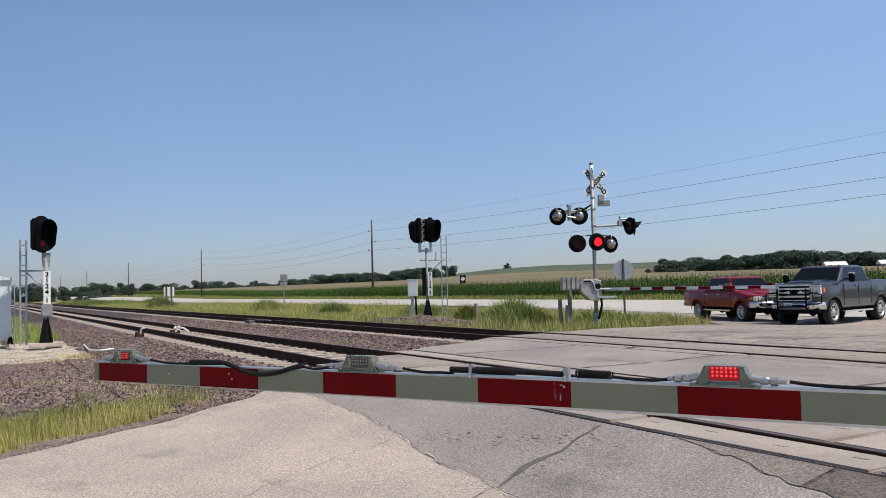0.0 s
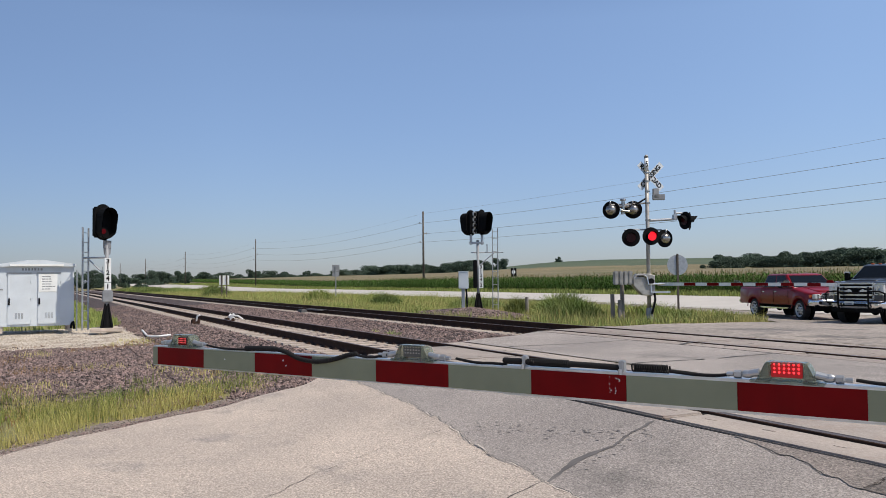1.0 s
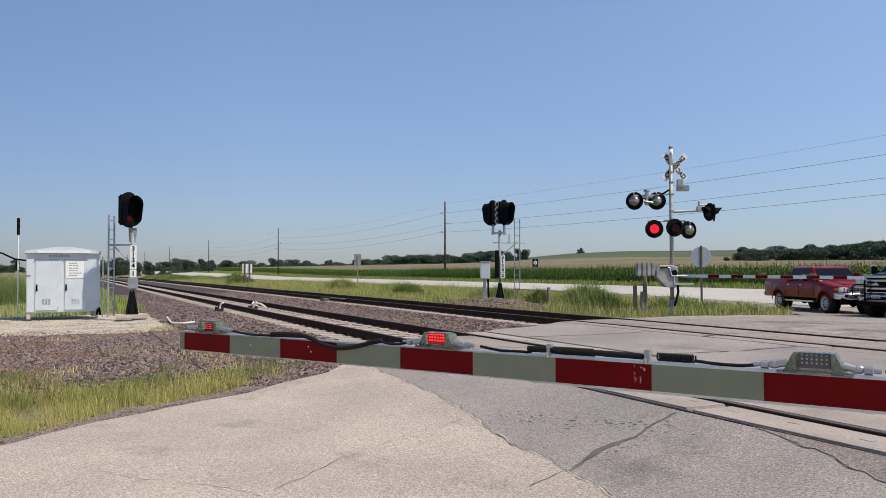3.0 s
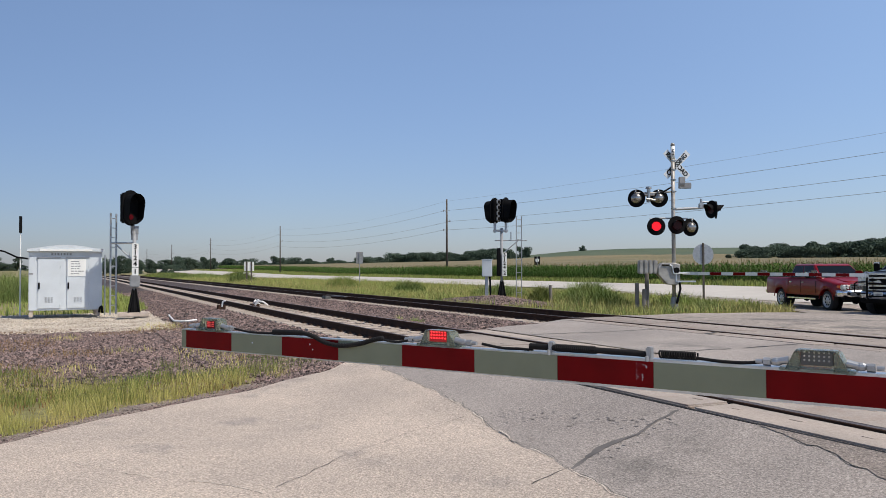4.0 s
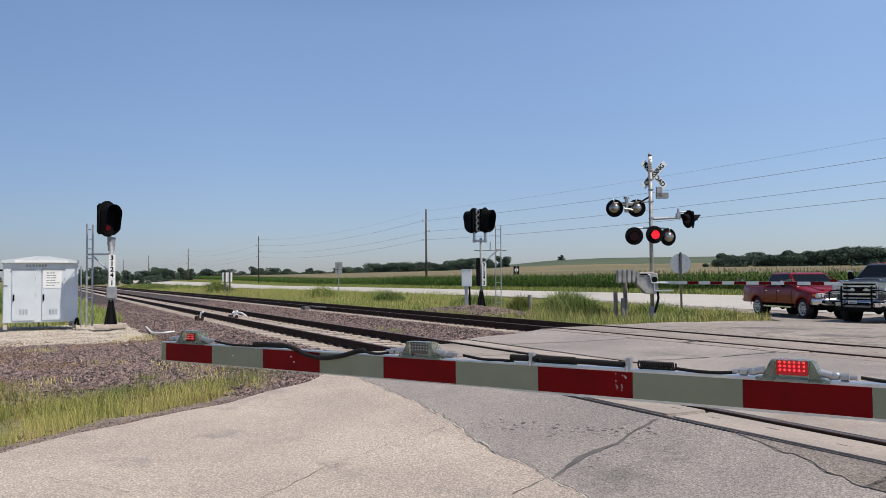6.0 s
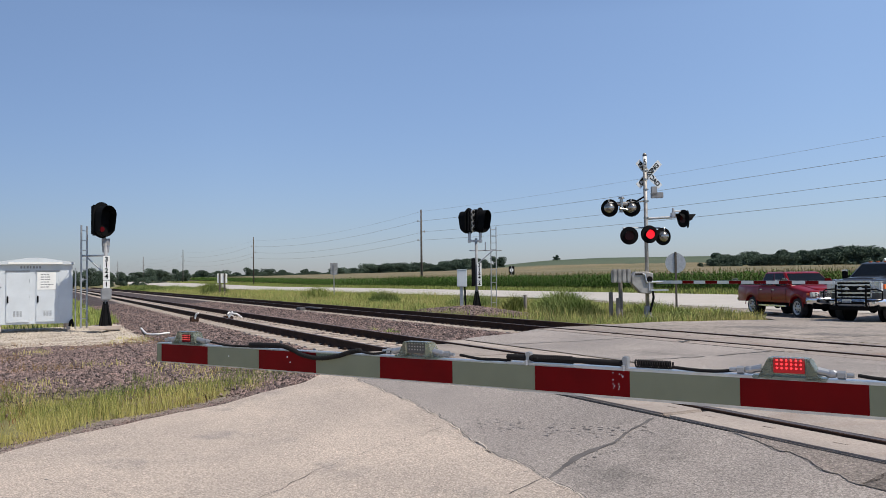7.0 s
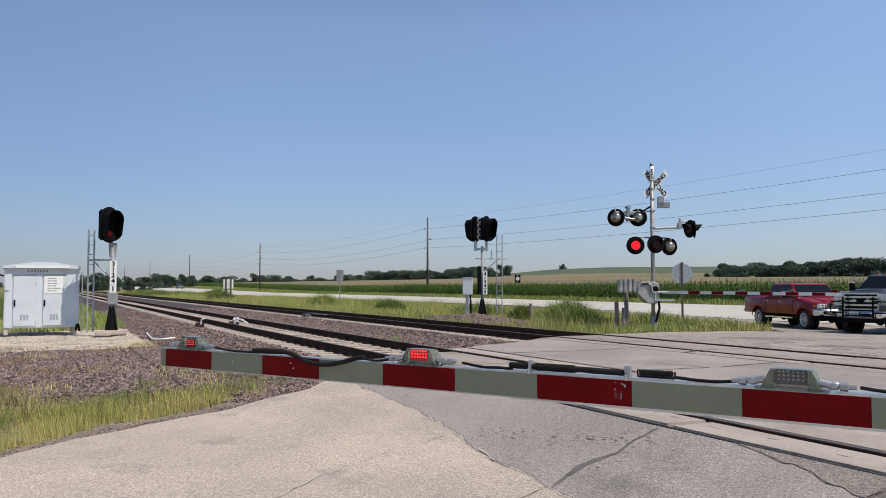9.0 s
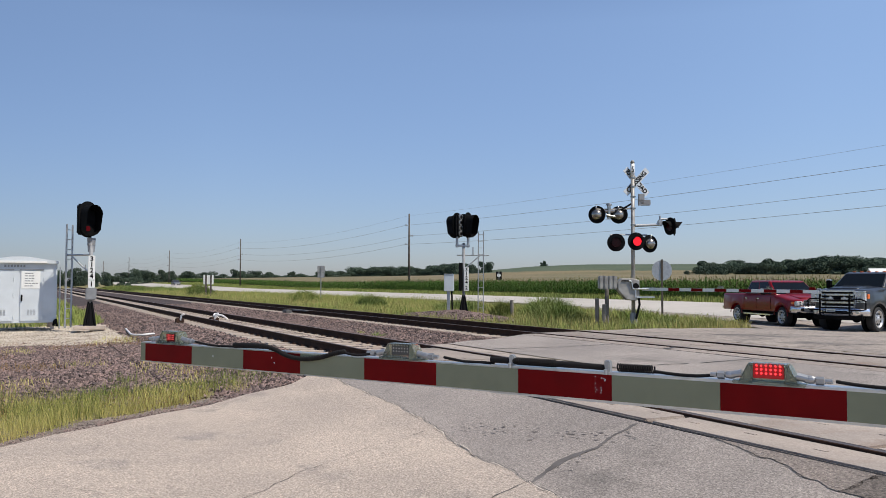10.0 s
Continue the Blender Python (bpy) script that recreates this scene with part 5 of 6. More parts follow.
grey = dict(wb=3.97, hw=0.99, hood=1.50, belt=1.545, rail=1.565, roof=2.11, nose=0.93, tail=-5.25, cab_rear=-3.15, r=0.44, handle=CHROME, chrome_step=True, mirror_h=0.34, bars="slats", emblem=BLACK, slope=0.02, lamp_h=0.34, lamp_drop=0.04, plate_y=-0.18, guard=True)
red = dict(wb=3.57, hw=1.00, hood=1.20, belt=1.26, rail=1.29, roof=1.84, nose=0.95, tail=-4.85, cab_rear=-2.95, r=0.39, handle=CHROME, chrome_step=True, mirror_h=0.24, bars="cross", emblem=CHROME, slope=0.10, lamp_h=0.20, lamp_drop=0.02, plate_y=0.3, guard=False)
pickup("pickup_truck", pose(-19.7, 26.40, -0.055, 0, 0, -79), "dark grey crew-cab pickup with chrome front and black grille guard", GREYCAR, grey)
pickup("pickup_truck", pose(-22.9, 27.9, -0.085, 0, 0, -18.8), "bright red pickup with chrome bumper turning towards the crossing", REDCAR, red)

# a car that comes along the highway
CARDARK = material("dark_car_paint", (0.03, 0.035, 0.05), 0.3, var=0.1)
car = thing("car", pose(-520, 37.0, 0.3), "small dark car driving along the distant highway", "car")
bm = B()
prof = [(2.2, 0.35), (2.25, 0.75), (1.2, 0.98), (0.5, 1.0), (-0.1, 1.5), (-1.4, 1.52), (-2.1, 1.05), (-2.25, 0.9), (-2.2, 0.35)]
prism(bm, prof, 1.76, pose(0, 0.88, 0, 90, 0, 0))
part("body", bm, CARDARK, car)
bm = B()
for s in (-1, 1):
    prism(bm, [(0.35, 1.02), (-0.12, 1.42), (-1.35, 1.44), (-1.85, 1.08)], 0.01, pose(0, s * 0.885 + 0.005, 0, 90, 0, 0))
part("side_window", bm, GLASSDARK, car)
bm = B()
box(bm, 0.04, 1.5, 0.22, pose(2.25, 0, 0.66), 0.02)
part("headlight", bm, HEADLAMP, car)
for x in (1.4, -1.4):
    for s in (-1, 1):
        bm = B()
        tube(bm, (x, s * 0.72, 0.33), (x, s * 0.92, 0.33), 0.33, seg=18)
        part("wheel", bm, TYRE, car)

# ---- poles, wires, signs ----
POLES = [(72.0, 60.5), (-20.5, 57.6), (-118.4, 54.3), (-217.0, 50.9), (-308.6, 46.9), (-398.0, 43.0), (-487.0, 39.4), (-576.0, 36.0)]
WIRE_H = [12.3, 10.72, 9.12, 7.72]
for i, (x, y) in enumerate(POLES):
    z = ground_z(x, y)
    top = 12.6 - z + (0.55 if i > 2 else 0)
    p = thing("utility_pole", pose(x, y, z), "tall weathered wooden utility pole with side insulators", "utility pole", "utility poles along the highway")
    bm = B()
    tube(bm, (0, 0, -0.5), (0, 0, top), 0.19, 0.12, seg=14)
    part("pole", bm, WOODPOLE, p, smooth=True)
    for k, h in enumerate(WIRE_H[1:]):
        s = 1 if k % 2 else -1
        bm = B()
        tube(bm, (0, 0, h - z), (-0.45 * s * 0.35, s * 0.62, h - z + 0.05), 0.05, seg=8)
        tube(bm, (-0.45 * s * 0.35, s * 0.62, h - z - 0.12), (-0.45 * s * 0.35, s * 0.62, h - z + 0.18), 0.08, seg=10)
        part("insulator", bm, GREYPAINT, p, "grey post insulator")
for i in range(len(POLES) - 1):
    (xa, ya), (xb, yb) = POLES[i], POLES[i + 1]
    for k, h in enumerate(WIRE_H):
        s = 0 if k == 0 else (0.62 if k % 2 == 0 else -0.62)
        bm = B()
        pts = []
        for j in range(17):
            u = j / 16
            pts.append(Vector((xa + (xb - xa) * u, ya + (yb - ya) * u + s, h - 4 * (0.55 if i < 2 else 1.3) * u * (1 - u))))
        rr = 0.009 if k == 0 else 0.017
        loft(bm, [[p + Vector((0, rr * math.cos(q), rr * math.sin(q))) for q in (0, 1.57, 3.14, 4.71)] for p in pts])
        tagged(part("power_line", bm, GREYPAINT), "thin grey overhead power line between utility poles", "power line", "overhead lines")


def road_sign(x, y, yaw, plates, posts, label):
    t = thing("road_sign", pose(x, y, ground_z(x, y), 0, 0, yaw), label, "road sign", "signs along the highway")
    for w, h, z, mat in plates:
        bm = B()
        box(bm, w, 0.01, h, pose(0, 0, z), 0.004)
        part("sign_plate", bm, mat, t)
    for px in posts:
        bm = B()
        box(bm, 0.09 if len(posts) == 1 else 0.17, 0.06, plates[0][2] + plates[0][1] / 2, pose(px, 0.045 if plates[0][3] is GALV else -0.045, (plates[0][2] + plates[0][1] / 2) / 2), 0.01)
        part("post", bm, GREYPAINT if len(posts) == 1 else WOODPOLE, t)
    return t


road_sign(-71.5, 24.05, 70, [(0.66, 0.62, 2.85, GREYPAINT), (0.62, 0.40, 2.3, GREYPAINT)], [0.0], "grey back of a stacked route sign on one post")
road_sign(-85.8, 16.9, 78, [(1.0, 0.95, 1.75, WHITEPAINT)], [-0.24, 0.24], "weathered white board on two dark posts")
t3 = road_sign(-92.0, 55.0, 66, [(0.75, 1.1, 2.2, BLACK)], [0.0], "small dark sign with a white centre on a post")
bm = B()
tube(bm, (0, -0.008, 2.25), (0, -0.02, 2.25), 0.24, seg=16)
part("white_centre", bm, WHITEPAINT, t3)

# ---- trackside bits ----
pipe_t = thing("ground_pipe", Matrix(), "bent white plastic conduit lying on the ballast", "pipe")
cable("conduit", pipe_t, [(-28.0, 2.95, 0.13), (-26.2, 2.85, 0.12), (-25.0, 2.80, 0.12), (-24.3, 2.95, 0.14), (-24.3, 3.3, 0.17)], 0.03, WHITEPLASTIC)
for i, (x, y, w) in enumerate(((-28.9, 4.75, 0.24), (-29.2, 5.95, 0.36), (-36.2, 10.6, 0.5))):
    bd = thing("rail_bond_box", pose(x, y, 0.24, 0, 0, 4), "small dark junction box beside the rail", "junction box", "boxes on the track")
    bm = B()
    box(bm, w, 0.26, 0.16, pose(0, 0, 0.08), 0.02)
    part("case", bm, RAILSTEEL if i < 2 else DARKSTEEL, bd)
    bm = B()
    if i < 2:
        pipe(bm, [(0.1, 0, 0.1), (0.14, 0.02, 0.26), (0.20, 0.10, 0.30)], 0.03)
        if i == 1:
            pipe(bm, [(-0.30, 0.05, 0.12), (-0.22, 0.09, 0.27), (-0.14, 0.03, 0.22), (-0.10, 0.2, 0.13)], 0.032)
            pipe(bm, [(0.42, -0.1, 0.12), (0.50, 0.0, 0.26), (0.62, 0.12, 0.24), (0.58, 0.3, 0.12)], 0.032)
    else:
        box(bm, 1.6, 0.18, 0.05, pose(1.3, 0.1, 0.17), 0.01)
    part("lead", bm, WHITEPLASTIC if i < 2 else DARKSTEEL, bd)

# ---- marks in the pavement ----
CRACKMAT = material("tar_filled_crack", (0.06, 0.055, 0.05), 0.8, var=0.2)
STAINMAT = material("damp_stain", (0.12, 0.108, 0.10), 0.75, var=0.2, scale=5)
PALEEDGE = material("broken_concrete_edge", (0.56, 0.49, 0.41), 0.9, var=0.2, scale=8)


def ribbon(pts, w, mat, lift, label, seedv, wob=0.03, gap=-1.0, taper=False):
    rnd = random.Random(seedv)
    P = []
    for (x0, y0), (x1, y1) in zip(pts, pts[1:]):
        n = max(2, int(math.hypot(x1 - x0, y1 - y0) / 0.06))
        for k in range(n):
            u = k / n
            P.append((x0 + (x1 - x0) * u, y0 + (y1 - y0) * u))
    P.append(pts[-1])
    vs, fs = [], []
    for i, (x, y) in enumerate(P):
        a, b = P[max(0, i - 1)], P[min(len(P) - 1, i + 1)]
        dx, dy = b[0] - a[0], b[1] - a[1]
        l = math.hypot(dx, dy) or 1
        nx, ny = -dy / l, dx / l
        o = wob * noise.noise((x * 3, y * 3, seedv)) + wob * 0.5 * noise.noise((x * 11, y * 11, seedv))
        ww = w * (0.35 + 0.9 * abs(noise.noise((x * 5, y * 5, seedv + 5))) + 0.5 * rnd.random())
        if taper:
            ww *= math.sin(math.pi * i / (len(P) - 1)) ** 0.7 + 0.02
        z = road_z(y) + lift
        vs += [(x + nx * (o - ww), y + ny * (o - ww), z), (x + nx * (o + ww), y + ny * (o + ww), z)]
    for i in range(len(P) - 1):
        if noise.noise((P[i][0] * 2.3, P[i][1] * 2.3, seedv + 9)) > gap:
            fs.append((2 * i, 2 * i + 1, 2 * i + 3, 2 * i + 2))
    ob = raw("pavement_crack", vs, fs, mat)
    return tagged(ob, label, "crack", kind="structure")


ribbon([(-5.66, 4.78), (-5.6, 4.6), (-5.5, 4.38), (-5.44, 4.16), (-5.43, 4.0), (-5.38, 3.79), (-5.25, 3.46), (-5.2, 3.37)], 0.02, STAINMAT, 0.004, "dark damp crack across the asphalt", 3, 0.05)
ribbon([(-5.2, 3.37), (-5.14, 3.21), (-5.02, 2.93)], 0.005, CRACKMAT, 0.016, "thin crack in the old concrete", 4)
EDGE_X = [-4.83, -4.59, -4.46, -4.23, -4.12, -3.92, -3.75, -3.65, -3.51, -3.32, -3.19, -3.06, -2.95, -2.87, -2.4, -1.5]
EDGE_Y = [4.83, 4.78, 4.76, 4.68, 4.70, 4.64, 4.54, 4.54, 4.49, 4.48, 4.46, 4.42, 4.43, 4.37, 4.30, 4.2]
ribbon(list(zip(EDGE_X, EDGE_Y))[:10], 0.0035, CRACKMAT, 0.009, "broken crack beside the crossing panels", 6, 0.02, -0.2)


def patch(x0, x1, mat, label):
    """Crumbling asphalt between the crack and the crossing panels."""
    vs, fs = [], []
    n = int((x1 - x0) / 0.03)
    for i in range(n + 1):
        x = x0 + (x1 - x0) * i / n
        ya = float(np.interp(x, EDGE_X, EDGE_Y)) + 0.02 * noise.noise((x * 9, 0.3, 0)) + 0.012 * noise.noise((x * 31, 0.7, 0))
        for k in range(7):
            x = x0 + (x1 - x0) * i / n + (0.22 * noise.noise((k * 0.6, 2.5, 0)) if (i == n and x1 == -3.46) or (i == 0 and x0 == -3.46) else 0)
            y = ya + (4.833 - ya) * k / 6
            vs.append((x, y, road_z(y) + 0.006))
    for i in range(n):
        for k in range(6):
            a = i * 7 + k
            fs.append((a, a + 7, a + 8, a + 1))
    tagged(raw("pavement_patch", vs, fs, mat), label, "patch", kind="structure")


patch(-4.78, -3.46, PATCHOLD, "coarse worn asphalt strip beside the crossing panels")
patch(-3.46, -1.5, PATCH, "dark crumbling asphalt patch beside the crossing panels")
ribbon([(-7.28, 3.52), (-7.19, 3.15), (-6.98, 2.72), (-6.79, 2.34), (-6.59, 2.02), (-6.24, 1.69), (-5.95, 1.36)], 0.0035, CRACKMAT, 0.016, "thin crack across the old concrete", 7, 0.05, -0.3)
ribbon([(-8.05, -0.49), (-7.63, -0.09), (-6.99, 0.36), (-6.49, 0.73), (-6.14, 1.08), (-5.84, 1.26)], 0.006, PALEEDGE, 0.016, "pale worn joint across the old concrete", 8, 0.05, -0.15)
ribbon([(-10.68, 2.01), (-10.2, 2.33), (-9.66, 2.68)], 0.004, CRACKMAT, 0.016, "short crack near the road's edge", 9, 0.04, -0.35)
JO = [(x, joint_y(x)) for x in np.linspace(-11.6, -3.4, 120)]
ribbon(JO, 0.006, PALEEDGE, 0.017, "pale broken edge between concrete and asphalt", 11, 0.035, -0.1)
ribbon([(x, y + 0.012) for x, y in JO], 0.004, CRACKMAT, 0.0165, "dark joint between concrete and asphalt", 12, 0.03, -0.35)
ribbon([(-11.56, 10.4), (-11.9, 10.95)], 0.05, CRACKMAT, 0.016, "dark patch line near the far track", 13)
for i, (x, ya, yb) in enumerate(((-12.9, 7.6, 10.35), (-9.4, 7.6, 10.35), (-5.8, 7.6, 10.35), (-14.6, 13.2, 17.0), (-11.0, 13.2, 18.5), (-7.4, 13.2, 20.5), (-3.8, 13.2, 20.5))):
    ribbon([(x, ya), (x + 0.1, (ya + yb) / 2), (x - 0.05, yb)], 0.026, CRACKMAT, 0.016, "dark joint across the road slab", 20 + i, 0.03, -0.55)
ribbon([(-5.42, 4.20), (-5.44, 3.96), (-5.39, 3.80), (-5.34, 3.68), (-5.28, 3.56)], 0.045, STAINMAT, 0.005, "wide damp stain over the crack", 15, 0.05, -1.0, True)
rnd = random.Random(31)
vs, fs = [], []
for i in range(120):                                   # damp pocks that trail off over the asphalt
    u = rnd.random()
    x, y = -7.2 + 1.9 * u + rnd.gauss(0, 0.12), 3.75 + 0.75 * u + rnd.gauss(0, 0.10)
    s1, s2, a = rnd.uniform(0.006, 0.03), rnd.uniform(0.003, 0.008), rnd.uniform(0.1, 0.6)
    if i > 98:                                         # a few beside the damp crack
        u = rnd.random()
        x, y, a = -5.22 - 0.20 * u + rnd.gauss(0, 0.05), 3.62 + 0.9 * u, rnd.uniform(0.3, 0.9)
        s1, s2 = rnd.uniform(0.006, 0.026), rnd.uniform(0.003, 0.009)
    if y > 4.8 or y < joint_y(x) + 0.05:
        continue
    k0 = len(vs)
    for j in range(7):
        b = 2 * math.pi * j / 7
        px, py = s1 * math.cos(b) * rnd.uniform(0.7, 1.2), s2 * math.sin(b) * rnd.uniform(0.7, 1.2)
        yy = y + px * math.sin(a) + py * math.cos(a)
        vs.append((x + px * math.cos(a) - py * math.sin(a), yy, road_z(yy) + 0.004))
    fs.append(tuple(range(k0, k0 + 7)))
tagged(raw("pavement_pocks", vs, fs, STAINMAT), "small dark damp pocks in the asphalt", "stain", kind="structure")

# limestone pad at the case
def pad_in(x, y):
    e = 0.5 * noise.noise((x * 0.8, y * 0.8, 5))
    return -33.5 < x < -22.9 + e + 0.15 * (2.6 - y) * -1.0 and -4.5 < y < 2.7 + e * 0.6


pad = grid("gravel_pad", spaced((-34, -22, 60)), spaced((-5, 3.2, 42)), lambda x, y: ground_z(x, y) - 0.022 + 0.015 * noise.noise((x * 2, y * 2, 1)), LIMESTONE, keep=pad_in)
tagged(pad, "pale crushed limestone pad around the signal case", "gravel", kind="structure")


# ---- loose stones ----
def stones(name, n, place, s0, s1, mat, label, seedv):
    r = np.random.RandomState(seedv)
    base = np.array([(1, 0, 0), (0, 1, 0), (-1, 0, 0), (0, -1, 0), (0, 0, 1), (0, 0, -1)], float)
    tri = np.array([(0, 1, 4), (1, 2, 4), (2, 3, 4), (3, 0, 4), (1, 0, 5), (2, 1, 5), (3, 2, 5), (0, 3, 5)])
    V, F, k = [], [], 0
    for _ in range(n):
        p = place(r)
        if p is None:
            continue
        s = s0 + (s1 - s0) * r.rand() ** 1.5
        a, b = r.rand() * 6.28, r.rand() * 1.2 - 0.6
        v = base * (0.65 + 0.6 * r.rand(6, 1)) * s * np.array([1, 0.8, 0.65])
        ca, sa, cb, sb = math.cos(a), math.sin(a), math.cos(b), math.sin(b)
        R = np.array([(ca, -sa, 0), (sa, ca, 0), (0, 0, 1)]) @ np.array([(1, 0, 0), (0, cb, -sb), (0, sb, cb)])
        V.append(v @ R.T + np.array(p))
        F.append(tri + k)
        k += 6
    ob = raw(name, np.concatenate(V), np.concatenate(F), mat)
    return tagged(ob, label, "stones", kind="stuff")


def bal(r):
    x = -10.4 - 46 * r.rand() ** 1.9
    y = r.uniform(2.5, 15.6)
    if x > crossing_edge(y) + 0.05 - 0.1 * r.rand():
        return None
    if abs(y - 11.8) < 1.3 and r.rand() < 0.6:
        return None
    return (x, y, ballast_up(x, y) + 0.01 + 0.035 * noise.noise((x * 1.3, y * 1.9, 0)) - (0.028 if abs(y - 6.17) < 1.3 or abs(y - 11.8) < 1.3 else 0))


def spill(r):
    x, y = r.uniform(-24.5, -11.5), r.uniform(-5.5, 3.4)
    if x > crossing_edge(y) - 0.3:
        return None
    d = math.hypot(x, y)
    if d < 13.5 and r.rand() < 0.8 or pad_in(x, y) and r.rand() < 0.9:
        return None
    return (x, y, ground_z(x, y) - 0.025)


def verge(r):
    y = r.uniform(-6, 4.2)
    return (crossing_edge(y) - abs(r.normal(0, 0.34)) + 0.05, y, ground_z(crossing_edge(y) - 0.2, y) - 0.03)


def mound(r):
    a, q = r.rand() * 6.28, r.rand() ** 0.6
    x, y = -31.2 + 4.6 * q * math.cos(a), 16.6 + 1.5 * q * math.sin(a)
    return (x, y, ground_z(x, y) + 0.28 * (1 - q))


stones("ballast_stones", 104000, bal, 0.026, 0.058, STONE, "purplish grey crushed stones of the track ballast", 1)
stones("spilled_stones", 46000, spill, 0.02, 0.055, STONE, "spilled reddish ballast stones on bare ground", 2)
stones("verge_gravel", 17000, verge, 0.006, 0.026, STONE, "fine gravel along the road's edge", 3)
stones("stone_mound", 4500, mound, 0.03, 0.08, STONE, "low mound of crushed stone at the signal's foot", 4)

def chips(r):
    x, y = r.uniform(-33, -21.5), r.uniform(-5, 3.4)
    if not pad_in(x, y) and r.rand() < 0.8:
        return None
    return (x, y, ground_z(x, y) - 0.02)


stones("limestone_chips", 9000, chips, 0.012, 0.045, LIMESTONE, "pale limestone chips strewn about the pad", 6)
shoulder = grid("gravel_shoulder", spaced((0, 1, 8)), spaced((-9, 3.9, 60)), lambda x, y: 0.0, SHOULDER)
for v in shoulder.data.vertices:
    y = v.co.y
    x = crossing_edge(y) + 0.12 - v.co.x * (0.85 + 0.25 * noise.noise((y * 1.1, 4.4, 0)))
    v.co.x, v.co.z = x, ground_z(x, y) - 0.022
    v.co.z -= 0.02 * abs(noise.noise((x * 3, y * 3, 2)))
shoulder.data.flip_normals()
tagged(shoulder, "fine grey-brown gravel shoulder along the road's edge", "gravel", kind="structure")
dirt = grid("stony_ground", spaced((-25.5, -11, 58)), spaced((-8, 3.6, 46)), lambda x, y: ground_z(x, y) - 0.035 + 0.015 * noise.noise((x * 2, y * 2, 0)), BALLAST, keep=lambda x, y: x < crossing_edge(y) - 0.2 and math.hypot(x, y) > 12.6 + 1.2 * noise.noise((x * 0.7, y * 0.7, 9)))
tagged(dirt, "bare stony ground strewn with ballast", "ground", kind="structure")

# ---- grass ----
def leafy(name, col, tip, var):
    m = material(name, col, 0.85, col2=tip, scale=1.3, obj=var, spec=0.1)
    b = m.node_tree.nodes["Principled BSDF"]
    b.inputs["Subsurface Weight"].default_value = 0.0
    return m


GRASS_Y = leafy("dry_yellow_grass", (0.50, 0.42, 0.155), (0.35, 0.35, 0.10), 0.5)
RUST_W = leafy("rust_brown_weeds", (0.20, 0.105, 0.05), (0.24, 0.17, 0.07), 0.4)
GRASS_M = leafy("meadow_grass_mix", (0.46, 0.39, 0.16), (0.31, 0.31, 0.10), 0.5)
GRASS_G = leafy("green_grass", (0.175, 0.235, 0.06), (0.28, 0.29, 0.09), 0.5)
GRASS_D = leafy("deep_green_weeds", (0.14, 0.20, 0.055), (0.22, 0.25, 0.085), 0.5)
CORNLEAF = leafy("corn_leaf", (0.055, 0.115, 0.022), (0.09, 0.15, 0.035), 0.4)
TASSEL = leafy("corn_tassel", (0.36, 0.27, 0.12), (0.26, 0.22, 0.09), 0.3)
# leaf green shifted towards blue-grey: distance haze mixed into the colour
FOLIAGE = leafy("haze_tinted_foliage", (0.062, 0.092, 0.066), (0.09, 0.12, 0.085), 0.4)


def blades(name, n, place, h0, h1, w, mat, label, seedv, lean=0.35):
    """Many grass blades, each bent and tapering, as one mesh."""
    r = np.random.RandomState(seedv)
    V, F, k = [], [], 0
    for _ in range(n):
        p = place(r)
        if p is None:
            continue
        x, y, z, sc = p
        h = (h0 + (h1 - h0) * r.rand() ** 1.4) * sc
        a, b = r.rand() * 6.283, r.rand() * 6.283
        ww = w * (0.6 + 0.8 * r.rand()) * 0.5
        dx, dy = math.cos(a) * ww, math.sin(a) * ww
        l = lean * h * (0.3 + r.rand())
        lx, ly = math.cos(b) * l, math.sin(b) * l
        V += [(x - dx, y - dy, z), (x + dx, y + dy, z), (x + dx * 0.7 + lx * 0.35, y + dy * 0.7 + ly * 0.35, z + h * 0.6), (x - dx * 0.7 + lx * 0.35, y - dy * 0.7 + ly * 0.35, z + h * 0.6), (x + lx, y + ly, z + h)]
        F += [(k, k + 1, k + 2, k + 3), (k + 3, k + 2, k + 4)]
        k += 5
    return tagged(raw(name, V, F, mat), label, "grass", kind="stuff")


def near_y(r):
    x, y = r.uniform(-15, -6), r.uniform(-6, 3.5)
    e = crossing_edge(y) - x
    d = math.hypot(x, y)
    if e < 0.50 + 0.22 * noise.noise((x * 1.1, y * 1.1, 55)) + 0.35 * r.rand() ** 2 or d > 11.8 + 1.2 * noise.noise((x * 0.6, y * 0.6, 2)) + 0.5 * r.normal():
        return None
    c = noise.noise((x * 1.4, y * 1.4, 8))
    if c < -0.25:
        return None
    return (x, y, ground_z(x, y) - 0.05, 0.65 + 0.6 * max(0, c + 0.3))


def near_g(r):
    x, y = r.uniform(-16, -9), r.uniform(-5, 3.6)
    d = math.hypot(x, y)
    if crossing_edge(y) - x < 0.5 or not 10.6 < d < 14.6:
        return None
    if noise.noise((x * 0.75, y * 0.75, 14)) < 0.05 + 0.15 * r.rand():
        return None
    return (x, y, ground_z(x, y) - 0.05, 0.9)


def sparse(r):
    x, y = r.uniform(-26, -12), r.uniform(-6, 3.4)
    if crossing_edge(y) - x < 0.4 or noise.noise((x * 0.45, y * 0.6, 24)) < 0.22:
        return None
    return (x, y, ground_z(x, y) - 0.05, 0.6 + 0.3 * r.rand())


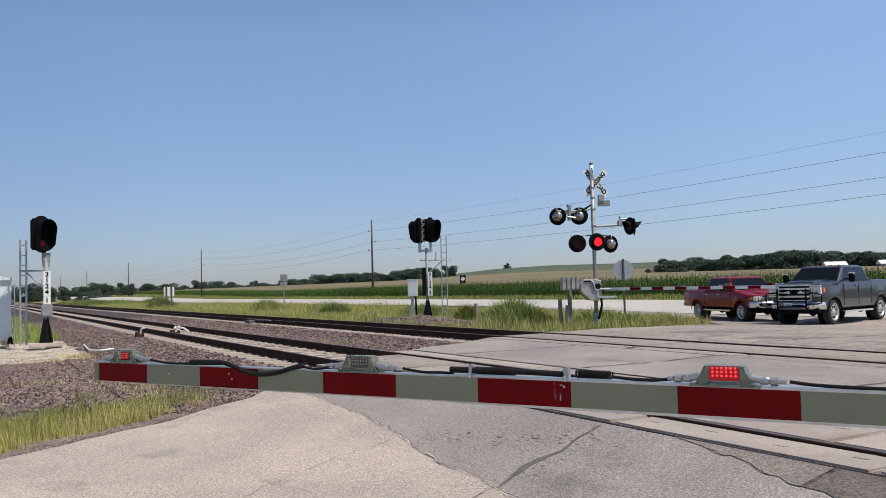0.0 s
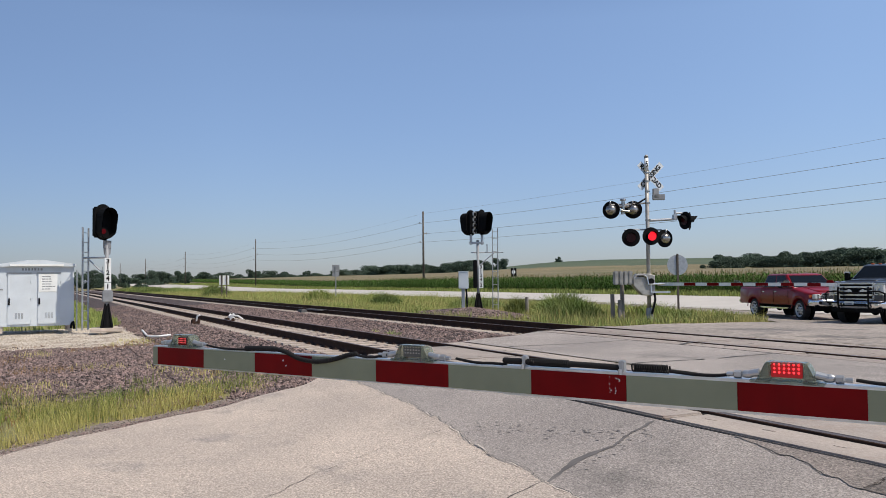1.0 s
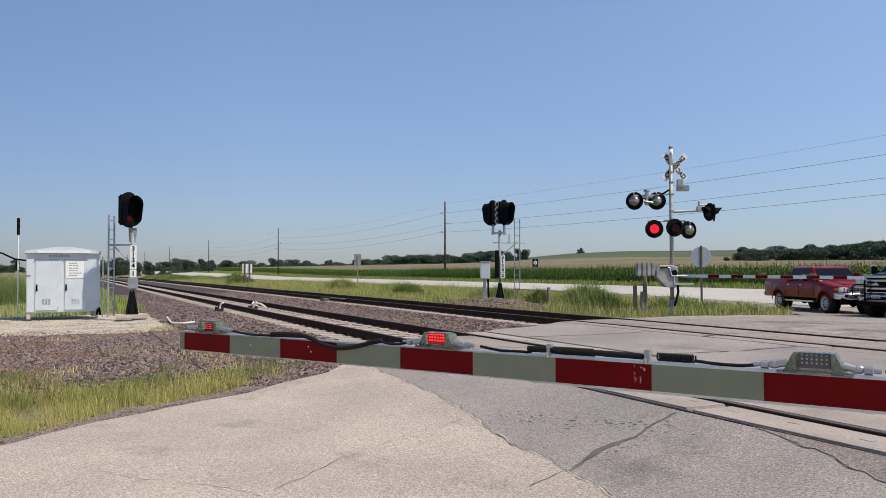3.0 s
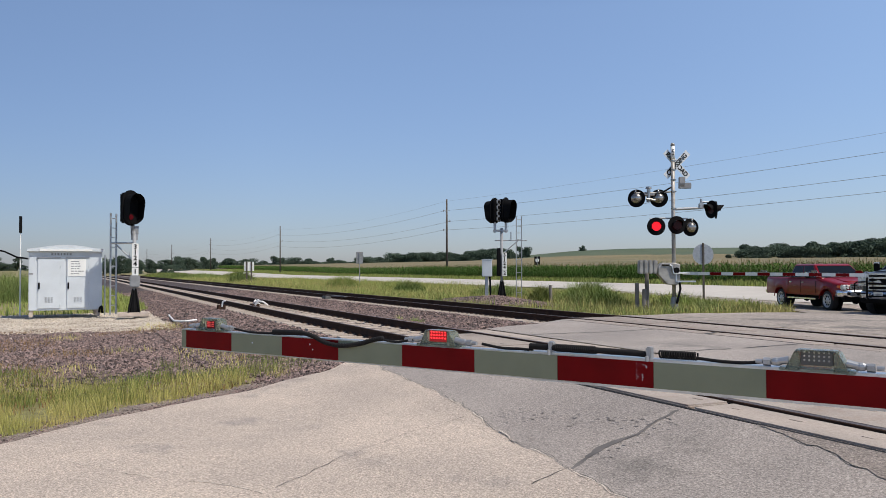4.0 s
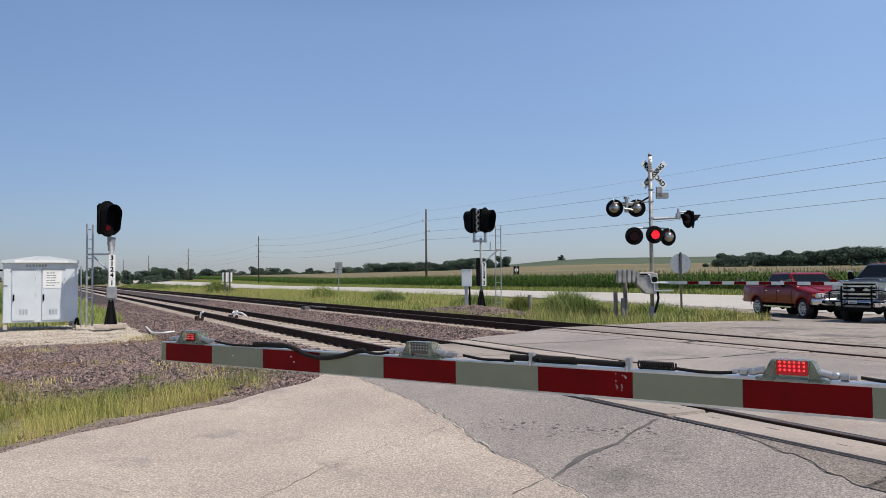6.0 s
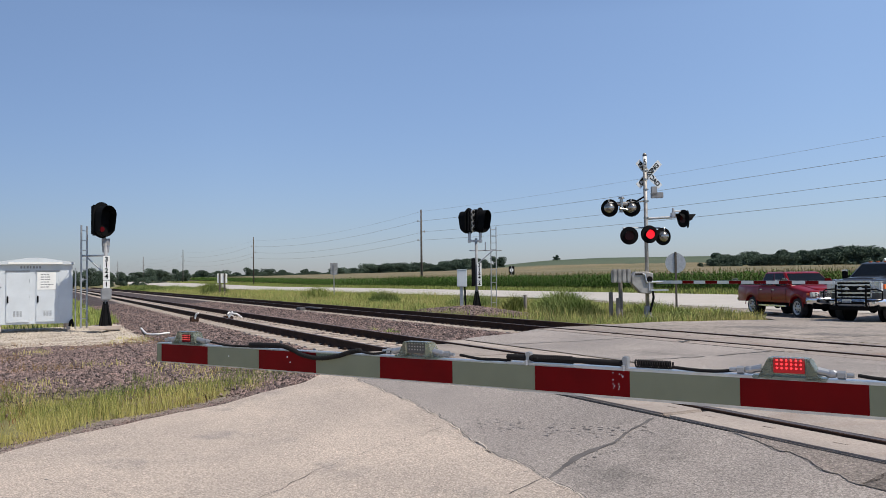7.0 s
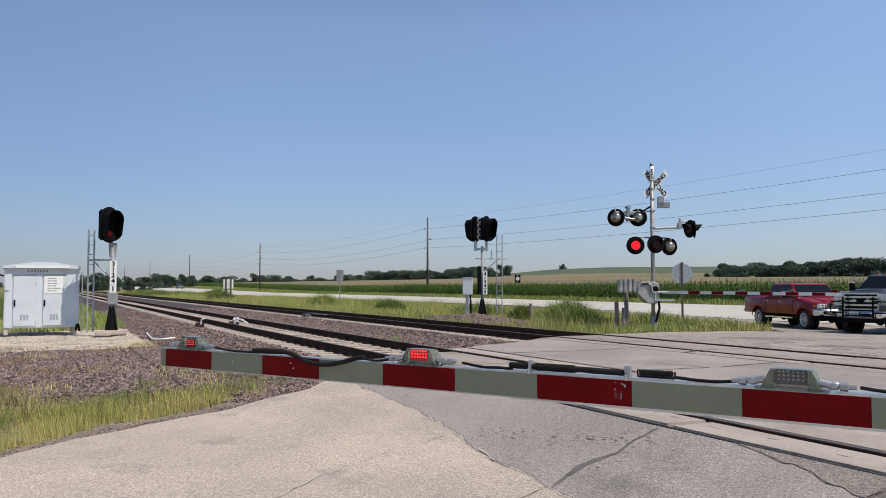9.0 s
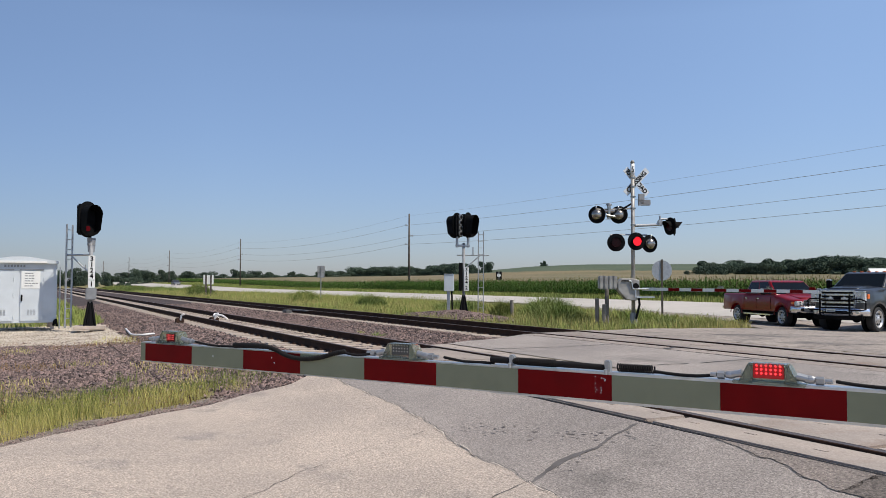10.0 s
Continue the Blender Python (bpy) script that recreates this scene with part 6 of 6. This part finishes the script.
def rusty(r):
    x, y = r.uniform(-24, -10.5), r.uniform(-6, 3.4)
    if crossing_edge(y) - x < 0.45 or noise.noise((x * 0.55, y * 0.5, 84)) < 0.12:
        return None
    return (x, y, ground_z(x, y) - 0.05, 0.6 + 0.4 * r.rand())


def far_strip(r):
    u = r.rand()
    x = -17 - 110 * u ** 1.8
    y = r.uniform(13.6, 32.0)
    if x > crossing_edge(y) - 0.25 - 0.4 * r.rand() or y > hw_near(x) - 0.6 or y < 15.6 and x < -24 and noise.noise((x * 0.5, y, 3)) < 0.1:
        return None
    if (x + 31.2) ** 2 / 20 + (y - 16.6) ** 2 / 2.2 < 1:
        return None
    c = noise.noise((x * 0.22, y * 0.3, 31))
    return (x, y, ground_z(x, y) - 0.06, 0.65 + 0.8 * max(0, c) + (0.0 if x > -60 else 0.35))


def far_strip_green(r):
    p = far_strip(r)
    if p is None or noise.noise((p[0] * 0.18, p[1] * 0.25, 47)) < -0.05 + 0.2 * r.rand() - (0.25 if p[1] > 24 else 0):
        return None
    return p


def left_field(r):
    x = -33 - 170 * r.rand() ** 1.5
    y = r.uniform(-30, 2.6)
    if y < x * 0.12 - 2:
        return None
    return (x, y, ground_z(x, y) - 0.06, 1.0 + 0.4 * noise.noise((x * 0.1, y * 0.1, 3)))


def track_side(r):
    x = -34 - 190 * r.rand() ** 1.3
    y = r.choice([r.uniform(0.4, 2.8), r.uniform(15.3, 18)])
    return (x, y, 0.05, 0.9 + 0.5 * noise.noise((x * 0.2, y * 0.2, 3)))


def corn_line(x):
    return float(np.interp(-x, [-60, 45, 64, 103, 163, 371, 520], [46.0, 49.2, 49.8, 50.7, 54.5, 66.0, 70.0]))


def behind_hw(r):
    x = -20 - 330 * r.rand() ** 1.4
    y = hw_far(x) + 0.3 + r.rand() * (corn_line(x) - hw_far(x) - 0.5)
    return (x, y, ground_z(x, y) - 0.06, 1.0)


blades("dry_verge_grass", 125000, near_y, 0.06, 0.33, 0.0045, GRASS_Y, "dry yellow-green grass along the road's edge", 11, 0.55)
blades("green_verge_grass", 30000, near_g, 0.08, 0.26, 0.008, GRASS_G, "patches of green grass by the stones", 12)
blades("rusty_weeds", 26000, rusty, 0.05, 0.2, 0.009, RUST_W, "low rust-brown weeds among spilled stones", 19, 0.6)
blades("sparse_grass", 18000, sparse, 0.06, 0.22, 0.009, GRASS_Y, "sparse dry grass among spilled stones", 13)
blades("meadow_grass", 85000, far_strip, 0.2, 0.58, 0.015, GRASS_M, "tall yellowing grass between track and highway", 14)
blades("meadow_weeds", 85000, far_strip_green, 0.22, 0.66, 0.017, GRASS_G, "tall green weeds between track and highway", 15)
blades("field_grass", 42000, left_field, 0.10, 0.34, 0.035, GRASS_G, "rough green grass behind the signal case", 16)
blades("trackside_weeds", 26000, track_side, 0.12, 0.42, 0.032, GRASS_G, "weeds along the foot of the ballast", 17)
blades("highway_verge_grass", 30000, behind_hw, 0.2, 0.5, 0.07, GRASS_G, "mown green verge between highway and corn", 18)


def bush(x, y, rx, h, n, mat, seedv, label="leafy green weed clump in tall grass"):
    def place(r):
        a, q = r.rand() * 6.283, math.sqrt(r.rand())
        px, py = x + rx * q * math.cos(a), y + rx * q * math.sin(a)
        return (px, py, ground_z(px, py) - 0.05 + h * 0.38 * r.rand() * (1 - q * q), 1 - 0.45 * q * q)
    ob = blades("weed_clump", int(n * 1.9), place, h * 0.22, h * 0.78, 0.020 if x > -100 else 0.05, mat, label, seedv, 0.75)
    return ob


for i, (x, y, rx, h, n) in enumerate(((-26.2, 17.9, 1.1, 1.25, 2600), (-27.6, 18.3, 0.9, 0.9, 1500), (-25.2, 18.2, 0.7, 0.8, 1200), (-31.0, 18.7, 0.55, 0.95, 900), (-21.6, 19.6, 0.6, 0.55, 700), (-20.3, 20.0, 0.6, 0.5, 700), (-47.0, 19.0, 1.0, 1.0, 1200), (-62.0, 19.5, 1.3, 1.3, 1500), (-90.0, 17.0, 1.6, 1.6, 1500), (-110.0, 20.2, 1.6, 1.6, 1800), (-20.4, 8.4, 0.28, 0.32, 260), (-21.9, 8.55, 0.2, 0.25, 160), (-29.0, 19.4, 1.0, 0.9, 1500), (-24.2, 20.5, 1.2, 0.75, 1500), (-38.0, 20.5, 1.6, 0.9, 1800), (-53.0, 21.0, 1.8, 1.0, 1600), (-48.0, -4.0, 3.2, 1.7, 2600), (-56.0, -7.5, 3.6, 2.0, 2600), (-62.0, -4.0, 4.0, 2.0, 2600), (-44.0, -7.0, 2.2, 1.2, 1600), (-150.0, 22.0, 3.8, 1.15, 2600), (-150.0, 26.5, 3.5, 1.15, 2400), (-165.0, 18.5, 3.8, 1.15, 2400), (-185.0, 18.0, 4.0, 1.1, 2400), (-150.0, 17.5, 3.0, 1.15, 2200))):
    bush(x, y, rx, h, n, GRASS_D if i % 2 == 0 else GRASS_G, 60 + i)

# ---- corn ----
r_ = np.random.RandomState(5)
V, F, MI, k = [], [], [], 0
for row in range(4):
    x = 40.0
    while x > -420:
        x -= (0.22 if x > -130 else 0.45) * (0.7 + 0.6 * r_.rand())
        y = corn_line(x) + row * 0.76 + 0.08 * r_.normal()
        z = ground_z(x, y) - 0.05
        h = 1.64 + 0.14 * r_.normal() + 0.12 * noise.noise((x * 0.1, row, 0))
        V += [(x - 0.02, y, z), (x + 0.02, y, z), (x + 0.012, y, z + h), (x - 0.012, y, z + h)]
        F.append((k, k + 1, k + 2, k + 3)); MI.append(0)
        k += 4
        nl = 7 if x > -130 else 5
        for j in range(nl):
            a = r_.rand() * 6.283
            zz = z + h * (0.18 + 0.72 * j / nl)
            l = 0.34 + 0.22 * r_.rand()
            c, s = math.cos(a), math.sin(a)
            w = 0.05 if x > -130 else 0.085
            V += [(x, y, zz), (x + c * l * 0.55 - s * w, y + s * l * 0.55 + c * w, zz + 0.22), (x + c * l * 0.55 + s * w, y + s * l * 0.55 - c * w, zz + 0.22), (x + c * l, y + s * l, zz + 0.02)]
            F += [(k, k + 1, k + 2), (k + 1, k + 3, k + 2)]
            MI += [0, 0]
            k += 4
        for j in range(3):
            a = r_.rand() * 6.283
            V += [(x - 0.012, y, z + h - 0.05), (x + 0.012, y, z + h - 0.05), (x + 0.1 * math.cos(a), y + 0.1 * math.sin(a), z + h + 0.2)]
            F.append((k, k + 1, k + 2)); MI.append(1)
            k += 3
corn = raw("corn_plants", V, F, [CORNLEAF, TASSEL])
corn.data.polygons.foreach_set("material_index", MI)
tagged(corn, "rows of tall green corn with tan tassels beside the highway", "corn", kind="stuff")
CANOPY = material("corn_canopy", (0.205, 0.158, 0.078), 0.95, col2=(0.14, 0.122, 0.055), scale=0.03, fine=0.4, fscale=1.1, stain=(0.10, 0.118, 0.042), stain_scale=0.02, stain_at=0.56)
SOY = material("soybean_canopy", (0.058, 0.083, 0.04), 0.95, col2=(0.08, 0.10, 0.048), scale=0.02, fine=0.25, fscale=0.5)
vs, fs = [], []
cxs = spaced((-520, -150, 80), (-150, 60, 80))
for x in cxs:
    for j in range(60):
        y = corn_line(x) + 2.6 + (j / 59) ** 1.8 * 430
        vs.append((x, y, ground_z(x, y) + 1.46 + 0.12 * noise.noise((x * 0.8, y * 0.8, 0)) - (1.7 if j == 0 else 0)))
for i in range(len(cxs) - 1):
    for j in range(59):
        a = i * 60 + j
        if math.hypot(vs[a][0], vs[a][1]) < 450:
            fs.append((a, a + 60, a + 61, a + 1))
tagged(raw("corn_field", vs, fs, CANOPY, smooth=True), "tasselled corn field rolling up to the woods", "corn field", kind="stuff")
vs, fs = [], []
for i in range(60):
    a = radians(24 + 46 * i / 59)
    for j in range(20):
        d = 445 + 700 * j / 19
        x, y = -d * math.cos(a), d * math.sin(a)
        vs.append((x, y, ground_z(x, y) + 0.35))
for i in range(59):
    for j in range(19):
        a = i * 20 + j
        fs.append((a, a + 1, a + 21, a + 20))
tagged(raw("soybean_field", vs, fs, SOY, smooth=True), "green soybean field on the far ridge", "soybean field", kind="stuff")

# ---- trees ----
BARK = material("bark", (0.07, 0.055, 0.04), 0.95, var=0.2, scale=2)


def tree(seedv, h, wide, n):
    """A tapered trunk with limbs and a crown of many leaf clusters, ten metres tall before scaling."""
    r = np.random.RandomState(seedv)
    t = thing("tree", pose(0, 0, -500), "broad-leaved tree with a dense dark green crown", "tree", "trees around the fields")
    bm = B()
    tube(bm, (0, 0, -0.3), (0.1, 0, h * 0.45), 0.28, 0.16, seg=8)
    lobes = []
    for k in range(9):
        a = r.rand() * 6.283
        q = wide * (0.15 + 0.55 * r.rand())
        c = Vector((math.cos(a) * q, math.sin(a) * q, h * (0.30 + 0.55 * r.rand())))
        lobes.append((c, wide * (0.28 + 0.22 * r.rand())))
        tube(bm, (0.05, 0, h * 0.3), c, 0.10, 0.03, seg=5)
    lobes.append((Vector((0, 0, h * 0.80)), wide * 0.42))
    part("trunk", bm, BARK, t)
    V, F, k = [], [], 0
    for _ in range(n):
        c, rad = lobes[r.randint(len(lobes))]
        d = r.normal(size=3)
        d /= np.linalg.norm(d)
        p = np.array(c) + d * rad * (0.55 + 0.5 * r.rand()) * np.array([1, 1, 0.8])
        if p[2] < h * 0.06:
            continue
        u = r.normal(size=3)
        u /= np.linalg.norm(u)
        v = np.cross(u, r.normal(size=3))
        v /= np.linalg.norm(v) + 1e-6
        s = 0.11 + 0.18 * r.rand()
        V += [p - u * s, p + v * s * 0.7, p + u * s, p - v * s * 0.7]
        F.append((k, k + 1, k + 2, k + 3))
        k += 4
    raw("crown", V, F, FOLIAGE, t)
    return t


protos = [tree(200 + i, 10.0, 3.6 + 0.5 * (i % 4), 5500) for i in range(6)]
tr_ = random.Random(77)


def plant(a, d, h, sx=1.0, low=0.0, *, up=1.14):
    """A copy of one of the trees at a bearing off the line and a distance."""
    h *= up
    x, y = -d * math.cos(radians(a)), d * math.sin(radians(a))
    m = Matrix.Translation((x, y, ground_z(x, y) - low)) @ Matrix.Rotation(tr_.random() * 6.28, 4, "Z")
    m = Matrix.Translation((0, 0, -0.27 * h)) @ m
    o = copy_thing(protos[tr_.randrange(6)], m)
    o.scale = (h / 10 * sx, h / 10 * sx, h / 10)
    return o


for i in range(58):                                     # wood behind the crossing
    a = 44.3 + 14.5 * i / 57
    hh = float(np.interp(a, [44, 46, 49, 52, 58], [7.6, 7.8, 8.8, 10.0, 8.8]))
    plant(a + tr_.uniform(-0.2, 0.2), tr_.uniform(385, 430), hh * tr_.uniform(0.95, 1.25), 1.5, 0.6)
plant(43.5, 395, 4.6, 1.1, 0.4)
for i in range(44):                                     # wood in the middle distance
    a = 20.9 + 7.6 * i / 43
    plant(a, tr_.uniform(640, 700), tr_.uniform(11, 14), 1.5, 0.5)
plant(29.7, 560, 10.5, 1.0), plant(30.2, 560, 9.0, 1.0), plant(29.0, 570, 9.0, 1.2)
plant(34.0, 690, 6.0, 1.0), plant(33.8, 690, 4.5, 1.3)
for i in range(92):                                     # hedgerow trees down the line
    a = 3.6 + 17.0 * i / 91
    plant(a + tr_.uniform(-0.15, 0.15), tr_.uniform(540, 640), tr_.choice((3.6, 4.5, 5, 5.5, 6.5, 8.5)), 1.7, 0.3)
for a, d, h in ((2.0, 240, 6.0), (2.8, 250, 6.6), (3.4, 262, 5.8), (4.2, 240, 5.2), (4.9, 270, 5.6), (6.6, 330, 7.0), (7.1, 335, 6.5), (8.2, 380, 7.4), (8.7, 385, 6.6), (1.2, 230, 5.2), (0.4, 240, 5.0), (12.9, 480, 8.5), (13.3, 485, 7.6), (16.6, 520, 7.5), (5.6, 250, 4.2), (6.2, 255, 3.8)):
    plant(a, d, h, 1.0, 0.2)
for i in range(14):                                     # far woods behind the case
    plant(-6.0 + 6.5 * i / 13, tr_.uniform(640, 720), tr_.uniform(5, 7.5), 1.9)
for p in protos:                                        # the first of each kind stand in the far woods too
    p.matrix_basis = Matrix.Translation((-660 - 8 * protos.index(p), -20 - 14 * protos.index(p), ground_z(-660, -30)))

# farm sheds at the wood's edge
def shed(a, d, w, label):
    x, y = -d * math.cos(radians(a)), d * math.sin(radians(a))
    t = thing("farm_shed", pose(x, y, ground_z(x, y), 0, 0, 50), label, "shed", "farm sheds")
    bm = B()
    box(bm, w, 6, 2.4, pose(0, 0, 1.2))
    part("wall", bm, GREYPAINT, t)
    bm = B()
    prism(bm, [(-3.4, 2.3), (3.4, 2.3), (0, 3.9)], w + 0.6, pose(-w / 2 - 0.3, 0, 0) @ pose(0, 0, 0, 90, 0, 90))
    part("roof", bm, WHITEPAINT, t, "white metal roof")


shed(54.9, 375, 8.0, "low farm shed with a white roof before the wood")
shed(58.0, 375, 9.0, "long farm shed with a white roof before the wood")

# ---- what moves ----


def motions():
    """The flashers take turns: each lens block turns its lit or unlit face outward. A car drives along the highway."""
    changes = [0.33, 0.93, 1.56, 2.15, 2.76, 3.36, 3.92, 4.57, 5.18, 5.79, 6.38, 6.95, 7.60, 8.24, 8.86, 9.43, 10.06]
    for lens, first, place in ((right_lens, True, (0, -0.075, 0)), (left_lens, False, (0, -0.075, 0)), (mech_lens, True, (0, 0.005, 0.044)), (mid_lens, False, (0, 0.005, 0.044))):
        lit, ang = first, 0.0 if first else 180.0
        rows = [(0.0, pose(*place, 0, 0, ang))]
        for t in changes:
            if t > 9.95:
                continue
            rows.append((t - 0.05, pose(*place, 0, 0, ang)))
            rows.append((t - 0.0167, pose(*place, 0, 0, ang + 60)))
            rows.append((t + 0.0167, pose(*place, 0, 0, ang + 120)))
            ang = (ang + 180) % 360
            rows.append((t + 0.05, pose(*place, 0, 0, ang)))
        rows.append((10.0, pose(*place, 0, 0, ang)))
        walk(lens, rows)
    rows = []
    for i in range(11):
        t = float(i)
        x = -352.0 + 30.0 * (t - 6.8)
        y = (hw_near(x) + hw_far(x)) / 2 + 1.8
        rows.append((t, pose(x, y, ground_z(x, y) + 0.03, 0, 0, 3)))
    walk(car, rows)


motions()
